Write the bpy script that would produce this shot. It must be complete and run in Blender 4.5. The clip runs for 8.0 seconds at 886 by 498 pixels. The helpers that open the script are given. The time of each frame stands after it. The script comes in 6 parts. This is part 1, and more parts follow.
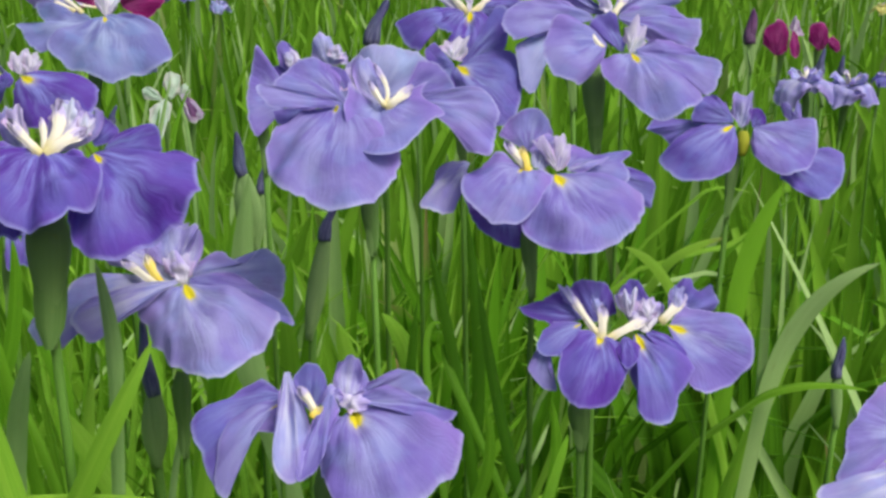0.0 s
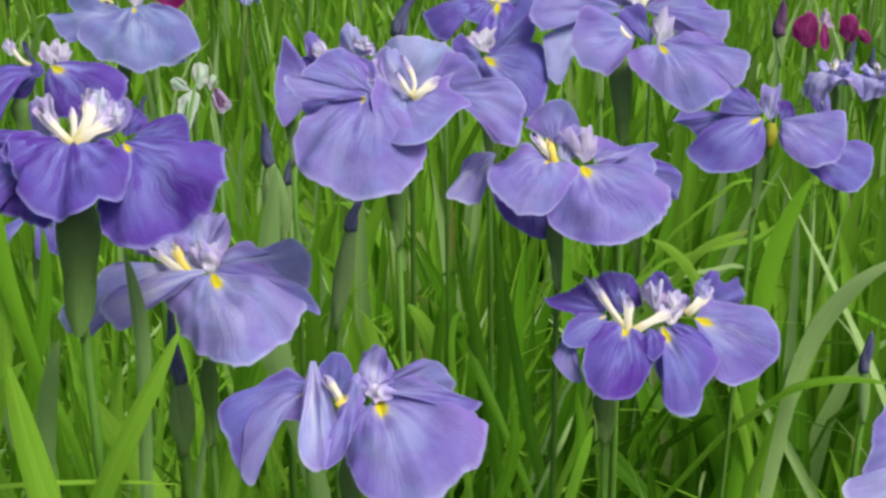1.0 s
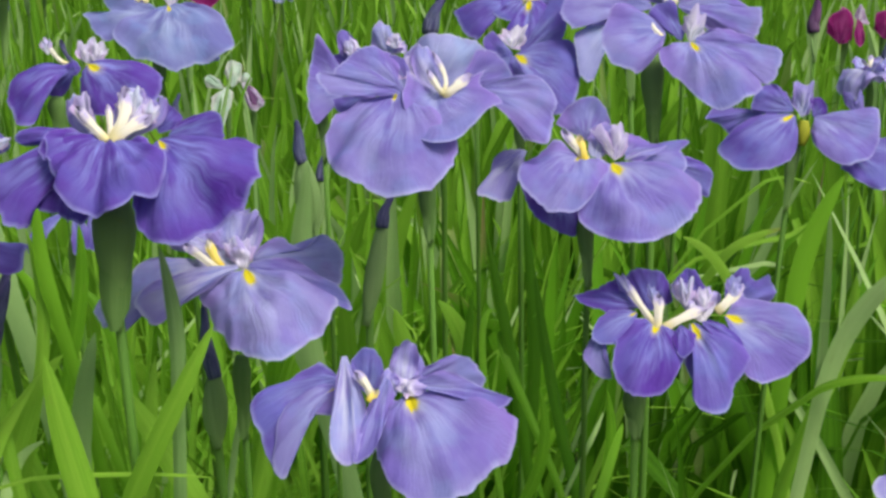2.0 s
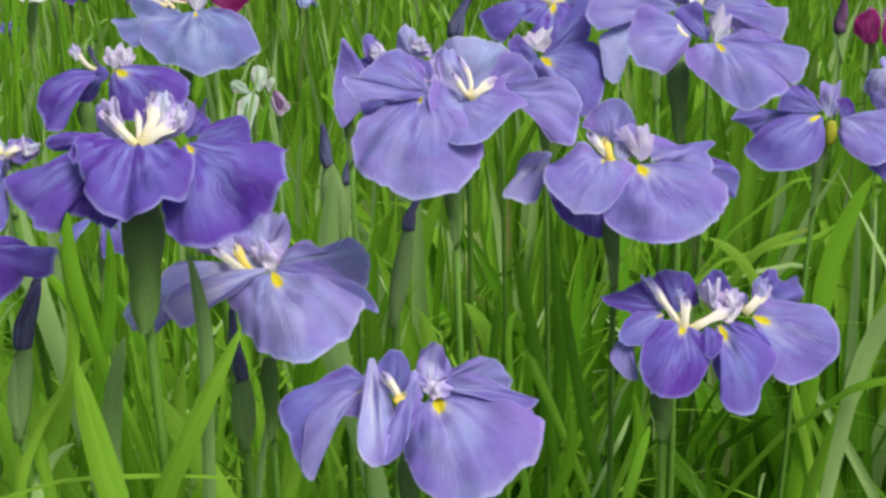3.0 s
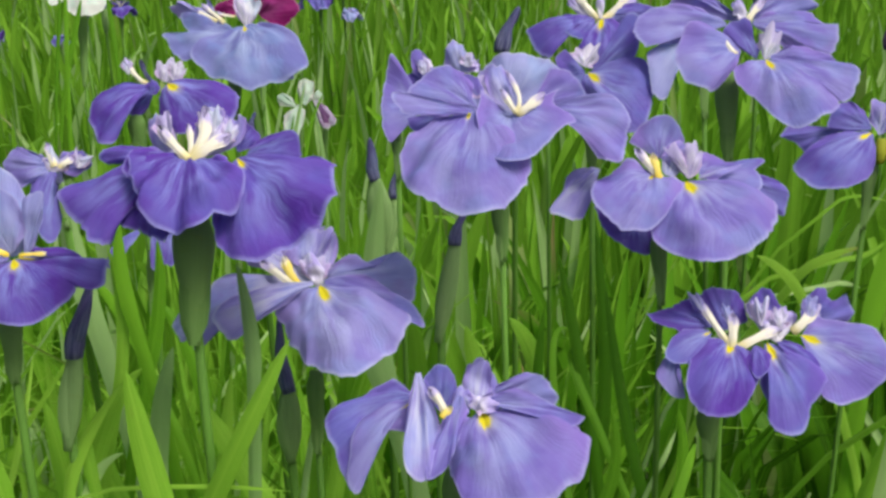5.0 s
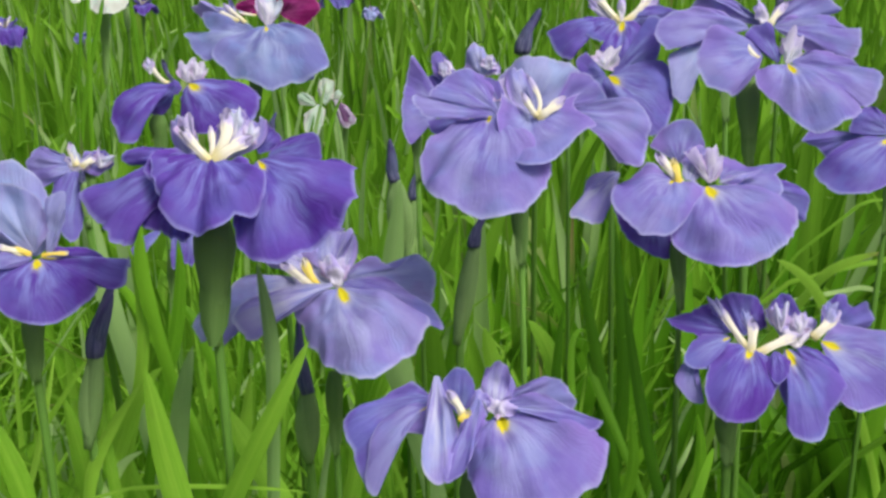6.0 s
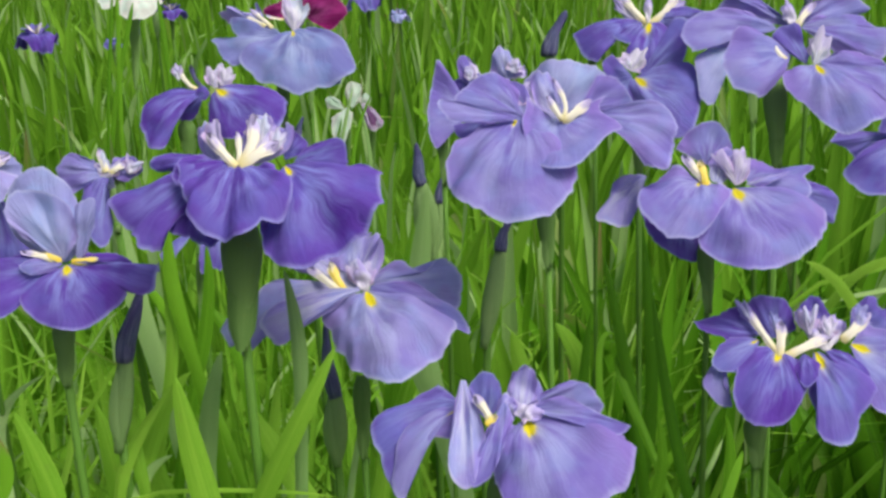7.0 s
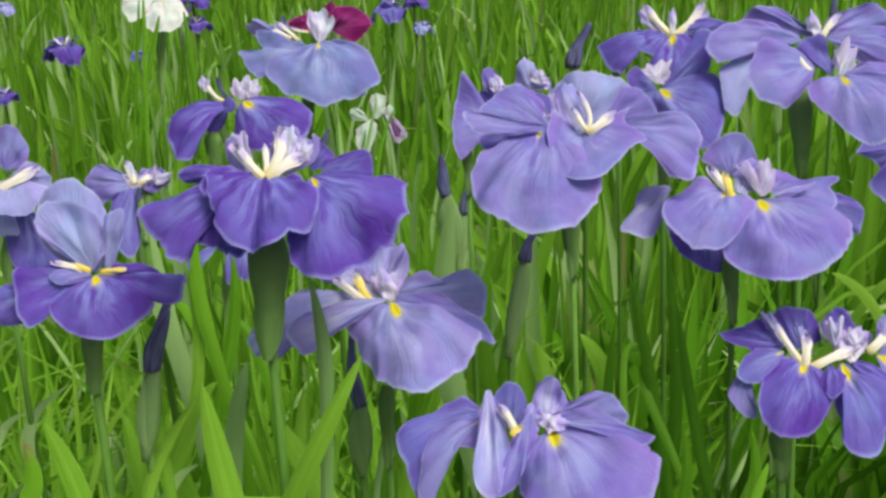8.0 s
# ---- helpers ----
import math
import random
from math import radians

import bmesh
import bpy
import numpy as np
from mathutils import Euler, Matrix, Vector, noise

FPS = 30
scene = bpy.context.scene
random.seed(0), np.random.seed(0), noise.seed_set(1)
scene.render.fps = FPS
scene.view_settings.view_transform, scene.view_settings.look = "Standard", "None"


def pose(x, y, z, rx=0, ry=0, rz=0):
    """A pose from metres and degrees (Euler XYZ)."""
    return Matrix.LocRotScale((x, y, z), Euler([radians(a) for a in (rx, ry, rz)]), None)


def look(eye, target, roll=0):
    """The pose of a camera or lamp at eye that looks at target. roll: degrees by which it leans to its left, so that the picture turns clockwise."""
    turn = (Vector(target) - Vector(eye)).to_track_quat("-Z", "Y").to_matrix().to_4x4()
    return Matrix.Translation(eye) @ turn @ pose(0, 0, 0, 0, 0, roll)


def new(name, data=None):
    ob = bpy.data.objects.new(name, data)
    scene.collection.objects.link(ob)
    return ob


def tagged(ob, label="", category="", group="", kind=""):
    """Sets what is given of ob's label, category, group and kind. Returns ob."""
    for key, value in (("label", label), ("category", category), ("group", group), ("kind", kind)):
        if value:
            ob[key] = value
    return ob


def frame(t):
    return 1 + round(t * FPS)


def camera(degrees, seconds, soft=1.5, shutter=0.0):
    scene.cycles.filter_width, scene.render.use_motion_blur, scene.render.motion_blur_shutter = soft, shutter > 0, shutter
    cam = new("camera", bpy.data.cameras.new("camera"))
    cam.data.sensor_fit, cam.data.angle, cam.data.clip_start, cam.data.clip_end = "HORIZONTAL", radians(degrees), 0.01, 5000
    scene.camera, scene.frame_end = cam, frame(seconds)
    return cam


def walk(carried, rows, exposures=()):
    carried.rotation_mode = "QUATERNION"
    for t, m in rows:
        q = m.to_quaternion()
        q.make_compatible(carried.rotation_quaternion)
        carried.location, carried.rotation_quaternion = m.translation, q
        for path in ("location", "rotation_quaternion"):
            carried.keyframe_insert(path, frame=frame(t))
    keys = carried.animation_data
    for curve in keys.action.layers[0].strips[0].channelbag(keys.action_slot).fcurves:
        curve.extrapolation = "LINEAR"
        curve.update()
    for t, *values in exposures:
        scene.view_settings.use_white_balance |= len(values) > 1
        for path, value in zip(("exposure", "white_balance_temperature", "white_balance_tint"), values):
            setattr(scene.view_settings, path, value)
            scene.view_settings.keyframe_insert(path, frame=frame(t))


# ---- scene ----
cam = camera(42.0, 8.0, soft=2.9)
PATH = [
    (0, (0.072, 0.002, 1.165), (0.099, 1.891, 0.507), -0.4),
    (0.5, (0.073, 0.0, 1.165), (0.076, 1.886, 0.5), -0.6),
    (1, (0.072, 0.0, 1.165), (0.054, 1.884, 0.494), -0.5),
    (1.5, (0.073, -0.002, 1.166), (0.026, 1.88, 0.491), -0.6),
    (3, (0.072, -0.007, 1.166), (-0.044, 1.875, 0.498), -1.6),
    (3.5, (0.073, -0.006, 1.166), (-0.064, 1.877, 0.506), -1.7),
    (4, (0.072, -0.005, 1.166), (-0.079, 1.879, 0.512), -1.7),
    (4.5, (0.07, -0.008, 1.167), (-0.101, 1.877, 0.522), -1.8),
    (6, (0.068, -0.009, 1.172), (-0.151, 1.871, 0.524), -1.6),
    (6.5, (0.07, -0.008, 1.174), (-0.173, 1.867, 0.523), -1.9),
    (7, (0.07, -0.009, 1.174), (-0.199, 1.865, 0.53), -2.4),
    (7.5, (0.067, -0.011, 1.174), (-0.223, 1.864, 0.542), -2.3),
    (8, (0.069, -0.013, 1.175), (-0.239, 1.862, 0.551), -2.7),
]
walk(cam, [(t, look(eye, target, roll)) for t, eye, target, roll in PATH])

# ---- world and light: bright overcast noon ----
world = bpy.data.worlds.new("sky")
scene.world = world
world.use_nodes = True
wn = world.node_tree
sky = wn.nodes.new("ShaderNodeTexSky")
sky.sky_type = "NISHITA"
sky.sun_disc = False
sky.sun_elevation, sky.sun_rotation = radians(58), radians(128)
sky.air_density, sky.dust_density, sky.ozone_density = 0.8, 7.0, 0.3
wn.links.new(sky.outputs[0], wn.nodes["Background"].inputs[0])
wn.nodes["Background"].inputs[1].default_value = 0.122

sun_data = bpy.data.lights.new("sun", "SUN")
sun_data.energy, sun_data.angle, sun_data.color = 2.62, radians(26), (1.0, 0.96, 0.9)
sun = new("sun", sun_data)
sun.matrix_world = look((2.0, -1.0, 4), (0, 0.6, 0))

# ---- materials ----


def node(nt, kind, **values):
    n = nt.nodes.new(kind)
    for key, value in values.items():
        setattr(n, key, value)
    return n


def math_node(nt, op, a, b=None, clamp=False):
    n = node(nt, "ShaderNodeMath", operation=op, use_clamp=clamp)
    for i, value in enumerate((a, b)):
        if value is None:
            continue
        if isinstance(value, (int, float)):
            n.inputs[i].default_value = value
        else:
            nt.links.new(value, n.inputs[i])
    return n.outputs[0]


def ramp(nt, value, low, high, a=0.0, b=1.0):
    n = node(nt, "ShaderNodeMapRange", interpolation_type="SMOOTHSTEP")
    nt.links.new(value, n.inputs[0])
    for i, x in enumerate((low, high, a, b)):
        n.inputs[i + 1].default_value = x
    return n.outputs[0]


def mix(nt, fac, a, b):
    n = node(nt, "ShaderNodeMix", data_type="RGBA")
    for socket, value in ((n.inputs[0], fac), (n.inputs[6], a), (n.inputs[7], b)):
        if isinstance(value, (int, float)):
            socket.default_value = value
        elif isinstance(value, tuple):
            socket.default_value = (*value, 1)
        else:
            nt.links.new(value, socket)
    return n.outputs[2]


def noise_tex(nt, vector, scale, detail=2.0, rough=0.5):
    n = node(nt, "ShaderNodeTexNoise")
    nt.links.new(vector, n.inputs["Vector"])
    n.inputs["Scale"].default_value, n.inputs["Detail"].default_value, n.inputs["Roughness"].default_value = scale, detail, rough
    return n.outputs["Fac"]


def vector_of(nt, x, y, z):
    n = node(nt, "ShaderNodeCombineXYZ")
    for i, value in enumerate((x, y, z)):
        if isinstance(value, (int, float)):
            n.inputs[i].default_value = value
        else:
            nt.links.new(value, n.inputs[i])
    return n.outputs[0]


def soft_tissue(name, build, rough, thin, bump=0.15, gloss=0.35):
    """A material of living tissue: a gloss coat over a sheet that lets part of the light through. build(nt) gives its colour and relief."""
    m = bpy.data.materials.new(name)
    m.use_nodes = True
    nt = m.node_tree
    bsdf = nt.nodes["Principled BSDF"]
    colour, relief = build(nt)
    nt.links.new(colour, bsdf.inputs["Base Color"])
    bsdf.inputs["Roughness"].default_value = rough
    bsdf.inputs["Specular IOR Level"].default_value = gloss
    lit = node(nt, "ShaderNodeBsdfTranslucent")
    nt.links.new(colour, lit.inputs[0])
    both = node(nt, "ShaderNodeMixShader")
    both.inputs[0].default_value = thin
    nt.links.new(bsdf.outputs[0], both.inputs[1])
    nt.links.new(lit.outputs[0], both.inputs[2])
    nt.links.new(both.outputs[0], nt.nodes["Material Output"].inputs[0])
    if relief is not None:
        b = node(nt, "ShaderNodeBump")
        b.inputs["Strength"].default_value, b.inputs["Distance"].default_value = bump, 0.002
        nt.links.new(relief, b.inputs["Height"])
        nt.links.new(b.outputs[0], bsdf.inputs["Normal"])
        nt.links.new(b.outputs[0], lit.inputs["Normal"])
    return m


def sheet_uv(nt, layer="sheet"):
    """Along the sheet (0 at its foot, 1 at its tip) and across it (-1 to 1)."""
    uv = node(nt, "ShaderNodeUVMap", uv_map=layer)
    split = node(nt, "ShaderNodeSeparateXYZ")
    nt.links.new(uv.outputs[0], split.inputs[0])
    across = math_node(nt, "MULTIPLY", math_node(nt, "SUBTRACT", split.outputs[1], 0.5), 2.0)
    return split.outputs[0], across


def petal_material(name, main, deep, pale, halo):
    edge = tuple(min(0.9, 0.45 * c + 0.55 * math.sqrt(c)) for c in pale)
    cool = (main[0] * 0.88, main[1] * 1.18, main[2] * 1.10)
    mauve = (min(0.9, main[0] * 1.18), main[1] * 0.86, min(0.9, main[2] * 1.04))

    def build(nt):
        u, v0 = sheet_uv(nt)
        wander = noise_tex(nt, node(nt, "ShaderNodeTexCoord").outputs["Object"], 28.0, 2.0)
        v = math_node(nt, "ADD", v0, math_node(nt, "MULTIPLY", math_node(nt, "SUBTRACT", wander, 0.5), 0.30))
        sig, broad = sheet_uv(nt, "mark")
        broad = math_node(nt, "ADD", broad, 1.0)
        rnd = node(nt, "ShaderNodeObjectInfo").outputs["Random"]
        seed = math_node(nt, "MULTIPLY", rnd, 37.0)
        place = node(nt, "ShaderNodeTexCoord").outputs["Object"]
        veins = noise_tex(nt, vector_of(nt, math_node(nt, "MULTIPLY", v, 4.2), math_node(nt, "MULTIPLY", u, 1.3), seed), 1.5, 3.0, 0.5)
        fine = noise_tex(nt, vector_of(nt, math_node(nt, "MULTIPLY", v, 26.0), math_node(nt, "MULTIPLY", u, 2.0), seed), 1.5, 3.0)
        cloud = noise_tex(nt, place, 22.0, 4.0)
        bruise = noise_tex(nt, place, 75.0, 3.0)
        col = mix(nt, math_node(nt, "MULTIPLY", ramp(nt, cloud, 0.40, 0.62), 0.85), main, deep)
        col = mix(nt, math_node(nt, "MULTIPLY", ramp(nt, veins, 0.4, 0.8), 0.13), col, pale)
        col = mix(nt, math_node(nt, "MULTIPLY", ramp(nt, fine, 0.5, 0.8), 0.10), col, deep)
        col = mix(nt, math_node(nt, "MULTIPLY", ramp(nt, bruise, 0.46, 0.70), 0.34), col, deep)
        # deeper towards the foot
        col = mix(nt, math_node(nt, "MULTIPLY", ramp(nt, math_node(nt, "ADD", u, math_node(nt, "MULTIPLY", math_node(nt, "SUBTRACT", veins, 0.5), 0.6)), 0.05, 0.55, 1.0, 0.0), 0.6), col, deep)
        # thin bright veins fan out from the foot
        lines = math_node(nt, "MULTIPLY", ramp(nt, fine, 0.54, 0.70), ramp(nt, u, 0.15, 0.85, 1.0, 0.15))
        col = mix(nt, math_node(nt, "MULTIPLY", lines, 0.2), col, pale)
        patch = noise_tex(nt, place, 45.0, 2.0)
        col = mix(nt, math_node(nt, "MULTIPLY", ramp(nt, patch, 0.46, 0.64), 0.5), col, cool)
        # a mauve cast towards the margin
        outer = ramp(nt, math_node(nt, "ADD", math_node(nt, "ABSOLUTE", v), math_node(nt, "MULTIPLY", u, 0.5)), 0.7, 1.4)
        col = mix(nt, math_node(nt, "MULTIPLY", outer, 0.6), col, mauve)
        # pale blue rays that run out from the foot along the middle
        reach = math_node(nt, "SUBTRACT", 0.9, math_node(nt, "MULTIPLY", math_node(nt, "ABSOLUTE", v), 0.45))
        rays = math_node(nt, "MULTIPLY", ramp(nt, math_node(nt, "SUBTRACT", reach, u), -0.2, 0.55), ramp(nt, math_node(nt, "ADD", math_node(nt, "MULTIPLY", veins, 0.72), math_node(nt, "MULTIPLY", fine, 0.28)), 0.38, 0.64))
        col = mix(nt, math_node(nt, "MULTIPLY", rays, halo), col, pale)
        # a light margin: the glow through the thin edge, put into the colour
        rim = math_node(nt, "MAXIMUM", ramp(nt, math_node(nt, "ABSOLUTE", v0), 0.945, 0.995), ramp(nt, u, 0.945, 0.995))
        col = mix(nt, math_node(nt, "MULTIPLY", math_node(nt, "MULTIPLY", rim, 0.5), ramp(nt, patch, 0.3, 0.6, 0.35, 1.0)), col, edge)
        # the yellow signal, a short tongue at the foot with a white fringe
        du = math_node(nt, "DIVIDE", math_node(nt, "SUBTRACT", u, 0.05), math_node(nt, "MAXIMUM", math_node(nt, "MULTIPLY", sig, 0.155), 0.001))
        dv = math_node(nt, "DIVIDE", v0, math_node(nt, "MAXIMUM", math_node(nt, "MULTIPLY", math_node(nt, "MULTIPLY", sig, broad), 0.17), 0.001))
        away = math_node(nt, "SQRT", math_node(nt, "ADD", math_node(nt, "MULTIPLY", du, du), math_node(nt, "MULTIPLY", dv, dv)))
        away = math_node(nt, "ADD", away, math_node(nt, "MULTIPLY", math_node(nt, "SUBTRACT", fine, 0.5), 0.9))
        col = mix(nt, math_node(nt, "MULTIPLY", ramp(nt, away, 1.0, 1.6, 1.0, 0.0), 0.28), col, (0.74, 0.73, 0.8))
        col = mix(nt, ramp(nt, away, 0.75, 1.05, 1.0, 0.0), col, (0.80, 0.70, 0.025))
        return col, math_node(nt, "ADD", math_node(nt, "MULTIPLY", math_node(nt, "ADD", fine, veins), 0.55), math_node(nt, "MULTIPLY", bruise, 1.0))
    return soft_tissue(name, build, 0.72, 0.30, 0.5, 0.10)


PETALS = {
    "lavender": petal_material("lavender_petal", (0.254, 0.232, 0.585), (0.180, 0.136, 0.520), (0.380, 0.420, 0.745), 0.70),
    "soft": petal_material("soft_lavender_petal", (0.305, 0.290, 0.650), (0.225, 0.190, 0.585), (0.440, 0.480, 0.775), 0.70),
    "mid": petal_material("blue_violet_petal", (0.178, 0.158, 0.528), (0.128, 0.080, 0.441), (0.300, 0.350, 0.708), 0.72),
    "violet": petal_material("deep_violet_petal", (0.138, 0.092, 0.440), (0.100, 0.036, 0.345), (0.270, 0.310, 0.735), 0.85),
    "pale": petal_material("pale_petal", (0.358, 0.387, 0.720), (0.290, 0.304, 0.658), (0.490, 0.545, 0.815), 0.50),
    "blue": petal_material("pale_blue_petal", (0.205, 0.234, 0.530), (0.154, 0.164, 0.460), (0.354, 0.424, 0.686), 0.85),
    "lilac": petal_material("lilac_petal", (0.361, 0.340, 0.720), (0.275, 0.237, 0.660), (0.627, 0.659, 0.840), 0.9),
    "magenta": petal_material("magenta_petal", (0.27, 0.016, 0.155), (0.16, 0.008, 0.095), (0.46, 0.12, 0.33), 0.4),
    "white": petal_material("white_petal", (0.74, 0.77, 0.74), (0.69, 0.73, 0.69), (0.82, 0.83, 0.80), 0.3),
    "white_purple": petal_material("purple_edged_petal", (0.42, 0.33, 0.50), (0.28, 0.16, 0.38), (0.75, 0.74, 0.75), 0.8),
    "yellow": petal_material("pale_yellow_petal", (0.66, 0.66, 0.22), (0.58, 0.56, 0.16), (0.76, 0.76, 0.45), 0.4),
    "crest": petal_material("white_lilac_crest", (0.62, 0.60, 0.78), (0.42, 0.36, 0.70), (0.80, 0.80, 0.83), 0.9),
    "greenish_white": petal_material("greenish_white_petal", (0.46, 0.54, 0.46), (0.36, 0.46, 0.36), (0.62, 0.68, 0.62), 0.5),
    "plum": petal_material("plum_petal", (0.15, 0.06, 0.17), (0.10, 0.03, 0.11), (0.34, 0.24, 0.36), 0.4),
    "indigo": petal_material("indigo_bud", (0.105, 0.115, 0.25), (0.058, 0.062, 0.165), (0.25, 0.27, 0.40), 0.7),
}


def style_material(name, foot, body, crest, where):
    def build(nt):
        u, v = sheet_uv(nt)
        place = node(nt, "ShaderNodeTexCoord").outputs["Object"]
        streak = noise_tex(nt, vector_of(nt, math_node(nt, "MULTIPLY", v, 5.0), math_node(nt, "MULTIPLY", u, 1.5), 0.0), 1.5, 2.0)
        blot = noise_tex(nt, place, 120.0, 3.0)
        col = mix(nt, ramp(nt, u, 0.05, 0.4), foot, body)
        edge = math_node(nt, "ADD", u, math_node(nt, "MULTIPLY", math_node(nt, "SUBTRACT", blot, 0.5), 0.7))
        col = mix(nt, ramp(nt, edge, where, where + 0.3), col, crest)
        return mix(nt, math_node(nt, "MULTIPLY", ramp(nt, streak, 0.55, 0.75), 0.2), col, crest), streak
    return soft_tissue(name, build, 0.5, 0.2, 0.2, 0.3)


STYLES = {
    "cream_style": style_material("cream_style_arm", (0.80, 0.74, 0.36), (0.84, 0.82, 0.68), (0.52, 0.47, 0.76), 0.66),
    "yellow_style": style_material("yellow_style_arm", (0.84, 0.66, 0.06), (0.84, 0.70, 0.14), (0.80, 0.76, 0.62), 0.75),
    "lilac_style": style_material("lilac_style_arm", (0.72, 0.70, 0.76), (0.64, 0.62, 0.79), (0.42, 0.37, 0.71), 0.5),
    "indigo": PETALS["indigo"],
}


def leaf_material(name, dark, light, thin=0.35, rough=0.40, straw=0.0, gloss=0.11):
    def build(nt):
        u, v = sheet_uv(nt)
        rnd = node(nt, "ShaderNodeObjectInfo").outputs["Random"]
        island = node(nt, "ShaderNodeNewGeometry").outputs["Random Per Island"]
        both = math_node(nt, "FRACT", math_node(nt, "ADD", rnd, island))
        seed = math_node(nt, "MULTIPLY", both, 91.0)
        ribs = noise_tex(nt, vector_of(nt, math_node(nt, "MULTIPLY", v, 10.0), math_node(nt, "MULTIPLY", u, 1.2), seed), 2.0, 3.0)
        stain = noise_tex(nt, vector_of(nt, v, math_node(nt, "MULTIPLY", u, 9.0), seed), 1.4, 3.0)
        col = mix(nt, both, dark, light)
        col = mix(nt, math_node(nt, "MULTIPLY", ramp(nt, ribs, 0.4, 0.66), 0.5), col, light)
        col = mix(nt, math_node(nt, "MULTIPLY", ramp(nt, stain, 0.62, 0.8), 0.4), col, (0.22, 0.30, 0.05))
        col = mix(nt, math_node(nt, "MULTIPLY", ramp(nt, math_node(nt, "ABSOLUTE", v), 0.0, 0.35, 1.0, 0.0), 0.35), col, light)
        pick = ramp(nt, math_node(nt, "FRACT", math_node(nt, "MULTIPLY", both, 7.3)), 0.94, 0.98)
        tip = math_node(nt, "MULTIPLY", pick, ramp(nt, math_node(nt, "ADD", u, math_node(nt, "MULTIPLY", stain, 0.3)), 0.95, 1.15))
        col = mix(nt, tip, col, (0.30, 0.24, 0.10))
        dry = ramp(nt, math_node(nt, "FRACT", math_node(nt, "MULTIPLY", both, 13.7)), 0.965, 0.975)
        return mix(nt, math_node(nt, "MULTIPLY", dry, straw), col, (0.48, 0.47, 0.25)), ribs
    return soft_tissue(name, build, rough, thin, 0.25, gloss)


LEAVES = {
    "mid": leaf_material("iris_leaf_green", (0.085, 0.26, 0.010), (0.195, 0.46, 0.026), 0.5),
    "bright": leaf_material("young_leaf_green", (0.145, 0.385, 0.016), (0.34, 0.63, 0.065), 0.52),
    # the next green has the clump's shade mixed into its colour
    "dark": leaf_material("clump_shade_leaf_green", (0.026, 0.105, 0.004), (0.065, 0.20, 0.008), 0.4),
    "grey": leaf_material("waxy_leaf_green", (0.19, 0.36, 0.10), (0.30, 0.49, 0.17), 0.4, 0.45),
    "field": leaf_material("meadow_leaf_green", (0.072, 0.22, 0.008), (0.27, 0.55, 0.045), 0.5, straw=0.4),
    # a leaf green paled to stand for sky reflected on its wax
    "waxy": leaf_material("painted_sheen_leaf", (0.34, 0.55, 0.17), (0.44, 0.65, 0.25), 0.45, 0.38, gloss=0.22),
    "red": leaf_material("dry_stalk", (0.24, 0.13, 0.03), (0.34, 0.22, 0.06), 0.1),
    # leaf greens darkened to stand for the shade low in the bed
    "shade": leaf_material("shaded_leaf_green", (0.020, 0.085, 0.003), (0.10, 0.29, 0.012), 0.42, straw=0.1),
    "mixed": leaf_material("part_shaded_leaf_green", (0.022, 0.090, 0.003), (0.15, 0.40, 0.02), 0.45, straw=0.25),
}
SPATHE = leaf_material("spathe_green", (0.115, 0.24, 0.055), (0.185, 0.33, 0.095), 0.22, 0.5)
SHEATH = leaf_material("bud_sheath_green", (0.18, 0.33, 0.10), (0.265, 0.425, 0.155), 0.28, 0.5)
OVARY = leaf_material("ovary_green", (0.24, 0.28, 0.02), (0.32, 0.35, 0.03), 0.1, 0.5)
STEM = leaf_material("stem_green", (0.07, 0.18, 0.022), (0.12, 0.27, 0.04), 0.05, 0.5)


def soil_material():
    m = bpy.data.materials.new("damp_soil_and_moss")
    m.use_nodes = True
    nt = m.node_tree
    place = node(nt, "ShaderNodeTexCoord").outputs["Object"]
    big, small = noise_tex(nt, place, 3.0, 4.0), noise_tex(nt, place, 60.0, 4.0)
    col = mix(nt, ramp(nt, big, 0.35, 0.65), (0.038, 0.058, 0.015), (0.052, 0.088, 0.019))
    col = mix(nt, ramp(nt, small, 0.5, 0.8), col, (0.055, 0.042, 0.025))
    bsdf = nt.nodes["Principled BSDF"]
    nt.links.new(col, bsdf.inputs["Base Color"])
    bsdf.inputs["Roughness"].default_value = 0.9
    b = node(nt, "ShaderNodeBump")
    b.inputs["Distance"].default_value = 0.02
    nt.links.new(small, b.inputs["Height"])
    nt.links.new(b.outputs[0], bsdf.inputs["Normal"])
    return m


# ---- mesh helpers ----
rng = random.Random(7)


def mesh_of(name, verts, faces, material, uv=None, mark=None):
    me = bpy.data.meshes.new(name)
    me.from_pydata(verts, [], faces)
    me.materials.append(material)
    loops = np.empty(len(me.loops), dtype=np.int32)
    me.loops.foreach_get("vertex_index", loops)
    for layer, data in (("sheet", uv), ("mark", mark)):
        if data is not None:
            flat = np.asarray(data, dtype=np.float32)[loops]
            me.uv_layers.new(name=layer).data.foreach_set("uv", flat.ravel())
    me.polygons.foreach_set("use_smooth", [True] * len(me.polygons))
    me.update()
    return me


def part(name, mesh, parent, label=""):
    """Links a mesh, given in world coordinates about its parent's origin, under its parent."""
    ob = new(name, mesh)
    ob.parent = parent
    return tagged(ob, label)


def unit(v):
    n = np.linalg.norm(v)
    return v / n if n > 1e-9 else np.array((0.0, 0.0, 1.0))


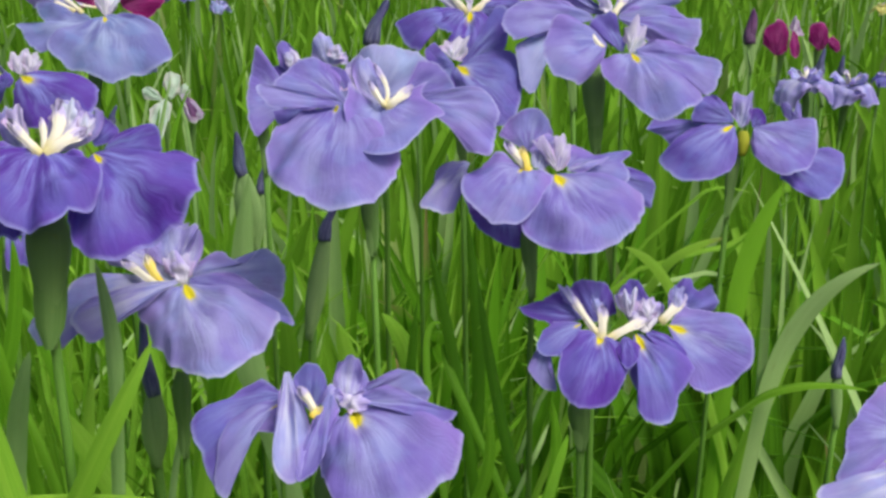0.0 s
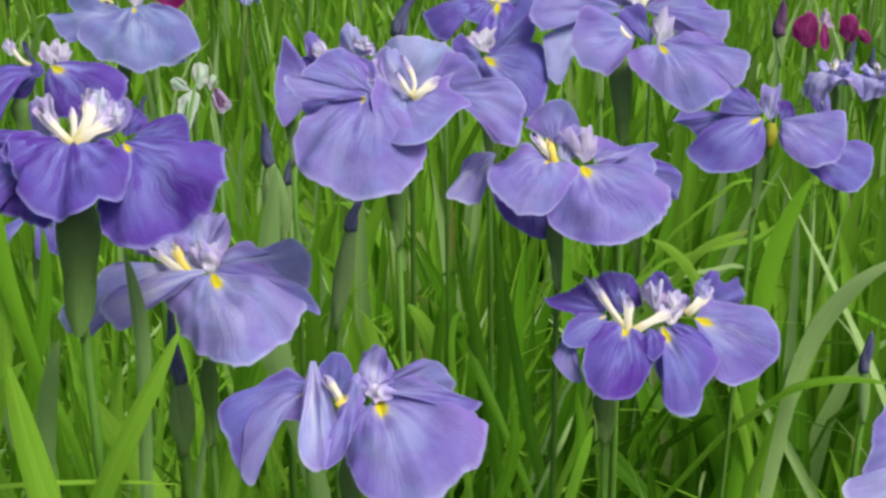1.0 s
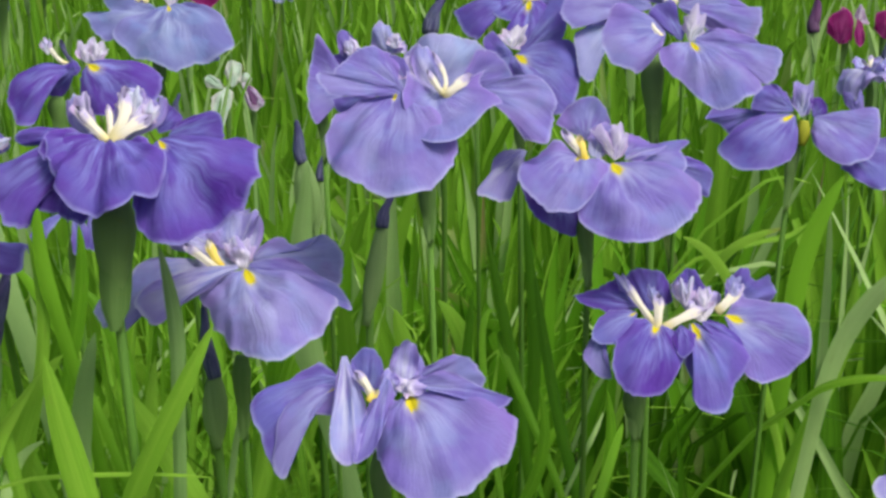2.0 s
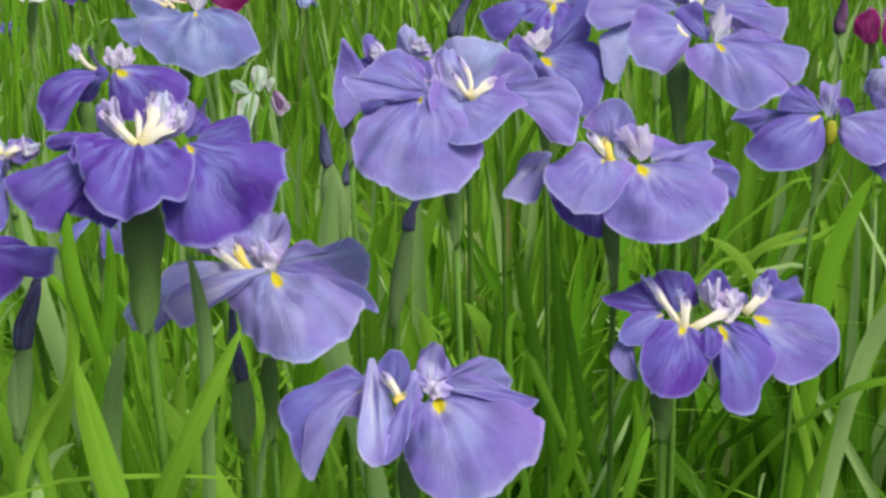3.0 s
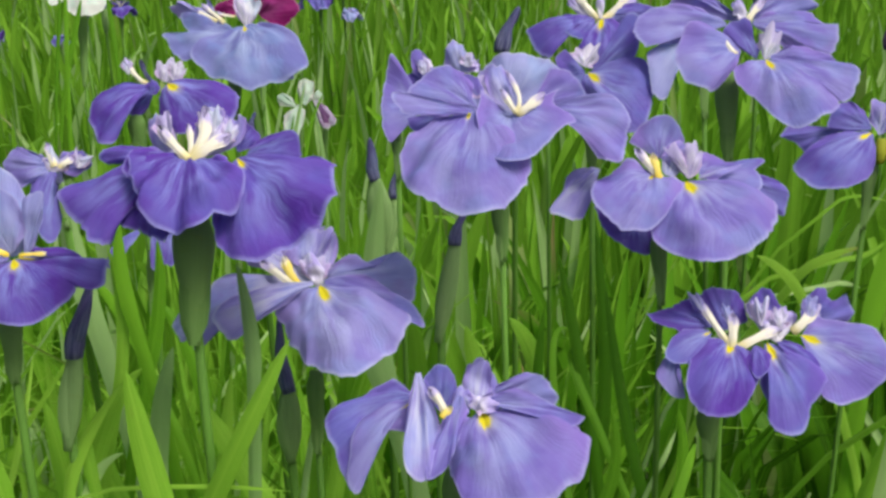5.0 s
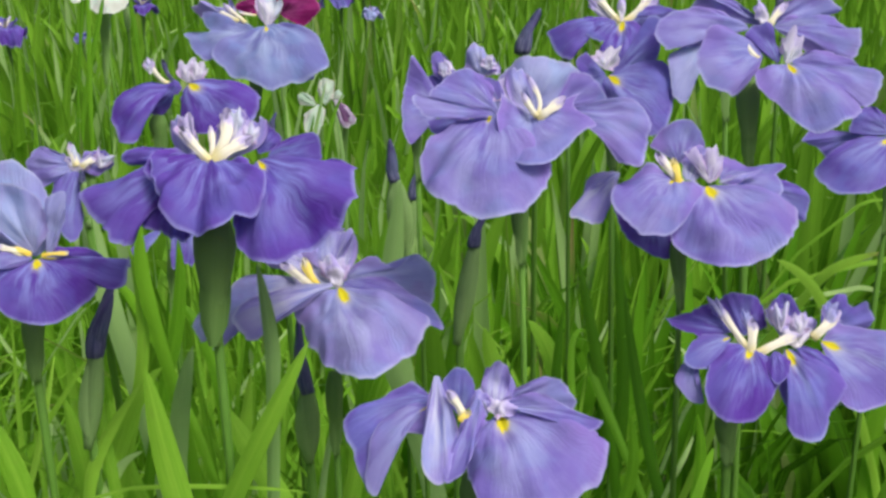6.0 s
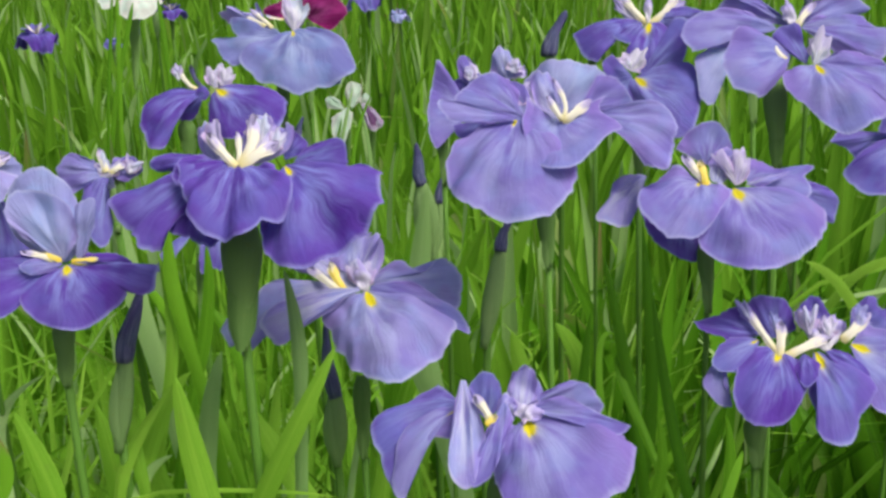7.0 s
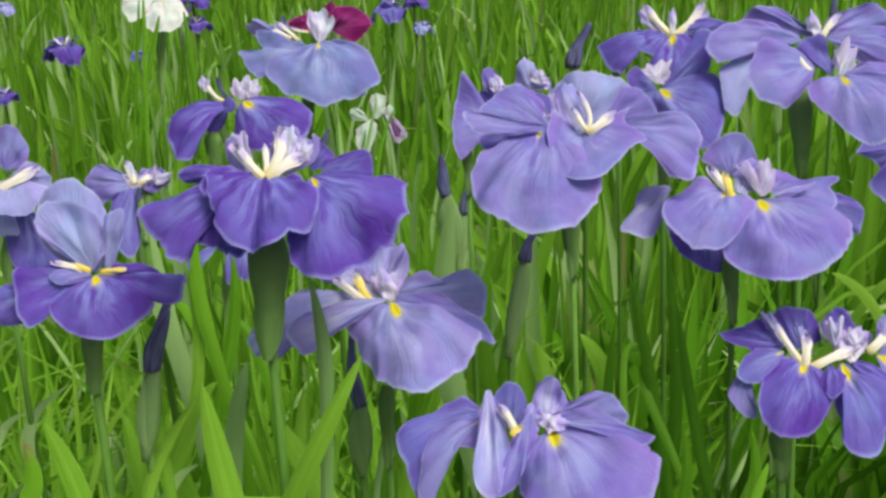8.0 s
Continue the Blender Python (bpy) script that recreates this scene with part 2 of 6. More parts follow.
def bend(p0, p1, p2):
    """A curve through three points: its place and its direction at s."""
    p0, p1, p2 = (np.array(p, float) for p in (p0, p1, p2))
    c = 2 * p1 - 0.5 * (p0 + p2)
    return (lambda s: (1 - s) ** 2 * p0 + 2 * s * (1 - s) * c + s * s * p2,
            lambda s: unit(2 * (1 - s) * (c - p0) + 2 * s * (p2 - c)))


def grid_faces(rows, cols, first=0):
    return [(first + i * cols + j, first + i * cols + j + 1, first + (i + 1) * cols + j + 1, first + (i + 1) * cols + j)
            for i in range(rows - 1) for j in range(cols - 1)]


def sheet(p0, p1, p2, width, face, profile, rows, cols, cup, ruffle, seed, sig=0.0, fold=0.0):
    """A thin sheet along a curve: profile gives its width, cup bows it across, ruffle waves its margin, fold creases its middle."""
    at, way = bend(p0, p1, p2)
    chord = unit(np.array(p2, float) - np.array(p0, float))
    side0 = np.cross(chord, unit(np.array(face, float)))
    side0 = unit(side0)
    verts, uv = [], []
    k = rng.random() * 50 + seed
    for i in range(rows):
        s = i / (rows - 1)
        u = 1 - (1 - s) ** 1.9
        t = way(u)
        side = unit(side0 - np.dot(side0, t) * t)
        normal = np.cross(side, t)
        w = 0.5 * width * profile(u)
        for j in range(cols):
            v = 2 * j / (cols - 1) - 1
            rim = abs(v) ** 2.2 * (0.25 + 0.75 * u) + 0.5 * u ** 6
            wave = math.sin(u * 8 + v * 2.5 + k) + 0.7 * math.sin(u * 15 - v * 3 + 2 * k) + 0.7 * math.sin(v * 6 + 3 * k)
            nz = noise.noise(Vector((u * 3 + k, v * 2, 0.3 * k)))
            full = min(1.0, 1.4 * profile(u))
            crinkle = math.sin(v * 13 + 5 * k) * math.sin(u * 24 + k) + math.sin(u * 33 + 9 * v)
            pleat = math.sin(v * 11 + k) + 0.7 * math.sin(v * 17 + 2 * k)
            out = cup * w * v * v + fold * w * (1 - abs(v)) + ruffle * width * full * (0.075 * wave * rim + 0.02 * crinkle * rim + 0.17 * nz * min(1, u * 2) + 0.016 * pleat * u)
            edge = 1 + ruffle * (0.07 * math.sin(u * 19 + k + v) + 0.07 * math.sin(u * 9 + 2 * k)) * abs(v) ** 3
            lobe = 0.05 * width * ruffle * full * (math.sin(v * 9 + k) + math.sin(v * 5 + 2 * k)) * u ** 5
            p = at(u) + side * (v * w * edge) + normal * out + t * lobe
            verts.append(tuple(p))
            uv.append((u, 0.5 + 0.5 * v))
    return verts, uv, grid_faces(rows, cols)


def petal_sheet(p0, p1, p2, width, face, swell, tip, slant, rows, cols, cup, ruffle, seed):
    """A petal along a curve: a claw that opens into a broad blade, widest at swell, with a rounded (tip) or slanting end,
    pleated from its foot and waved along its margin."""
    at, way = bend(p0, p1, p2)
    chord = unit(np.array(p2, float) - np.array(p0, float))
    side0 = unit(np.cross(chord, unit(np.array(face, float))))
    peak = min(0.9, 0.36 + 0.38 * swell)
    long = sum(np.linalg.norm(at((i + 1) / 8) - at(i / 8)) for i in range(8))
    taper = 0.14 + max(0.0, tip - 0.45) * 1.7
    tip = min(0.72, tip * 1.2 * min(1.15, width / long))
    k = (seed * 2.399) % 6.283
    fa, fb, fc = 6 + 3 * math.sin(k * 3), 12 + 4 * math.sin(k * 5), 5 + 2 * math.cos(k * 7)
    verts, uv = [], []
    for i in range(rows):
        u = i / (rows - 1)
        for j in range(cols):
            v = math.sin(0.5 * math.pi * (2 * j / (cols - 1) - 1))
            s = u * (1 - tip * (1 - max(0.0, 1 - 0.99 * abs(v) ** 2.5) ** 0.4) + slant * v)
            s *= 1 + ruffle * u ** 3 * 0.045 * (math.sin(fc * v + k) + 0.8 * math.sin(2.3 * fc * v + 2 * k))
            open_ = 0.32 + 0.68 * math.sin(0.5 * math.pi * min(1.0, u / peak)) ** 1.1
            w = 0.5 * width * open_ * (1 - taper * max(0.0, (u - peak) / (1 - peak)) ** 2.4)
            t = way(min(1.0, s))
            side = unit(side0 - np.dot(side0, t) * t)
            normal = np.cross(side, t)
            a = abs(v)
            wave = a ** 2.5 * u ** 0.7 * (math.sin(fa * u * 1.3 + 2 * v + k) + 0.6 * math.sin(fb * u - 2 * v + 2 * k))
            hem = u ** 4 * (math.sin(fc * v + 3 * k) + 0.7 * math.sin(2.1 * fc * v + k) + 0.45 * math.sin(4.3 * fc * v + 5 * k))
            pleat = u * (math.sin(9 * v + k) + 0.8 * math.sin(15 * v + 2 * k) + 0.5 * math.sin(26 * v + k))
            swellings = noise.noise(Vector((u * 2.6 + k, v * 1.8, 0.7 * k)))
            creases = noise.noise(Vector((u * 8 + k, v * 6, 1.7 * k))) + 0.25 * noise.noise(Vector((u * 5, v * 15 + k, k)))
            lift = cup * w * a ** 1.8 + width * 0.026 * creases * u + ruffle * width * (0.092 * wave + 0.10 * hem + 0.009 * pleat + 0.21 * swellings * min(1.0, 2 * u))
            sag = -0.02 * width * math.exp(-(v / 0.12) ** 2) * math.sin(math.pi * min(1.0, u * 1.1))
            edge = 1 + ruffle * a ** 4 * (0.06 * math.sin(fb * u + k + v) + 0.05 * math.sin(fa * u + 2 * k))
            verts.append(tuple(at(s) + side * (v * w * edge) + normal * (lift + sag)))
            uv.append((u, 0.5 + 0.5 * v))
    return verts, uv, grid_faces(rows, cols)


def strap_profile(u):
    """A narrow arm that widens into a crest."""
    return (0.50 - 0.16 * u + 1.0 * max(0.0, u - 0.55)) * (1 - u ** 10) ** 0.5 * 1.25


def bract_profile(u):
    return 1.6 * (u + 0.01) ** 0.45 * max(0.0, 1 - u) ** 0.65


def blade_profile(u):
    return (1 - 0.15 * (1 - u)) * max(0.0, 1 - u ** 2.6) ** 0.75


def tube(points, radii, sides=10, flat=1.0):
    """A closed tube along points; flat: its depth against its width."""
    verts, uv = [], []
    points = [np.array(p, float) for p in points]
    for i, (p, r) in enumerate(zip(points, radii)):
        t = unit(points[min(i + 1, len(points) - 1)] - points[max(i - 1, 0)])
        a = unit(np.cross(t, (0.31, 0.95, 0.02)))
        b = np.cross(t, a)
        for j in range(sides):
            w = 2 * math.pi * j / sides
            verts.append(tuple(p + r * (math.cos(w) * a + flat * math.sin(w) * b)))
            uv.append((i / (len(points) - 1), abs(2 * j / sides - 1)))
    faces = [(i * sides + j, i * sides + (j + 1) % sides, (i + 1) * sides + (j + 1) % sides, (i + 1) * sides + j)
             for i in range(len(points) - 1) for j in range(sides)]
    faces.append(tuple(range(sides - 1, -1, -1)))
    faces.append(tuple((len(points) - 1) * sides + j for j in range(sides)))
    return verts, uv, faces


# ---- ground ----
def build_ground():
    bm = bmesh.new()
    bmesh.ops.create_grid(bm, x_segments=60, y_segments=60, size=400)
    for v in bm.verts:
        far = math.hypot(v.co.x, v.co.y)
        v.co.z = -0.02 + 0.02 * noise.noise(v.co * 0.7) * min(1, far / 20)
    me = bpy.data.meshes.new("ground")
    bm.to_mesh(me)
    bm.free()
    me.materials.append(soil_material())
    tagged(new("ground", me), "Damp mossy soil under the iris bed", "ground", kind="structure")


build_ground()

# ---- kinds of things ----


def iris_plant(heart, label, group):
    """An iris with its flower at heart; the petals, style arms, spathe and stem are added to it."""
    plant = new("iris_plant")
    plant.location = (heart[0], heart[1], 0)
    tagged(plant, label, "iris", group)
    h = np.array((0, 0, heart[2]))
    v, uv, f = tube([h + (0, 0.006, -0.02), h + (0, 0.006, -0.015), h + (0, 0.005, -0.010), h + (0, 0.004, -0.007)], [0.0015, 0.0025, 0.0025, 0.0012])
    flower = part("flower", mesh_of("flower", v, f, STYLES["lilac_style"], uv), plant)
    return plant, flower, h


def petal(plant, kind, p0, p1, p2, width, face, tone, sig=0.0, ruffle=0.3, cup=-0.18, swell=0.7, tip=0.4, slant=0.0):
    """A petal in centimetres from the flower's heart."""
    _, flower, h = plant
    pts = [h + np.array(p) / 100 for p in (p0, p1, p2)]
    rows, cols = (30, 33) if width > 3 else (16, 15)
    v, uv, f = petal_sheet(*pts, width / 100, face, swell, tip, slant, rows, cols, cup, ruffle, len(v_count) + 1)
    v_count.append(1)
    return part(kind, mesh_of(kind, v, f, PETALS[tone], uv, [(sig, 0.5)] * len(v)), flower)


v_count = []


def fan(plant, kind, foot, rim, tone, sig=0.0, arch=0.1, ruffle=0.3, lift=0.0, frill=0.12, teeth=0.0, cup=-0.07):
    """A petal that opens like a fan from its foot to a margin curved smoothly through the rim's control points, in centimetres
    from the flower's heart. arch bows it outwards, lift
    bows it upwards, cup lets its sides droop, ruffle waves it and frill gathers its margin; teeth tear it."""
    _, flower, h = plant
    foot = np.array(foot, float)
    rim = np.array(rim, float)
    v_count.append(1)
    k = (len(v_count) * 2.399) % 6.283
    ends = np.vstack((2 * rim[0] - rim[1], rim, 2 * rim[-1] - rim[-2]))
    chord = np.concatenate(([0], np.cumsum(np.linalg.norm(np.diff(rim, axis=0), axis=1))))
    size = float(np.mean(np.linalg.norm(rim - foot, axis=1)))
    rows, cols = (22, 41) if size > 2.5 else (14, 25)
    up = np.cross(rim[-1] - foot, rim[0] - foot)
    for a, b in zip(rim[:-1], rim[1:]):
        up = up + np.cross(b - foot, a - foot) * 2
    up = unit(up)
    if up @ np.array((0.05, -0.75, 0.65)) < 0:
        up = -up
    side = unit(np.cross(up, rim.mean(axis=0) - foot))
    if side @ (rim[0] - rim[-1]) < 0:
        side = -side
    verts, uv = [], []
    for i in range(rows):
        u = i / (rows - 1)
        for j in range(cols):
            w = j / (cols - 1)
            v = 2 * w - 1
            s = w * chord[-1]
            n = min(len(rim) - 2, int(np.searchsorted(chord, s, side="right")) - 1)
            f = (s - chord[n]) / (chord[n + 1] - chord[n])
            p0, p1, p2, p3 = ends[n:n + 4]
            edge = 0.5 * (2 * p1 + (p2 - p0) * f + (2 * p0 - 5 * p1 + 4 * p2 - p3) * f ** 2 + (3 * p1 - p0 - 3 * p2 + p3) * f ** 3)
            edge = edge + unit(edge - foot) * size * ruffle * (0.045 * math.sin(7 * v + k) + 0.13 * noise.noise(Vector((v * 6 + 9 * k, k, 0.5))) + 0.11 * noise.noise(Vector((v * 15 + 5 * k, k, 0.9)))) + unit(edge - foot) * size * frill * 0.05 * math.sin(13 * v + 2 * k)
            edge = foot + (edge - foot) * (1 - teeth * (0.5 + 0.5 * math.sin(15 * v + 3 * k)) * (0.6 + 0.8 * noise.noise(Vector((v * 4, k, 2.0)))))
            base = foot - side * v * 0.035 * size
            bow = 0.5 * (base + edge) + (up * arch + np.array((0, 0, lift))) * np.linalg.norm(edge - base)
            p = (1 - u) ** 2 * base + 2 * u * (1 - u) * bow + u * u * edge
            wave = u ** 2.2 * (math.sin(5 * v + k) + 0.6 * math.sin(11 * v + 2 * k) + 0.25 * math.sin(23 * v + k + 3 * u))
            lumps = noise.noise(Vector((u * 2.4 + k, v * 2.2, 0.7 * k))) * min(1.0, 2 * u)
            crease = noise.noise(Vector((u * 2.0 + k, v * 7, 1.3 * k))) * u
            blobs = noise.noise(Vector(p * 0.5) + Vector((k, 0, 0))) * min(1.0, 1.5 * u)
            gather = u ** 3 * (math.sin(13 * v + 2 * k + 2 * noise.noise(Vector((v * 3, k, u)))) + 0.5 * math.sin(29 * v + k))
            groove = -0.25 * math.exp(-(v / 0.1) ** 2) * u * (1 - u)
            out = size * (cup * v * v * u + ruffle * (0.085 * wave + 0.22 * lumps + 0.05 * crease + 0.16 * blobs + groove) + frill * (0.07 * gather + 0.07 * crease))
            verts.append(tuple(h + (p + up * out) / 100))
            uv.append((u, w))
    return part(kind, mesh_of(kind, verts, grid_faces(rows, cols), PETALS[tone], uv, [(sig, 0.5 * 1.9)] * len(verts)), flower)


def style_arm(plant, p0, p1, p2, width, face, tone):
    """A fleshy channelled strap with a frilled crest."""
    _, flower, h = plant
    pts = [h + np.array(p) / 100 for p in (p0, p1, p2)]
    if tone == "lilac_style":
        # the crested arms are thin and frilled like small petals
        v_count.append(1)
        v, uv, f = petal_sheet(*pts, 1.12 * width / 100, face, 1.1, 0.2, 0.0, 18, 17, -0.45, 1.3, len(v_count))
        return part("style_arm", mesh_of("style_arm", v, f, STYLES[tone], uv), flower, "frilled lilac style arm")
    v, uv, f = sheet(*pts, width / 100, face, strap_profile, 14, 9, -0.55, 0.25, len(v_count))
    v_count.append(1)
    n = len(v)
    v = [np.array(p) for p in v]
    # a second skin behind the first gives it body, and the crest is torn into teeth
    back = -unit(np.array(face)) * width / 100 * 0.16
    at, way = bend(*pts)
    for i in range(14):
        for j in range(9):
            u = uv[i * 9 + j][0]
            if u > 0.6:
                v[i * 9 + j] = v[i * 9 + j] + way(u) * (0.38 * width / 100 * (math.sin(j * 2.6 + len(v_count)) - 0.35 * math.cos(math.pi * (j - 4) / 4)) * (u - 0.6) / 0.4)
    v2 = [p + back * (1 - uv[i][0] ** 3) for i, p in enumerate(v)]
    faces = f + [tuple(n + k for k in reversed(q)) for q in f]
    for i in range(13):
        for j in (0, 8):
            a, b = i * 9 + j, (i + 1) * 9 + j
            faces.append((a, b, n + b, n + a) if j else (b, a, n + a, n + b))
    part("style_arm", mesh_of("style_arm", [tuple(p) for p in v + v2], faces, STYLES[tone], uv + uv), flower, "cream and lilac style arm" if tone == "cream_style" else "")


def stem(plant, top, low, width):
    """The spathe, a swollen green sheath from top to low, on the stem that runs on down to the ground. World metres."""
    ob, flower, h = plant
    o = np.array((ob.location.x, ob.location.y, 0))
    top, low = np.array(top) - o, np.array(low) - o
    r = width / 200
    thin = max(0.0022, min(0.0031, r * 0.3))
    lean = unit(low - top)
    foot = np.array((low[0] + 0.25 * lean[0] * low[2] + rng.uniform(-0.02, 0.02), low[1] + 0.25 * lean[1] * low[2] + rng.uniform(0, 0.04), -0.01))
    run = [low + (top - low) * 0.3]
    for k in range(1, 9):
        s = k / 8
        run.append(low * (1 - s) + foot * s + np.array((0.008 * math.sin(s * 3.1), 0, 0)))
    v, uv, f = tube(run, [thin] * len(run), 8)
    st = part("stem", mesh_of("stem", v, f, STEM, uv), ob)
    run, radii = [], []
    for k in range(11):
        s = k / 10
        run.append(top * (1 - s) + low * s + np.array((0.002 * math.sin(3 * s + len(v_count)), 0, 0)))
        radii.append(thin + (r * 0.9 - thin) * min(1.0, 0.45 + s * 3) * 0.5 * (1 + math.cos(math.pi * max(0.0, s - 0.2) / 0.8)))
    v, uv, f = tube(run, radii, 14, 0.6)
    part("spathe", mesh_of("spathe", v, f, SPATHE, uv), st, "waxy grey-green spathe")
    # one bract laps over the sheath
    fw = np.array((rng.uniform(-0.4, 0.4), -0.9, 0.2))
    q = unit(fw) * r * 0.35
    v, uv, f = sheet(low + q * 0.5, 0.5 * (low + top) + q, top + q * 0.8 + np.array((rng.uniform(-0.3, 0.3) * r, 0, 0.1 * r)), width / 100 * 0.8, fw, bract_profile, 12, 7, -0.45, 0.0, 1)
    part("bract", mesh_of("bract", v, f, SPATHE, uv), st)


def ovary(plant, top, low, width):
    """A swollen yellow-green ovary below the petals, in centimetres from the flower's heart."""
    _, flower, h = plant
    a, b = h + np.array(top) / 100, h + np.array(low) / 100
    v, uv, f = tube([a + (b - a) * k / 8 for k in range(9)], [width / 200 * (0.35 + 0.65 * math.sin(math.pi * (0.12 + 0.8 * k / 8))) for k in range(9)], 12)
    part("ovary", mesh_of("ovary", v, f, OVARY, uv), flower, "yellow-green swollen ovary")


def iris_bud(tip, neck, width, low, sheath, tone):
    """A furled dark bud in a green sheath on a stem. World metres; widths in centimetres."""
    tip, neck, low = (np.array(p, float) for p in (tip, neck, low))
    ob = new("iris_bud")
    ob.location = (low[0], low[1], 0)
    o = np.array((low[0], low[1], 0.0))
    tagged(ob, "Furled dark purple iris bud on a green stem" if tone == "plum" else "Furled dark indigo iris bud in a pale green sheath", "iris bud", "buds")
    thin = 0.0032
    r = width / 200 * 0.95
    run, radii = [], []
    curl = unit(np.cross(tip - neck, (0, 1, 0))) * r * 0.25
    for k in range(12):
        s = k / 11
        run.append(neck + (tip - neck) * (s * 1.0 - 0.12 * (1 - s)) + curl * math.sin(s * 4.5) - o)
        radii.append(max(0.0004, r * (0.72 + 0.36 * math.sin(math.pi * min(1.0, s * 1.6 + 0.15))) * (1 - s ** 9) ** 0.5 * (1 - 0.40 * s)))
    v, uv, f = tube(run, radii, 14)
    v = [tuple(np.array(p) + curl * 0.35 * math.sin(5 * math.atan2(p[1] - run[i // 14][1], p[0] - run[i // 14][0]) + 0.35 * (i // 14))) for i, p in enumerate(v)]
    part("bud", mesh_of("bud", v, f, PETALS[tone], uv, [(0, 0)] * len(v)), ob, "rolled dark petals")
    # the outermost petal wraps round the bud with a free edge
    e = unit(np.array((rng.choice((-0.5, 0.5)), -0.85, 0.1)))
    a, b = neck - o + e * r * 0.5, neck * 0.12 + tip * 0.88 - o - curl * 2 + e * r * 0.25
    v, uv, f = sheet(a, 0.5 * (a + b) + e * r * 0.75 + curl, b, width / 100 * 0.85, e, bract_profile, 12, 7, -0.5, 0.0, 1)
    part("outer_petal", mesh_of("outer_petal", v, f, PETALS[tone], uv, [(0, 0)] * len(v)), ob)
    rs = sheath / 200
    run, radii = [], []
    for k in range(12):
        s = k / 11
        run.append(neck * (1 - s) + low * s + (neck - tip) * 0.0 - o)
        radii.append(max(thin, (r * 0.75 + (rs * 0.92 - r * 0.75) * math.sin(0.5 * math.pi * min(1, s * 1.9))) * (1 - 0.22 * s) * (1 - max(0.0, (s - 0.6) / 0.5) ** 1.6)))
    v, uv, f = tube(run, radii, 14, 0.6)
    sh = part("sheath", mesh_of("sheath", v, f, SHEATH, uv), ob)
    fw = np.array((rng.uniform(-0.6, 0.6), -0.9, 0.1))
    q = unit(fw) * rs * 0.55
    a, b = low * 0.85 + neck * 0.15 - o + q * 0.7, neck * 0.86 + low * 0.14 - o + q * 0.5 + np.array((rng.choice((-1, 1)) * r * 0.6, 0, 0))
    v, uv, f = sheet(a, 0.5 * (a + b) + q * 0.35, b, sheath / 100 * 0.8, fw, bract_profile, 14, 7, -0.35, 0.0, 1)
    part("bract", mesh_of("bract", v, f, SHEATH, uv), sh)
    foot = np.array((rng.uniform(-0.03, 0.03), rng.uniform(0, 0.05), -0.01))
    run = [(low - o) + ((neck - low) * 0.25)] + [(low - o) * (1 - k / 8) + foot * (k / 8) for k in range(1, 9)]
    v, uv, f = tube(run, [thin] * 9, 8)
    part("stem", mesh_of("stem", v, f, STEM, uv), ob)


def blade(base, mid, tip, width, face, tone):
    """A single sword leaf from base over mid to tip, carried on down to its root in the ground."""
    base, mid, tip = (np.array(p, float) for p in (base, mid, tip))
    down = unit(base - mid)
    foot = np.array((base[0] + 0.3 * down[0] * base[2], base[1] + 0.3 * down[1] * base[2] + 0.02, -0.01))
    o = np.array((foot[0], foot[1], 0))
    at, way = bend(base, mid, tip)
    low = (lambda s: (1 - s) ** 2 * foot + 2 * s * (1 - s) * (base - way(0) * 0.35 * (base[2] - foot[2])) + s * s * base)
    pts = [low(k / 7) for k in range(7)] + [at(k / 14) for k in range(15)]
    verts, uv = [], []
    f0 = unit(np.array(face, float))
    for i, p in enumerate(pts):
        t = unit(pts[min(i + 1, len(pts) - 1)] - pts[max(i - 1, 0)])
        side = unit(np.cross(t, f0))
        n = np.cross(side, t)
        s = i / (len(pts) - 1)
        w = width / 200 * blade_profile(max(0.0, (i - 7) / 14) if i > 7 else 0.0) * (0.35 + 0.65 * min(1.0, i / 8))
        for v in (-1, -0.55, 0, 0.55, 1):
            verts.append(tuple(p - o + side * v * w + n * w * (0.28 * (1 - abs(v)) + 0.05 * math.sin(7 * s + v))))
            uv.append((s, 0.5 + 0.5 * v))
    me = mesh_of("iris_leaf", verts, grid_faces(len(pts), 5), LEAVES[tone], uv)
    ob = new("iris_leaf", me)
    ob.location = (foot[0], foot[1], 0)
    words = {"bright": "Bright young sword-shaped iris leaf", "mid": "Green sword-shaped iris leaf with a sharp tip",
             "grey": "Waxy grey-green upright iris leaf", "waxy": "Waxy iris leaf with the sky's sheen painted into its pale face", "dark": "Iris leaf with the clump's shade painted into its dark green", "red": "Thin reddish-brown dry stalk among the leaves"}
    tagged(ob, words[tone], "leaf", "single iris leaves")


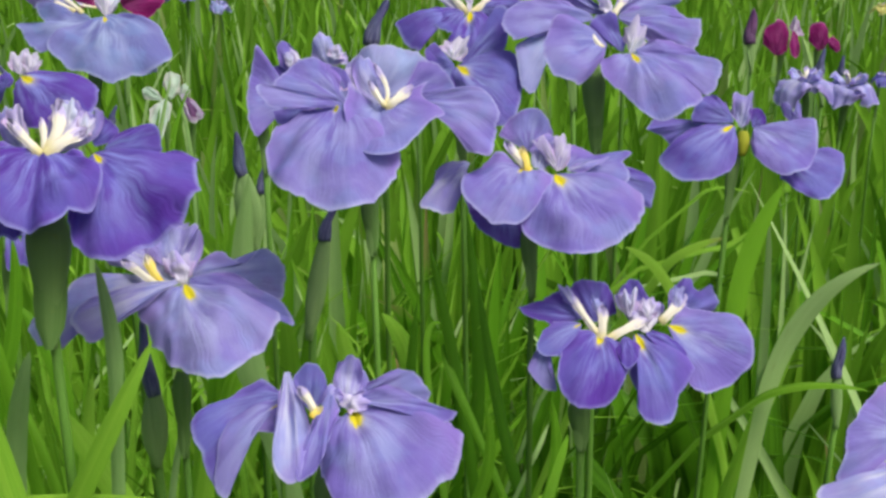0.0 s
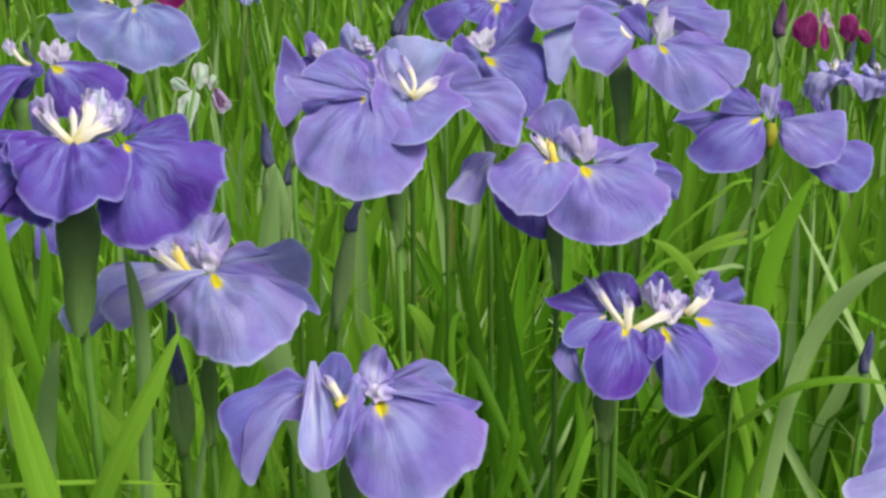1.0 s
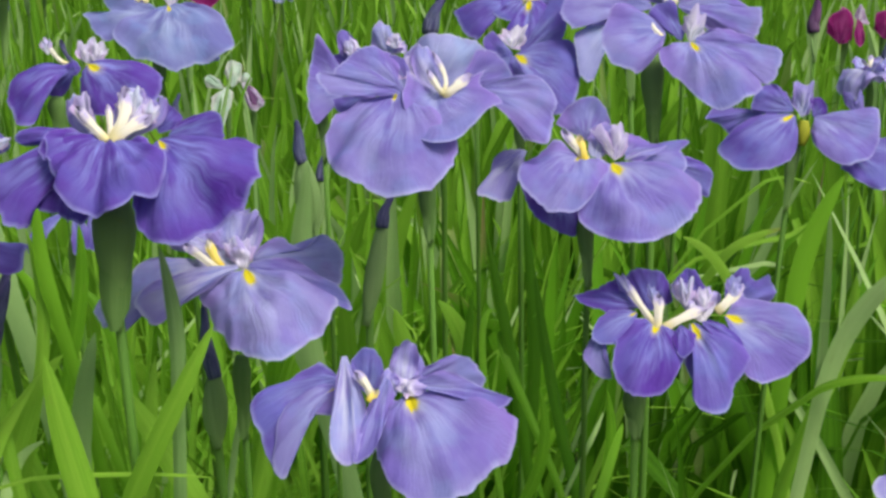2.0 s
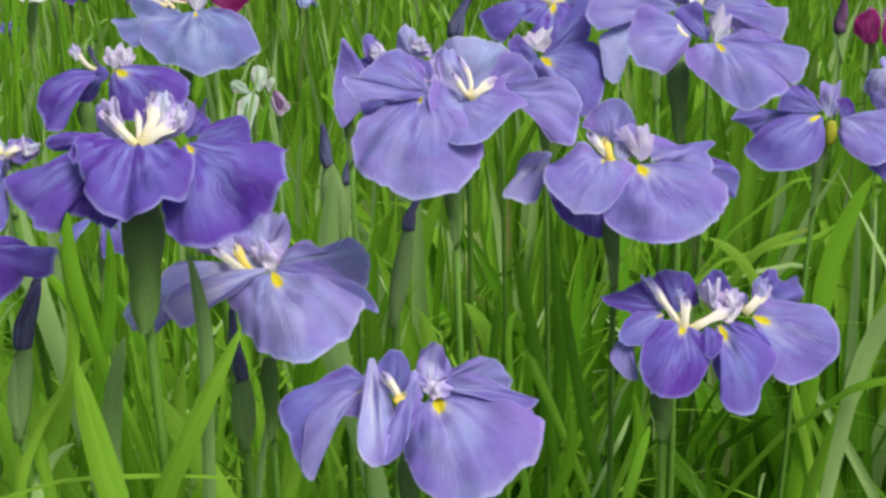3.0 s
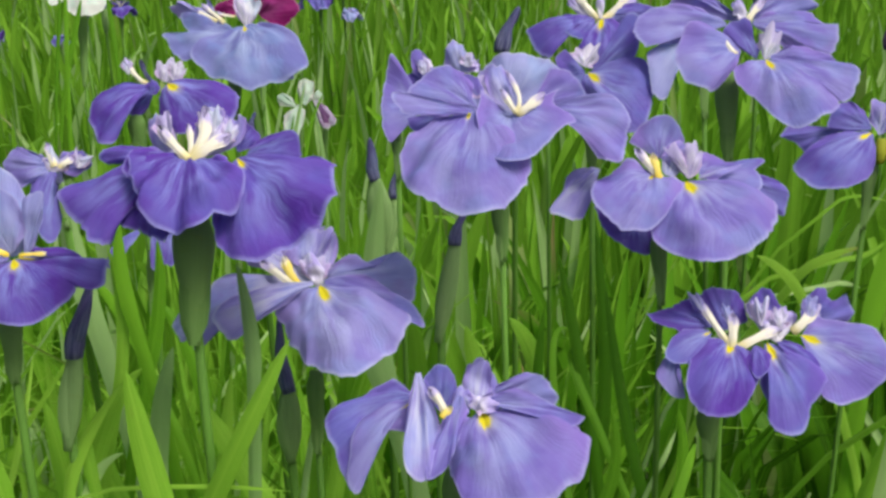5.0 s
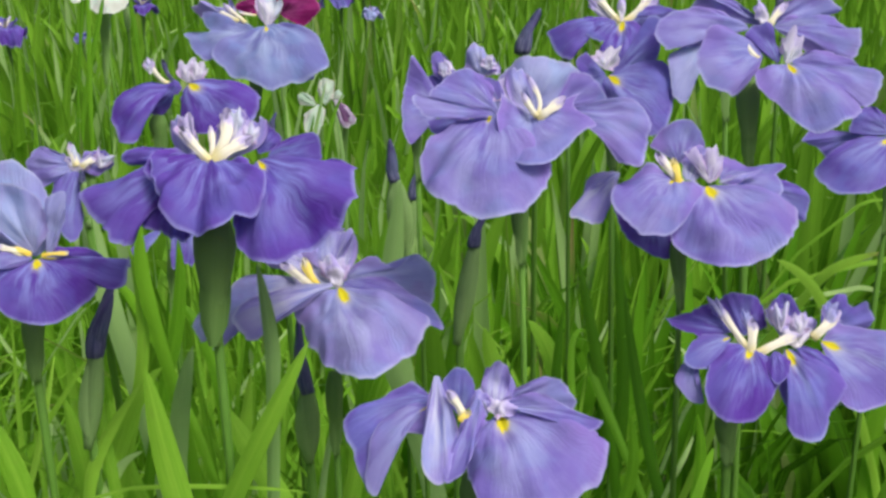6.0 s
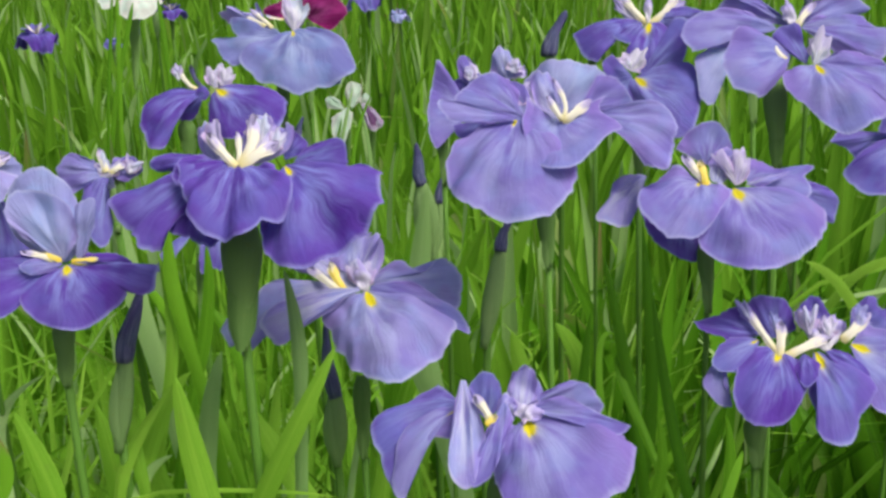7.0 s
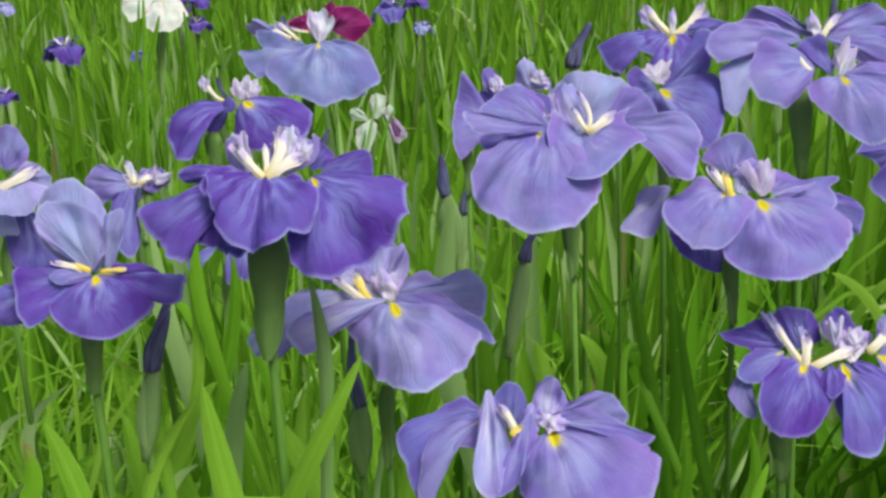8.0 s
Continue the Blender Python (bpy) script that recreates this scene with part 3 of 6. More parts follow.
def small_iris(heart, width, tone, turn, label):
    """A flower of three falls, three upright petals and three style arms on a thin stem."""
    plant = iris_plant(heart, label, "flowers farther off")
    r = width / 2
    for k in range(3):
        a = radians(turn + 120 * k + rng.uniform(-14, 14))
        c, s = math.cos(a), math.sin(a)
        q = rng.uniform(0.85, 1.1)
        petal(plant, "fall", (0, 0, 0), (0.62 * r * c * q, 0.62 * r * s * q, 0.08 * r), (0.98 * r * c * q, 0.98 * r * s * q, -0.62 * r * q), width * 0.70, (0.5 * c, 0.5 * s, 0.8), tone, sig=1.1 if tone not in ("magenta", "white_purple") else 0.3, ruffle=0.6)
        a += radians(60)
        c, s = math.cos(a), math.sin(a)
        petal(plant, "standard", (0, 0, 0), (0.3 * r * c, 0.3 * r * s, 0.25 * r), (0.6 * r * c, 0.6 * r * s, 0.42 * r), width * 0.36, (-0.6 * c, -0.6 * s, 0.6), tone, ruffle=0.7)
        a -= radians(60)
        c, s = math.cos(a), math.sin(a)
        style_arm(plant, (0, 0, 0.1 * r), (0.16 * r * c, 0.16 * r * s, 0.3 * r), (0.34 * r * c, 0.34 * r * s, 0.48 * r), width * 0.12, (-0.5 * c, -0.5 * s, 0.8), "lilac_style" if tone in ("mid", "pale", "lavender", "magenta") else "cream_style")
    h = np.array(heart)
    stem(plant, tuple(h + (0, 0, -0.015)), tuple(h + (rng.uniform(-0.01, 0.01), 0.005, -0.09)), min(2.0, width * 0.14))


# ---- flowers, bloom by bloom ----

iris_a = iris_plant((0.015, 0.613, 0.852), "Lavender iris in full bloom with a wide ruffled fall", "flowers of the near row")
fan(iris_a, "fall", (1.2, 0.1, 0), [(-0.1, -0.6, -0.3), (-0.7, -3.6, -1.1), (0.5, -6.1, -2.5), (2.9, -7.2, -2.9), (5.9, -5.6, -2.3), (7.5, -2.8, -0.7), (6.9, -1, 0.2)], "lavender", sig=1.2, arch=0.22, ruffle=0.45, frill=0.2)
fan(iris_a, "standard", (1.4, 1.3, 0.4), [(2.1, 1.6, 1.1), (3.7, 1.9, 1.7), (5, 1.9, 1.4), (5.7, 1.5, -0.1), (4.5, 1.3, -0.4)], "lavender", arch=0.05, ruffle=0.35)
fan(iris_a, "standard", (1.4, 0, 0.7), [(2.2, 0, 1.3), (3.3, -0.1, 1.8), (4.7, -0.4, 1.3), (6.2, -0.9, 0.7), (7.3, -1.4, 0.4), (6.2, -1.8, 0.1), (3.7, -1, 0.6)], "lavender", arch=0.06, ruffle=0.3)
fan(iris_a, "fall", (-2.5, -0.3, 2.7), [(-2.9, -1.7, 2), (-3, -3.6, 0.4), (-2.9, -5, -0.8), (-2.2, -5.5, -1.5), (-1.5, -5.5, -1.5), (-1.2, -4.7, -0.5), (-1, -3, 0.6), (-1.7, -1.6, 1.9)], "lilac", arch=0.05, ruffle=0.25)
fan(iris_a, "fall", (0, -0.8, 1.5), [(-0.8, -2, 1), (-1.4, -4.2, -0.2), (-1.6, -5.6, -1.3), (-0.5, -5.2, -0.9), (0.1, -3.8, 0.1), (0.6, -1.7, 1.1)], "lavender", arch=0.05, ruffle=0.3)
fan(iris_a, "standard", (-1.3, 0.8, -0.4), [(-2.4, 1, 0.5), (-2.3, 1.5, 1.7), (-1.3, 1.8, 2.3), (-0.5, 1.6, 1.6), (-0.3, 1.2, 0.3)], "mid", arch=0.05, ruffle=0.3)
fan(iris_a, "fall", (-2.8, -0.2, 0.7), [(-4.3, -0.5, 0.7), (-5.9, -1.3, 0.1), (-6.4, -2.5, -1.4), (-6.5, -3.6, -2.8), (-5.8, -4, -3.3), (-5.3, -3.2, -1.9), (-4.6, -2.2, -0.3), (-3, -1.5, -0.5)], "lavender", sig=0.9, arch=0.1, ruffle=0.25, lift=0.22)
fan(iris_a, "fall", (-2.9, 0.5, 0.8), [(-4.1, 0.9, 1.7), (-5.8, 0.5, 0.9), (-8.2, -0.7, 0), (-7.4, -2.1, -1.8), (-6.2, -3.4, -3.5), (-5.6, -2.1, -1.8), (-4, -0.6, -0.1)], "mid", arch=0.06, ruffle=0.4, lift=0.08)
fan(iris_a, "standard", (1, 0.8, 0.2), [(0, 1, 0.5), (0.3, 2, 1.5), (0.9, 2.6, 2.3), (1.7, 2.3, 1.8), (2.2, 1.6, 0.9), (1.7, 0.9, 0.2)], "lavender", arch=0.08, ruffle=0.5)
fan(iris_a, "style_arm", (0.8, -0.3, 0.3), [(0, -0.1, 0.8), (0.2, 0.4, 1.3), (1, 0.2, 0.9), (1.6, 0.3, 1), (1.8, -0.5, 0.6), (1.1, -1, 0.3)], "crest", arch=0.2, ruffle=0.5, teeth=0.3)
petal(iris_a, "standard", (1.1, 0.1, 0.2), (0.9, 1.1, 1.4), (1.2, 1.3, 2.8), 1.8, (0.07, -0.86, 0.51), "lilac", sig=0, ruffle=0.9, cup=-0.18, swell=0.4, tip=0.4, slant=0)
petal(iris_a, "standard", (0.5, -0.1, 0.2), (0.1, -0.3, 1), (0.2, 0.1, 1.6), 1.3, (0.07, -0.8, 0.6), "lilac", sig=0, ruffle=0.9, cup=-0.18, swell=0.7, tip=0.4, slant=0)
style_arm(iris_a, (-0.7, -3.2, 1.5), (-1, -2.8, 2), (-1.6, -2, 2.4), 0.8, (-0.24, -0.77, 0.59), "cream_style")
style_arm(iris_a, (-0.9, -3.6, 1.5), (-0.7, -3.5, 1.7), (-0.4, -3.2, 1.8), 0.6, (-0.24, -0.77, 0.59), "yellow_style")
style_arm(iris_a, (0.9, -0.4, 0.2), (1.3, -0.5, 0.8), (2.2, -0.1, 0.7), 1.2, (0.27, -0.6, 0.76), "lilac_style")

iris_b = iris_plant((-0.095, 0.725, 0.891), "Lavender iris with yellow signals and drooping rounded fall", "flowers of the near row")
fan(iris_b, "fall", (0.5, -0.2, 0), [(-2.5, -1.3, -0.9), (-0.5, -4.4, -2.8), (0.9, -6, -3.5), (3.1, -6.8, -3.7), (5.2, -5.8, -3.3), (6.7, -3.6, -2), (7.1, -2, -1.2), (4.5, -0.6, -0.4)], "soft", sig=1.1, arch=0.22, ruffle=0.45, frill=0.2)
# paler tone in place of light coming through this back petal
fan(iris_b, "standard", (0.7, 1.5, 0), [(1.1, 1.9, 0.8), (2.5, 2.2, 1.5), (4.1, 2, 0.6), (5.6, 2.5, 1.6), (6.9, 2.1, 0.3), (6.6, 1.4, -1.8), (4.2, 1.3, -1.4)], "soft", arch=0.05, ruffle=0.3)
fan(iris_b, "standard", (0.8, -0.2, 0.3), [(2.5, -0.2, 1), (4, -0.4, 0.8), (5.7, -0.9, -0.2), (7.3, -1.4, -1.1), (7.8, -1.9, -2.3), (5.5, -2.1, -1.1), (3.3, -1, 0)], "lavender", arch=0.08, ruffle=0.25)
# both left falls are lightened in colour against the shadow of iris_f
fan(iris_b, "fall", (-1.4, 0.2, -0.1), [(-3, 0.3, 0.6), (-4.9, 0.1, 0.8), (-7, -0.4, 0.4), (-7.6, -1.9, -1.5), (-7.7, -3.3, -3.4), (-6.8, -3.1, -3), (-6.1, -2, -1.3), (-3.7, -0.8, -0.7)], "lilac", sig=1, arch=0.1, ruffle=0.3, lift=0.1)
fan(iris_b, "fall", (0.1, -0.5, 0.3), [(-2.3, -1.4, 0.2), (-4.7, -2.3, 0), (-6.2, -3.3, -0.9), (-5.4, -4.3, -2), (-4.4, -4.5, -2.1), (-3.3, -3.3, -1.4), (-1.6, -2, -0.7)], "lilac", arch=0.1, ruffle=0.35, lift=0.08)
fan(iris_b, "fall", (-8, 0.4, -1.6), [(-9.8, 0, -2.2), (-10.2, -0.3, -3.2), (-9.4, -0.6, -4.1), (-8.4, -0.2, -3.3)], "pale", arch=0.05, ruffle=0.3)
fan(iris_b, "standard", (-0.5, 1.4, 0.4), [(-2.4, 1.6, 1.5), (-1.6, 2.2, 2.9), (-0.9, 2.4, 3.5), (0.1, 2.3, 3), (1.2, 2.5, 3.4), (0.8, 2.1, 2.1), (0.1, 1.6, 1)], "lilac", arch=0.06, ruffle=0.6)
fan(iris_b, "style_arm", (0.2, 0.1, 0.1), [(-1.2, 0.8, 0.7), (-1, 1.1, 1.6), (0, 1.3, 1.9), (1, 1.2, 1.3), (0.9, 0.8, 0.2)], "crest", arch=0.12, ruffle=0.6, teeth=0.3)
petal(iris_b, "standard", (-0.2, 0.6, -0.1), (-1.3, 2.1, 1.7), (0.1, 3, 3.1), 2.8, (0.07, -0.86, 0.51), "lilac", sig=0, ruffle=1, cup=-0.18, swell=0.7, tip=0.4, slant=0)
petal(iris_b, "standard", (-1.2, 1, 0), (-3.1, 1.8, 1.3), (-5.4, 1.9, 1.6), 1.9, (0.06, -0.55, 0.83), "lilac", sig=0, ruffle=0.9, cup=-0.18, swell=0.7, tip=0.4, slant=0)
petal(iris_b, "standard", (0.3, 0.5, 0), (0.6, 1.9, 1.3), (0.9, 2.7, 2.8), 1.3, (0.07, -0.86, 0.51), "lilac", sig=0, ruffle=1, cup=-0.18, swell=0.7, tip=0.4, slant=0)
style_arm(iris_b, (-1.1, -0.7, 0.1), (-2.1, -0.7, 1), (-3.3, 0, 1.6), 0.9, (-0.14, -0.56, 0.82), "cream_style")
style_arm(iris_b, (-1, -0.3, 0.1), (-1.5, -0.1, 0.9), (-2, 0.6, 1.6), 1.0, (0.27, -0.76, 0.59), "yellow_style")
style_arm(iris_b, (0.4, 0.1, -0.2), (0.2, 0.2, 0.8), (-0.2, 1.1, 1.6), 1.2, (0.07, -0.8, 0.6), "lilac_style")
style_arm(iris_b, (-2.3, -1.4, 0.1), (-2.5, -1.5, 0.2), (-2.9, -1.4, 0.1), 0.5, (0.06, -0.66, 0.75), "yellow_style")

iris_c = iris_plant((0.027, 0.752, 1.005), "Pale lavender double iris with broad overlapping petals", "flowers of the near row")
fan(iris_c, "fall", (-1.2, -0.3, 0.2), [(-3, -1.3, -0.5), (-5, -2.5, -1.1), (-5.5, -4.5, -2.6), (-4.3, -6.4, -3.7), (-1.7, -7.7, -4.6), (0.9, -7.2, -4.4), (2.5, -5.5, -3.3), (2.8, -3.1, -1.6)], "lavender", sig=0.5, arch=0.2, ruffle=0.45, frill=0.3)
fan(iris_c, "fall", (1.4, -0.9, 0.1), [(-0.5, -0.3, 1.8), (-0.7, -2.1, 0.1), (0.1, -4.3, -1.5), (1.6, -5.3, -2.2), (3.3, -4.8, -1.6), (4.8, -3.2, -0.5), (5.6, -1.9, 0.1), (4.2, -1, 1), (4.7, -0.3, 1.8)], "lavender", arch=0.1, ruffle=0.35)
fan(iris_c, "standard", (1.1, 1.6, -0.4), [(-1, 2.1, 1.3), (-0.6, 2.6, 2.7), (1.1, 2.9, 3.3), (3.4, 3.1, 3.2), (4.8, 3, 2.5), (5.7, 2.4, 0.7), (3.8, 2, 0)], "pale", arch=0.04, ruffle=0.4, frill=0.5)
fan(iris_c, "fall", (-1.1, -1, 0.3), [(-2.8, -1.3, 1.1), (-4.6, -1.8, 1.5), (-6.2, -2.2, 1.9), (-5.9, -2.6, 1.1), (-5.1, -2.8, 0.5), (-2.9, -2.2, 0.3)], "lavender", arch=0.04, ruffle=0.25)
fan(iris_c, "standard", (-1.2, -0.3, 0.6), [(-1, 0.6, 2), (-2, 1, 2.8), (-3.1, 0.8, 3.1), (-4.4, 0.1, 2.4), (-5.3, -1, 1.4), (-3, -1, 0.9)], "lavender", arch=0.08, ruffle=0.35)
fan(iris_c, "fall", (-3.5, -0.3, -0.1), [(-5.6, -0.7, -0.1), (-5.2, -1.1, -0.8), (-4.3, -1.4, -1.1), (-2.7, -0.8, -0.5)], "mid", arch=0.05, ruffle=0.3)
fan(iris_c, "standard", (2.9, 1.7, 0.1), [(4, 2.5, 2.4), (5.4, 2.6, 2.2), (6.5, 2, 0.4), (5, 1.8, 0)], "lavender", arch=0.05, ruffle=0.3)
fan(iris_c, "fall", (4, 0.9, -0.1), [(5.5, 1.2, 0.4), (7.6, 1.3, 0.8), (9.2, 0.7, -0.2), (9.2, -0.9, -1.8), (8.5, -2.2, -2.8), (7.2, -2, -2.6)], "lavender", arch=0.1, ruffle=0.3, lift=0.12)
fan(iris_c, "style_arm", (0.1, 0.6, 0.8), [(-1.3, 0.5, 0.9), (-0.9, 1.5, 2), (0.4, 2.2, 2.6), (1, 1.7, 1.8), (0.7, 0.7, 0.8)], "crest", arch=0.06, ruffle=0.6, teeth=0.3)
fan(iris_c, "standard", (-0.5, 0.3, -0.2), [(-2.3, 0, -0.2), (-2.5, 0.4, 1.2), (-1.7, 0.9, 2.3), (-0.7, 0.9, 2), (0, 0.4, 0.4)], "lavender", arch=0.05, ruffle=0.4)
style_arm(iris_c, (1.9, -1.7, 0.3), (1.5, -1.6, 0.8), (0.9, -0.9, 1.6), 0.7, (-0.14, -0.78, 0.6), "cream_style")
style_arm(iris_c, (1.9, -1.7, 0.2), (2.6, -1.6, 0.7), (3.5, -0.9, 1.3), 1.0, (0.35, -0.68, 0.65), "cream_style")
style_arm(iris_c, (1.8, -1.4, 0.3), (2, -0.5, 1.2), (1.2, 0.7, 2.5), 0.5, (0.07, -0.86, 0.51), "cream_style")
petal(iris_c, "standard", (1.5, -0.2, 0.2), (0.6, 0.9, 1.7), (0.4, 1.7, 2.9), 1.7, (0.07, -0.8, 0.6), "lilac", sig=0, ruffle=1, cup=-0.18, swell=0.7, tip=0.4, slant=0)

iris_c2 = iris_plant((-0.025, 0.887, 1.008), "Lavender iris partly hidden behind a paler bloom", "flowers of the near row")
fan(iris_c2, "standard", (-0.5, -1.4, -2.5), [(-2.1, -0.1, 0.2), (-3.2, 0.3, 1.5), (-3.7, -0.5, -0.5), (-3.8, -2.5, -3.2), (-3.1, -3.5, -4.8), (-1.8, -2.4, -3.4)], "lavender", arch=0.06, ruffle=0.3)
fan(iris_c2, "standard", (2.3, 0.1, -0.2), [(0.9, 0.2, 0.4), (1.1, 0.7, 1.7), (1.7, 0.9, 2.3), (2.5, 0.8, 1.8), (3.3, 0.6, 1), (3.5, 0.3, 0.1)], "lilac", arch=0.05, ruffle=0.8)
fan(iris_c2, "standard", (-0.2, -0.3, -0.8), [(-1.5, -0.1, 0), (-1.6, 0.3, 1.3), (-0.9, 0.5, 1.6), (-0.5, 0.2, 0.5), (0.3, 0.1, 0.3), (0.8, -0.1, -0.6)], "lavender", arch=0.05, ruffle=0.8)
fan(iris_c2, "standard", (-0.1, -0.3, -1.9), [(-2.7, 0, -0.4), (-1.2, 0.3, 0.1), (0.3, 0.3, 0), (1, -0.1, -1.5)], "mid", arch=0.05, ruffle=0.4)
fan(iris_c2, "style_arm", (-0.6, -0.6, -0.1), [(-1.1, -0.5, 0.3), (-1, -0.3, 1), (-0.4, -0.2, 1.1), (-0.1, -0.4, 0.5)], "crest", arch=0.08, ruffle=0.7, teeth=0.35)
fan(iris_c2, "style_arm", (2.8, -0.2, 0.4), [(2.1, -0.1, 0.8), (2.6, 0.2, 1.5), (3.3, 0.2, 1.3), (3.6, -0.1, 0.5)], "crest", arch=0.08, ruffle=0.7, teeth=0.35)
style_arm(iris_c2, (0, -0.1, -0.2), (-0.4, 0.1, 0.5), (-1.3, 0.7, 1.4), 1.0, (0.07, -0.86, 0.51), "lilac_style")
style_arm(iris_c2, (2.6, 0.2, -0.1), (3.2, 0.4, 0.4), (3.6, 0.8, 0.6), 1.0, (0.07, -0.86, 0.51), "lilac_style")

iris_d = iris_plant((0.153, 0.766, 0.958), "Lavender iris with a broad veined fall and white style arms", "flowers of the near row")
fan(iris_d, "fall", (0.7, -0.3, -0.5), [(-0.4, -1.6, -1.3), (-2, -4.2, -2.5), (-0.8, -5.9, -3.4), (1.1, -7, -4), (3.5, -6.5, -3.8), (5.6, -4.5, -2.7), (6.6, -2.1, -1.5), (5.1, -1, -0.9)], "lavender", sig=1.2, arch=0.22, ruffle=0.45, frill=0.2)
fan(iris_d, "fall", (-1.5, -0.7, 0.1), [(-3.4, -0.3, 1.4), (-5.2, -1.9, 0.3), (-5.7, -4, -0.9), (-4.8, -5.2, -1.7), (-3.3, -5.9, -2.2), (-1.7, -5.2, -1.8), (-0.2, -3, -0.8), (0.5, -1.4, -0.4)], "lavender", sig=0.6, arch=0.2, ruffle=0.45, frill=0.3)
fan(iris_d, "standard", (-1, 1.8, 0.6), [(-3.1, 2.1, 1.7), (-2.1, 2.5, 2.9), (-0.7, 2.9, 3.5), (0.2, 2.7, 3), (0.8, 2.3, 1.6), (0.4, 1.9, 0.4)], "lavender", arch=0.05, ruffle=0.3)
fan(iris_d, "standard", (1.6, 0.4, -0.1), [(1.8, 1.7, 1.4), (3.8, 1.4, 0.7), (6, 1.1, 0.6), (5.4, 0.5, 0.1), (5.8, -0.6, -0.7), (4.9, -1.3, -1.1), (2.8, -0.9, -0.7)], "lavender", arch=0.05, ruffle=0.3)
fan(iris_d, "fall", (4.5, 1.1, -0.8), [(6, 1.4, -0.4), (7.4, 1.3, -1.1), (7.9, 1, -1.9), (7.4, 0.6, -3.2), (6.2, 0.7, -2.3)], "mid", arch=0.08, ruffle=0.3)
fan(iris_d, "standard", (1.5, -0.4, -0.2), [(2.1, -0.3, 0.3), (4.3, -0.1, 0.6), (3.4, -0.7, 0.2), (2.4, -0.8, -0.2)], "lilac", arch=0.1, ruffle=0.4)
# lilac brightens this wing by colour where iris_c shades it
fan(iris_d, "fall", (-5.2, 0.2, 0.3), [(-6.5, 0.1, 0.4), (-7.4, -0.3, 0.1), (-7.7, -1.4, -1), (-8.5, -2.4, -2), (-6.8, -3.1, -2.4), (-5.9, -2.3, -1.5), (-5.4, -1.2, -0.4)], "lilac", arch=0.1, ruffle=0.5, lift=0.1)
# the underside petal is violet to paint in the shadow on it
fan(iris_d, "fall", (-2.7, 0.8, -3.1), [(-5.5, 0.8, -2.5), (-4.5, 0.2, -4.4), (-2.7, 0, -5.6), (-1.3, 0, -5.7), (-1, 0.7, -3.9)], "violet", arch=0.04, ruffle=0.3)
fan(iris_d, "style_arm", (0.9, -0.2, -0.3), [(0.2, 0.4, 0.1), (-0.8, 0.8, 1.6), (0, 1, 2), (0.6, 0.7, 1.1)], "crest", arch=0.06, ruffle=0.6, teeth=0.3)
fan(iris_d, "style_arm", (0.9, -0.2, -0.3), [(0.5, 0.5, 0.8), (0.7, 0.9, 1.9), (1.4, 1, 2.1), (1.9, 0.7, 1.1), (1.6, 0.3, -0.1)], "crest", arch=0.06, ruffle=0.6, teeth=0.3)
petal(iris_d, "standard", (-0.4, 0.1, -0.2), (0.1, 1, 0.9), (0.9, 1.5, 1.7), 1.9, (0.07, -0.8, 0.6), "lilac", sig=0, ruffle=1, cup=-0.18, swell=0.7, tip=0.4, slant=0)
style_arm(iris_d, (-1, -1.1, -0.1), (-1.7, -0.9, 0.7), (-2.5, -0.1, 1.6), 0.9, (-0.13, -0.72, 0.68), "cream_style")
style_arm(iris_d, (-1.2, -1.4, 0), (-1.3, -1.1, 0.7), (-1.5, -0.5, 1.3), 0.8, (0.26, -0.7, 0.67), "yellow_style")

iris_e = iris_plant((0.195, 0.713, 0.859), "Violet-blue double iris with white style arms", "flowers of the near row")
fan(iris_e, "fall", (-0.8, -0.3, -0.1), [(-3.1, -1.1, 0.6), (-3.9, -3.3, -0.8), (-3.8, -4.8, -2), (-2.9, -5.7, -2.9), (-1, -5.5, -2.9), (0.1, -4.5, -2), (0.9, -2.6, -1.1), (0.5, -1.1, -0.2)], "violet", sig=1.1, arch=0.22, ruffle=0.45, frill=0.2)
fan(iris_e, "fall", (1.6, -0.2, -0.3), [(0.8, -2.7, -1.8), (1.3, -4, -2.8), (1, -5.2, -3.6), (2.2, -5.9, -4.1), (3.4, -5.4, -3.6), (4, -4.2, -2.7), (5, -2.7, -1.6), (4.1, -1.2, -0.9)], "mid", sig=1.2, arch=0.2, ruffle=0.35)
fan(iris_e, "fall", (0.7, -1, -0.1), [(-0.1, -2.1, -0.5), (0.3, -3.6, -1.1), (1.1, -3.4, -0.9), (1.6, -2.1, -0.2)], "violet", arch=0.15, ruffle=0.35)
fan(iris_e, "standard", (2.2, -0.5, -0.1), [(2.8, -0.4, 0.1), (4.2, -0.9, -0.4), (4.9, -2.3, -1.5), (3.7, -2.4, -1.1), (2.6, -1.6, -0.5)], "violet", arch=0.06, ruffle=0.4)
fan(iris_e, "fall", (3.9, 0.3, 0.1), [(5, 1.5, 1.3), (6.5, 1.1, 0.9), (8.6, 0.5, 0.5), (9.4, -0.6, -0.8), (9, -1.7, -2.1), (7.4, -2.7, -2.9), (5.4, -3.4, -3), (4.5, -2.7, -2.2), (4.3, -1.2, -0.9)], "lavender", sig=1.1, arch=0.1, ruffle=0.3)
fan(iris_e, "standard", (4.1, 1.9, 0.2), [(4.3, 2.4, 1.7), (5.6, 2.8, 2.6), (6.3, 2.6, 1.7), (7.2, 2.8, 2), (7.7, 2.3, 0.6), (6.4, 2, -0.1)], "mid", arch=0.05, ruffle=0.4)
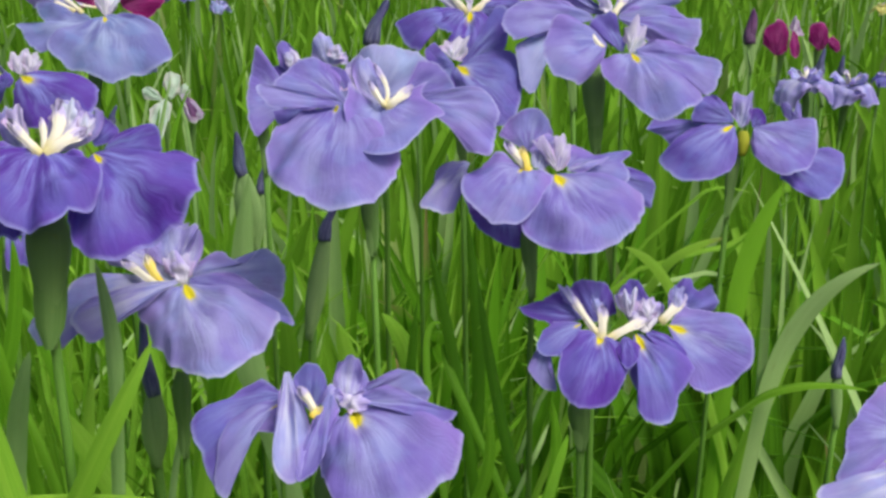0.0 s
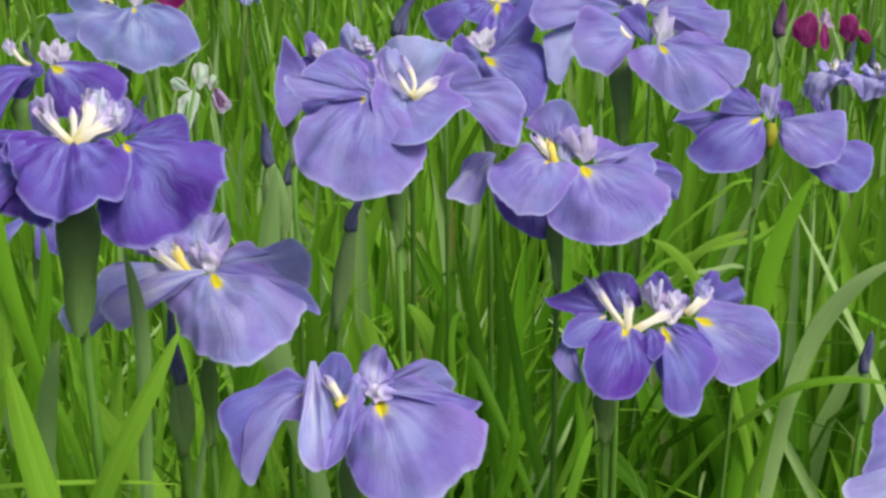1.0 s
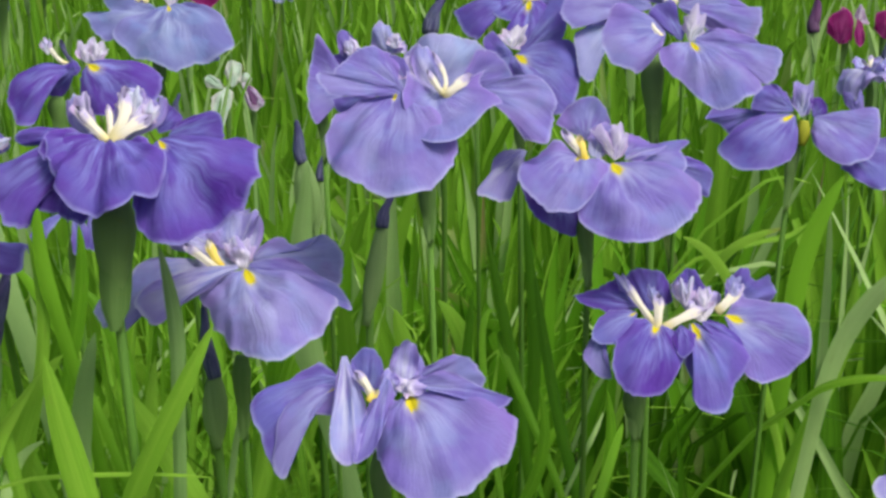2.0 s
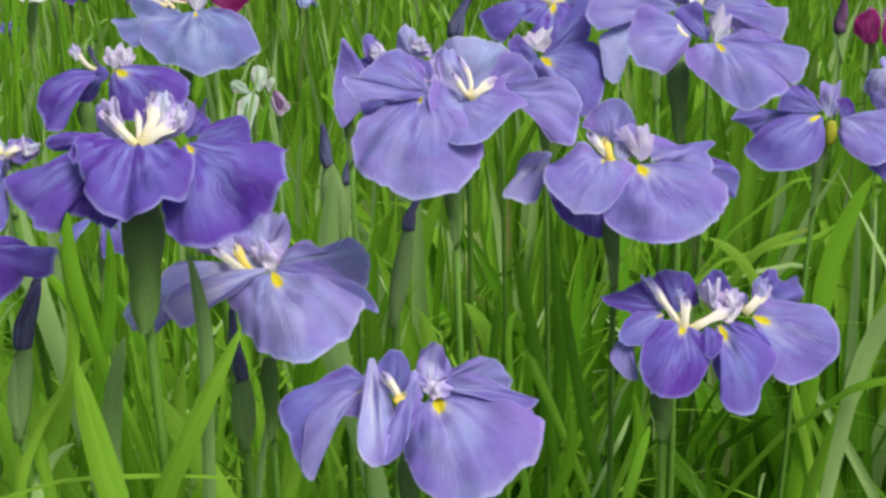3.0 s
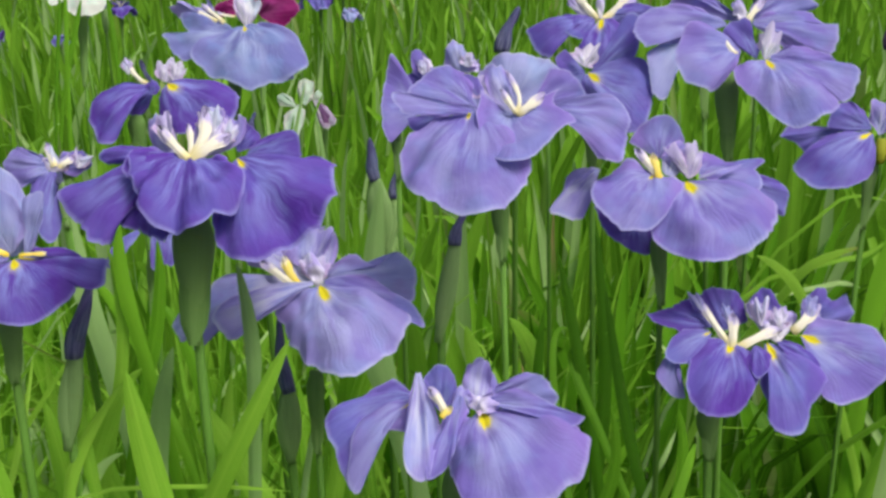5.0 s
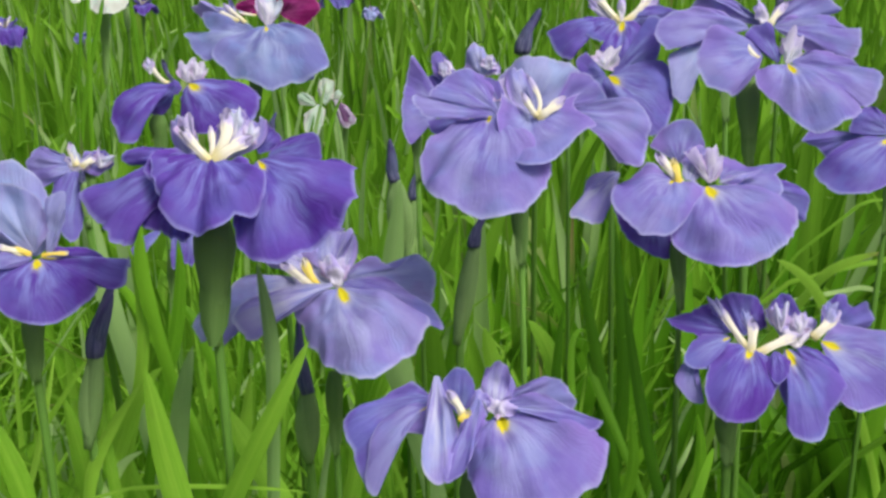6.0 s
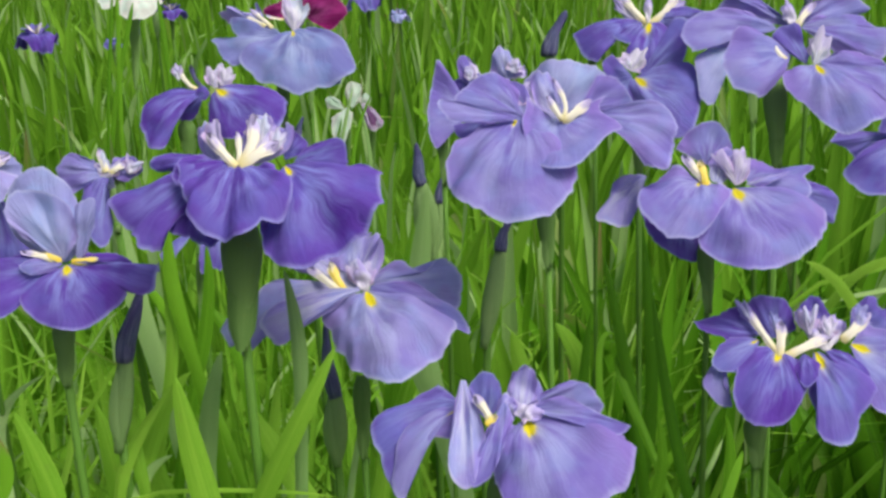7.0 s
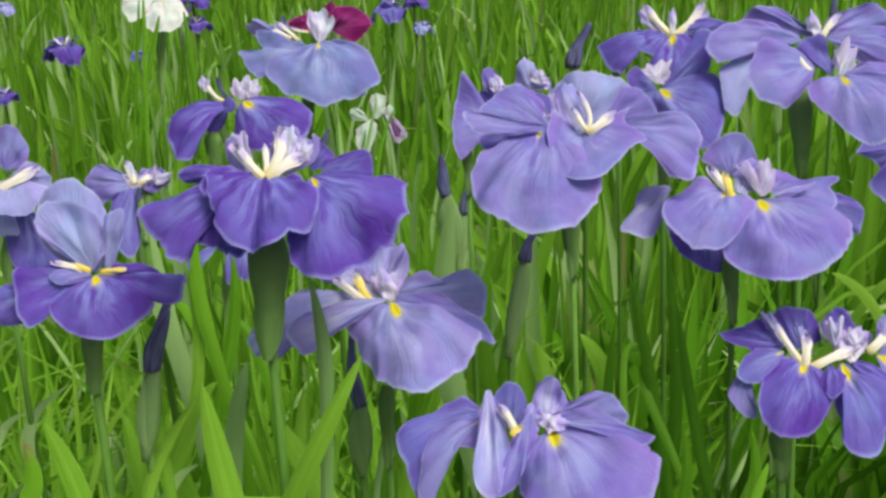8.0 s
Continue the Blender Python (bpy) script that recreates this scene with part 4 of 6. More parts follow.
fan(iris_e, "standard", (-0.8, 1.8, -0.2), [(-3.1, 2.1, 1.2), (-2.2, 2.6, 2.4), (-0.8, 2.7, 2.5), (0.2, 2.6, 2), (0.7, 2.1, 0.3)], "violet", arch=0.04, ruffle=0.3)
fan(iris_e, "standard", (-1.8, 0.5, 0.7), [(-2.8, 2, 2.2), (-4.7, 1.1, 1.7), (-6.3, 0.5, 1.5), (-5.2, -0.3, 1), (-3.7, -0.3, 0.5)], "violet", arch=0.05, ruffle=0.45)
fan(iris_e, "fall", (-2.1, -0.2, 0.5), [(-3.9, -0.4, 0.9), (-4.9, -1.3, 0.3), (-5.2, -2.3, -0.5), (-3.9, -2.7, -0.7), (-2.7, -1.8, -0.2)], "mid", sig=0.9, arch=0.16, ruffle=0.25)
fan(iris_e, "fall", (-4.4, -1.3, -0.2), [(-5.4, -1.8, -0.8), (-5.8, -2.5, -1.6), (-5, -3.2, -2.6), (-4, -3.4, -2.8), (-4.5, -2.8, -1.5), (-4.6, -2.1, -0.7)], "lavender", arch=0.08, ruffle=0.25)
fan(iris_e, "standard", (1.9, 1.8, 0.5), [(0.5, 1.9, 1), (0.8, 2.2, 1.8), (1.6, 2.5, 2.7), (2.5, 2.4, 1.9), (3.2, 2, 0.8)], "mid", arch=0.05, ruffle=0.5)
fan(iris_e, "style_arm", (-2.4, 0.3, 1.4), [(-3.2, 0.7, 1.8), (-3.6, 1, 2.7), (-2.9, 1.1, 2.8), (-2.3, 0.8, 2)], "lilac", arch=0.08, ruffle=0.7, teeth=0.3)
fan(iris_e, "style_arm", (-0.9, 0.2, 0.8), [(-1.4, 0.6, 1.5), (-1.3, 0.9, 2.1), (-0.8, 0.8, 1.9), (-0.4, 0.6, 1.3)], "lilac", arch=0.08, ruffle=0.7, teeth=0.3)
fan(iris_e, "style_arm", (4.4, 0.7, 1.2), [(3.9, 1.3, 1.9), (4.4, 1.6, 2.6), (5, 1.5, 2.3), (5.3, 1.2, 1.2)], "lilac", arch=0.08, ruffle=0.7, teeth=0.3)
fan(iris_e, "style_arm", (1.2, 0.2, 0.8), [(0.4, 0.9, 1.6), (0.7, 1.2, 2.5), (1.3, 1.2, 2.1), (1.8, 1.4, 2.7), (2, 0.9, 1.3)], "crest", arch=0.08, ruffle=0.7, teeth=0.35)
fan(iris_e, "style_arm", (2.4, -0.1, 0.7), [(1.7, 0.4, 1.4), (2.1, 0.6, 2), (2.9, 0.6, 1.8), (3.2, 0.3, 0.8)], "crest", arch=0.08, ruffle=0.7, teeth=0.4)
style_arm(iris_e, (-0.9, -0.8, -0.2), (-1.8, -0.4, 1), (-2.7, 0.8, 2.1), 0.8, (-0.13, -0.79, 0.59), "cream_style")
style_arm(iris_e, (-0.8, -1.1, -0.4), (-0.7, -0.7, 0.7), (-0.6, 0, 1.4), 1.0, (0.07, -0.8, 0.6), "cream_style")
style_arm(iris_e, (-0.4, -1.1, -0.2), (0.8, -0.8, 0.4), (2.4, 0, 0.8), 1.0, (0.16, -0.65, 0.74), "cream_style")
style_arm(iris_e, (3.3, 0.2, 0.4), (4, 0.4, 1), (5.1, 1.4, 1.7), 1.1, (0.26, -0.7, 0.67), "cream_style")
style_arm(iris_e, (1.9, 0.4, 0.2), (1.3, 1, 1.2), (0.7, 1.6, 2), 1.1, (0.07, -0.8, 0.6), "lilac_style")
style_arm(iris_e, (2.2, -0.1, -0.2), (2.6, 0.5, 0.9), (2.9, 1.2, 1.7), 1.5, (0.07, -0.8, 0.6), "lilac_style")
style_arm(iris_e, (2.3, -0.2, -0.1), (1.7, 0.3, 0.7), (1.6, 0.9, 1.4), 1.0, (0.07, -0.8, 0.6), "lilac_style")

iris_f = iris_plant((-0.154, 0.672, 0.995), "Deep violet-blue iris with cream style arms above a green spathe", "flowers of the near row")
fan(iris_f, "fall", (-0.2, -0.3, 0.2), [(-2.4, -0.7, 0.9), (-3.4, -2.3, 0.2), (-2.3, -3.9, -0.9), (-1.6, -5.1, -2.1), (1, -6.2, -2.9), (2.9, -5.4, -2.2), (4, -4.2, -1.9), (3.9, -2.2, -0.5), (2.3, -0.7, 0.5)], "violet", sig=0.35, arch=0.22, ruffle=0.6, frill=1.0)
fan(iris_f, "fall", (-1.3, 0.2, -0.1), [(-3.8, 0, -0.1), (-6, -1, -0.7), (-7.8, -2.2, -1.5), (-6.3, -3.7, -3.1), (-4.4, -4.8, -4.2), (-3.9, -4.1, -2.9), (-2.4, -2.5, -1.7)], "violet", arch=0.14, ruffle=0.5, frill=0.5)
fan(iris_f, "fall", (-1.7, 0, -0.6), [(-4.6, -1.3, -1.9), (-5, -2.4, -3), (-3.7, -3, -3.5), (-2, -3.5, -3.9), (-0.5, -3.7, -3.8), (-0.1, -3.1, -2.7)], "violet", arch=0.08, ruffle=0.5, frill=0.8)
fan(iris_f, "standard", (-1.7, 0.3, 0), [(-2.9, 0.6, 0.5), (-5, 0.5, 0.7), (-6, 0.2, 0.1), (-5.3, 0.1, -0.4), (-3.1, 0.3, -0.4)], "violet", arch=0.08, ruffle=0.7)
fan(iris_f, "standard", (-1.3, -0.8, 0.5), [(-2.2, -0.9, 0.9), (-3.2, -2.4, 0.5), (-2.2, -4, -0.8), (-1.1, -3.3, -0.2)], "violet", arch=0.12, ruffle=0.5, frill=1.0)
fan(iris_f, "fall", (2.8, 0.1, -0.1), [(2.2, -1, -0.9), (2.1, -3.7, -3.1), (3, -5.1, -4.3), (5, -5.7, -4.6), (7, -5.3, -4), (8.4, -4.2, -3), (9.3, -2.3, -1.3), (9.1, -0.6, -0.5), (7.5, 0, -0.2), (5, 0.4, 0.1)], "violet", sig=0.6, arch=0.18, ruffle=0.5, frill=0.6)
fan(iris_f, "standard", (3.2, 1.1, -0.1), [(3.7, 1.4, 0.7), (5.1, 1.7, 1.2), (6.2, 1.8, 1.2), (6.5, 1.2, -0.4), (4.8, 1, -0.6)], "violet", arch=0.05, ruffle=0.3)
fan(iris_f, "standard", (2.5, 1.5, 0), [(1.9, 1.9, 1.4), (2.9, 2.1, 1.8), (3.9, 1.9, 0.9), (3.4, 1.6, 0.2)], "violet", arch=0.05, ruffle=0.5)
fan(iris_f, "style_arm", (-1.5, 0.1, 0.7), [(-2.8, 1, 1.7), (-2.4, 1.3, 2.5), (-1.8, 1.5, 2.9), (-1.4, 1.2, 2), (-1.2, 0.9, 0.9)], "crest", arch=0.08, ruffle=0.7, teeth=0.25)
fan(iris_f, "style_arm", (1.2, 0.6, 1.3), [(-0.1, 1.3, 1.9), (0.1, 1.6, 2.8), (0.8, 1.5, 2.4), (1.4, 1.8, 3), (1.9, 1.5, 2.1), (1.9, 1.2, 1.2)], "crest", arch=0.08, ruffle=0.7, teeth=0.35)
fan(iris_f, "style_arm", (2.2, 0.4, 0.8), [(1.5, 1.1, 1.6), (2.1, 1.3, 2.1), (2.8, 1.3, 1.8), (2.6, 0.9, 0.8)], "crest", arch=0.08, ruffle=0.7, teeth=0.3)
petal(iris_f, "standard", (-1.2, 0.5, 0), (-2.2, 1.3, 1), (-2.7, 1.9, 2.3), 1.6, (0.07, -0.85, 0.52), "lilac", sig=0, ruffle=0.9, cup=-0.18, swell=0.7, tip=0.4, slant=0)
petal(iris_f, "standard", (-0.2, 0.2, 0), (0.8, 1.4, 1.3), (1, 2.1, 2.7), 1.8, (0.07, -0.86, 0.51), "lilac", sig=0, ruffle=1.1, cup=-0.18, swell=0.7, tip=0.4, slant=0)
petal(iris_f, "standard", (-0.1, 0.2, 0), (2, 1.3, 1), (2.5, 2, 2.1), 1.4, (0.07, -0.86, 0.51), "lilac", sig=0, ruffle=1.1, cup=-0.18, swell=0.7, tip=0.4, slant=0)
style_arm(iris_f, (0, -1, 0.2), (-0.8, -0.8, 1), (-1.9, 0.1, 1.8), 1.0, (-0.14, -0.75, 0.64), "cream_style")
style_arm(iris_f, (0, -0.6, 0.1), (0, -0.1, 0.9), (-0.3, 0.8, 1.9), 0.6, (0.07, -0.86, 0.51), "cream_style")
style_arm(iris_f, (0.3, -1, 0.2), (1.3, -0.6, 0.9), (2.2, 0.2, 1.3), 1.2, (0.27, -0.73, 0.63), "cream_style")
style_arm(iris_f, (0.1, -0.6, 0.1), (0.8, 0.1, 1.4), (0.7, 1.4, 2.6), 1.2, (0.17, -0.84, 0.51), "cream_style")
style_arm(iris_f, (0.3, -0.4, 0.1), (1.5, 0.5, 1.1), (1.9, 1.5, 2.2), 1.0, (0.27, -0.82, 0.5), "lilac_style")

iris_o = iris_plant((-0.281, 0.925, 0.865), "Lavender iris hanging half hidden below a darker bloom", "flowers of the second row")
petal(iris_o, "fall", (0.2, 0.1, 0.1), (0.9, -1.2, -1.2), (0.8, -2, -3), 1.4, (0.07, -0.8, 0.6), "mid", sig=0, ruffle=0.5, cup=-0.18, swell=0.7, tip=0.4, slant=0)
petal(iris_o, "fall", (1.6, 0.2, 0.2), (2, -1.1, -1.2), (1.9, -1.8, -2.6), 1.1, (0.07, -0.8, 0.6), "mid", sig=0, ruffle=0.5, cup=-0.18, swell=0.7, tip=0.4, slant=0)
petal(iris_o, "fall", (-1, -0.1, 0), (-2.4, -1.4, -1.1), (-3.1, -2.2, -2.7), 1.5, (-0.13, -0.79, 0.59), "mid", sig=0, ruffle=0.5, cup=-0.18, swell=0.7, tip=0.4, slant=0)
style_arm(iris_o, (0.2, 0.1, 0.1), (0, 0.2, 0.7), (-0.2, 0.6, 1.2), 0.7, (0.07, -0.8, 0.6), "lilac_style")

iris_g = iris_plant((-0.27, 1.239, 1.001), "Pale blue-lavender iris with a single broad veined fall", "flowers of the second row")
fan(iris_g, "fall", (0.4, -0.2, -0.2), [(-1.6, -1.1, -0.7), (-4.4, -4, -2.2), (-2.3, -6, -4.1), (0.8, -7.4, -5.4), (2.7, -7.7, -5.8), (4.6, -6.7, -5.1), (6.3, -5.9, -4.9), (7.8, -3.4, -3.2), (6.3, -1.3, -1.3), (2.9, 0.2, 0.3)], "blue", sig=0.55, arch=0.2, ruffle=0.4, frill=0.4)
fan(iris_g, "fall", (-0.8, -0.2, -0.7), [(-2.7, 0.3, 0.8), (-6.4, -0.5, 1.6), (-5.7, -1.6, -0.7), (-7.8, -2.5, -1), (-6, -4, -3.2), (-4.8, -3.7, -3), (-2.8, -2.4, -2)], "blue", arch=0.1, ruffle=0.5)
fan(iris_g, "standard", (-2.5, 0.5, 0), [(-7.6, -0.1, 0.9), (-7.8, 0.3, 2.3), (-6.5, 0.6, 2.5), (-5, 0.7, 1.9), (-3.7, 1.1, 2.7), (-3, 0.7, 1.1)], "lilac", arch=0.05, ruffle=0.9, teeth=0.2)
fan(iris_g, "style_arm", (0.6, -0.1, -0.3), [(-0.7, 0.6, 0.9), (-1, 1.2, 2.8), (0.4, 1.7, 3.5), (1.8, 1.6, 2.7), (2.1, 1.2, 1.2), (1.1, 0.6, 0.1)], "crest", arch=0.1, ruffle=0.9, teeth=0.34)
fan(iris_g, "fall", (2.5, 0.4, -3.1), [(5.2, -0.8, -4.8), (5.9, -1.4, -5.7), (4.8, -2.1, -6), (3.6, -2, -5.2)], "blue", arch=0.1, ruffle=0.4)
style_arm(iris_g, (-1.8, -0.1, 0.2), (-2.9, 0.2, 1.1), (-4.4, 0.9, 2.1), 0.7, (0.07, -0.8, 0.6), "cream_style")
style_arm(iris_g, (-2.6, -0.1, 0.4), (-3.8, 0.1, 1), (-5.8, 0.7, 1.8), 0.7, (0.07, -0.8, 0.6), "cream_style")

iris_h = iris_plant((-0.3, 1.046, 0.971), "Dark violet iris with drooping falls", "flowers of the second row")
fan(iris_h, "fall", (0.7, -0.1, 0.1), [(-0.1, -0.9, -0.9), (0.6, -3, -3.2), (2.8, -3.9, -3.9), (6, -3.9, -3.5), (7.7, -2.9, -2.7), (7.8, -1.2, -0.9), (6.4, -0.3, 0.1), (3.1, 0.3, 0.7)], "violet", sig=1.2, arch=0.2, ruffle=0.4)
fan(iris_h, "fall", (-0.6, -0.2, -0.1), [(-2.2, -0.3, 0.2), (-4.2, -0.9, -0.1), (-6, -1.9, -1), (-5.9, -3.6, -3), (-4.7, -4.8, -4.3), (-3.3, -4.7, -4.3), (-3, -3.5, -2.5), (-2.7, -2.1, -1.2)], "violet", arch=0.1, ruffle=0.4, lift=0.14)
fan(iris_h, "fall", (-0.9, 0.7, -0.5), [(-3.3, 0.4, -0.8), (-3.7, -0.2, -2.3), (-2.4, -0.3, -3), (-1.5, 0.1, -2.2)], "violet", arch=0.05, ruffle=0.3)
fan(iris_h, "standard", (-0.8, -0.9, -0.7), [(-1.3, -0.7, 0.2), (-0.4, -0.5, 0.5), (0.2, -0.7, -0.1), (-0.2, -0.9, -0.8)], "violet", arch=0.1, ruffle=0.5)
fan(iris_h, "style_arm", (0.5, 0.1, 0.2), [(-0.6, 0.5, 0.7), (-0.6, 0.9, 1.7), (0.5, 1.2, 2.4), (1.8, 1.2, 2.2), (2.2, 0.9, 1.1), (1.4, 0.6, 0.4)], "crest", arch=0.1, ruffle=0.8, teeth=0.34)
fan(iris_h, "style_arm", (-3, 0, 1), [(-3.9, 0.3, 1.8), (-3.8, 0.6, 2.5), (-3.2, 0.5, 2.1), (-2.8, 0.6, 2.5), (-2.6, 0.3, 1.5)], "crest", arch=0.08, ruffle=0.7, teeth=0.3)
fan(iris_h, "style_arm", (1.3, -0.1, 0.3), [(0.6, 0.5, 1.4), (1, 0.9, 2.3), (1.7, 0.7, 1.8), (2.5, 0.7, 1.5), (2.2, 0.4, 0.5)], "crest", arch=0.08, ruffle=0.7, teeth=0.4)
style_arm(iris_h, (-1.2, -0.3, 0.2), (-2.2, -0.2, 0.9), (-3.5, 0.9, 2.3), 0.7, (-0.14, -0.78, 0.6), "cream_style")
style_arm(iris_h, (-0.9, 0.3, 0.3), (-1.6, 0.6, 1.1), (-2, 1.1, 2), 0.7, (0.07, -0.86, 0.51), "indigo")

iris_i = iris_plant((0.215, 0.866, 1.018), "Lavender double iris with layered spreading petals", "flowers of the near row")
fan(iris_i, "fall", (1.2, -0.1, 0), [(-0.3, -0.4, 0.1), (-1.4, -1.3, -0.4), (-0.9, -2.7, -1.5), (0.4, -3.6, -2.5), (1.8, -5.3, -3.6), (3.2, -5.9, -3.7), (5, -4.8, -2.8), (5.8, -3.5, -2.2), (3.6, -1.1, -0.8)], "lavender", sig=1, arch=0.2, ruffle=0.4)
fan(iris_i, "fall", (-0.8, -0.4, 0.8), [(-2.7, 0.2, 2.6), (-4.4, 0, 3), (-5.5, -1.5, 1.5), (-5.8, -2.9, 0.4), (-4.8, -4.5, -0.9), (-3.2, -4.9, -1.1), (-1.3, -2.7, 0.1)], "lavender", arch=0.2, ruffle=0.4)
fan(iris_i, "standard", (1.5, -0.1, 0.2), [(3.2, 0.4, 1.1), (4.4, 0.5, 1.1), (6.2, -0.2, -0.3), (7.6, -0.4, -0.5), (7.8, -1.2, -1.6), (6.7, -2.4, -2.5), (4.7, -1.9, -1.8), (3.2, -1.1, -0.8)], "lavender", arch=0.1, ruffle=0.45)
fan(iris_i, "standard", (0.6, 0.6, 0), [(-0.8, 0.8, 0.8), (-1.8, 1, 1.9), (-1.3, 1.4, 2.7), (0.1, 1.5, 2.7), (0.4, 1.1, 1.5), (1, 0.9, 1)], "mid", arch=0.06, ruffle=0.5)
fan(iris_i, "style_arm", (1.1, 0, 0), [(0.7, 0.7, 1), (0.9, 1.1, 2.2), (1.7, 1.3, 2.5), (2.5, 1.1, 1.8), (2.5, 0.8, 0.8), (1.9, 0.5, 0.1)], "crest", arch=0.1, ruffle=0.8, teeth=0.34)
style_arm(iris_i, (-1.1, -1.2, 0.6), (-1.6, -1, 1.1), (-2.3, -0.2, 1.9), 0.7, (-0.13, -0.72, 0.68), "cream_style")

iris_i2 = iris_plant((0.228, 0.987, 1.028), "Lavender iris behind another bloom of the same colour", "flowers of the second row")
fan(iris_i2, "fall", (0.8, 0.1, 0), [(2.1, 0.9, 0.9), (3.9, 0.9, 0.9), (6.1, 0.8, 1), (6.9, 0.3, -0.3), (7.8, 0, -0.5), (7, -1.8, -2.6), (3.7, -1.7, -2)], "lavender", arch=0.1, ruffle=0.45)
fan(iris_i2, "standard", (0.2, 0.9, 0), [(-5.9, 0.8, 1.1), (-5.5, 1.3, 2.4), (-3.1, 1.5, 2.5), (-1.9, 1.3, 1.7), (-0.7, 1.1, 0.9)], "lavender", arch=0.05, ruffle=0.45)
fan(iris_i2, "standard", (0.5, 1, 0.2), [(1, 1.4, 1.5), (3.1, 1.9, 2.2), (4.9, 2.1, 2.5), (6.1, 1.6, 0.9), (3.1, 1.3, 0.5)], "lavender", arch=0.05, ruffle=0.45)
fan(iris_i2, "fall", (-1.4, -0.3, 0), [(-3.6, 0.5, 1.6), (-6.5, 0.1, 1.8), (-8.6, -0.8, 0.9), (-9, -1.9, -0.4), (-8.3, -2.7, -1.5), (-6.2, -2.4, -1.1), (-3.3, -1.3, -0.6)], "lavender", arch=0.1, ruffle=0.4)
fan(iris_i2, "fall", (-4.7, -1, -1.1), [(-6.9, -1.2, -1.2), (-8, -2.1, -2.2), (-7.8, -3.3, -3.9), (-7.6, -4.1, -5.2), (-6.6, -4.3, -5.4), (-5.6, -3.1, -3.4), (-4.7, -1.9, -2.1)], "pale", arch=0.08, ruffle=0.4, lift=0.1)
style_arm(iris_i2, (-0.1, -0.5, 0.2), (-0.2, -0.1, 1), (-0.5, 0.9, 2), 1.0, (0.07, -0.8, 0.6), "lilac_style")
style_arm(iris_i2, (0.3, -0.5, 0.1), (0.8, -0.1, 0.9), (1.7, 0.7, 1.7), 0.9, (0.27, -0.76, 0.59), "cream_style")

iris_j = iris_plant((0.329, 0.908, 0.95), "Blue-violet iris with a yellow-green ovary and paired falls", "flowers of the second row")
fan(iris_j, "fall", (-1, -0.1, 0.2), [(-3.2, -0.3, 0.5), (-5.4, -1.2, -0.3), (-7.3, -2.8, -1.7), (-6.3, -4.3, -2.8), (-4.2, -4.7, -2.9), (-2, -4, -2.3), (-1, -2.4, -1.2)], "mid", sig=0.9, arch=0.18, ruffle=0.3)
fan(iris_j, "standard", (-1, 0, 0.5), [(-1.5, 0.4, 1.9), (-2.7, 0.7, 2.6), (-3.8, 0.5, 2.1), (-4.4, 0, 0.6), (-2.7, -0.1, 0.3)], "mid", arch=0.1, ruffle=0.4)
fan(iris_j, "fall", (-3.1, 1.1, 0.2), [(-7, 1.2, 0.7), (-7.8, 0.9, -0.2), (-6.9, 0.8, -0.6), (-5.6, 0.4, -1.6), (-4.5, 0.8, -0.7)], "mid", arch=0.06, ruffle=0.3)
fan(iris_j, "fall", (0.7, -0.2, 0), [(2.3, -0.1, 0.4), (3.8, -0.2, 0.5), (5.4, -0.4, 0.7), (5.3, -2, -1), (4.5, -3.3, -2.3), (2.1, -4.2, -2.8), (0.3, -2.8, -1.8), (0.2, -1.1, -0.8)], "lavender", arch=0.14, ruffle=0.3)
fan(iris_j, "fall", (3.4, -0.2, -2.6), [(5.2, -0.1, -1.7), (7.3, -0.5, -1.5), (8, -1.1, -2.2), (7.1, -2.9, -4.1), (5.5, -3.9, -5), (4, -3.2, -4.4), (2.6, -1.9, -3.6)], "mid", arch=0.12, ruffle=0.3)
fan(iris_j, "standard", (-0.2, 0.5, -0.1), [(-1.1, 0.9, 1.2), (-0.7, 1.5, 2.8), (0, 1.4, 2.3), (0.8, 1.5, 2.8), (0.7, 0.9, 1.1), (0.4, 0.6, 0.1)], "lilac", arch=0.08, ruffle=0.6, teeth=0.2)
fan(iris_j, "standard", (0.7, 0.3, -0.1), [(0.4, 0.8, 1.3), (1.3, 0.8, 1.4), (1.9, 0.5, 0.4), (1.6, 0.3, -0.1)], "violet", arch=0.08, ruffle=0.4)
fan(iris_j, "standard", (4.1, 0.4, 0), [(3.3, 0.6, 0.8), (3, 1, 1.8), (3.7, 0.9, 1.6), (4, 0.7, 1.1), (4.5, 1.1, 2.1), (4.8, 0.5, 0.3)], "lavender", arch=0.08, ruffle=0.5)
style_arm(iris_j, (0.6, -0.6, -0.5), (1.1, -0.6, -0.2), (1.9, -0.2, 0.2), 0.8, (0.19, -0.72, 0.67), "cream_style")

iris_k = iris_plant((0.098, 0.977, 0.994), "Violet-blue iris half hidden among taller blooms", "flowers of the second row")
fan(iris_k, "fall", (0.1, -0.3, -0.4), [(-1, -0.9, -1), (-0.1, -2, -2.5), (1.5, -3.9, -3.9), (3.1, -5, -4.7), (4.6, -4.6, -4), (5.4, -2.8, -2), (5.5, -0.8, 0), (4.4, 0.3, 1), (2.5, 0.1, 0.3)], "mid", sig=1.1, arch=0.16, ruffle=0.3)
fan(iris_k, "standard", (0.6, 0.4, -0.4), [(2.3, 1.4, 2), (3.3, 2.2, 4.1), (4.4, 2.2, 3.9), (4.6, 1.7, 2.4), (3.9, 1, 0.5), (1.8, 0.5, -0.4)], "mid", arch=0.06, ruffle=0.35)
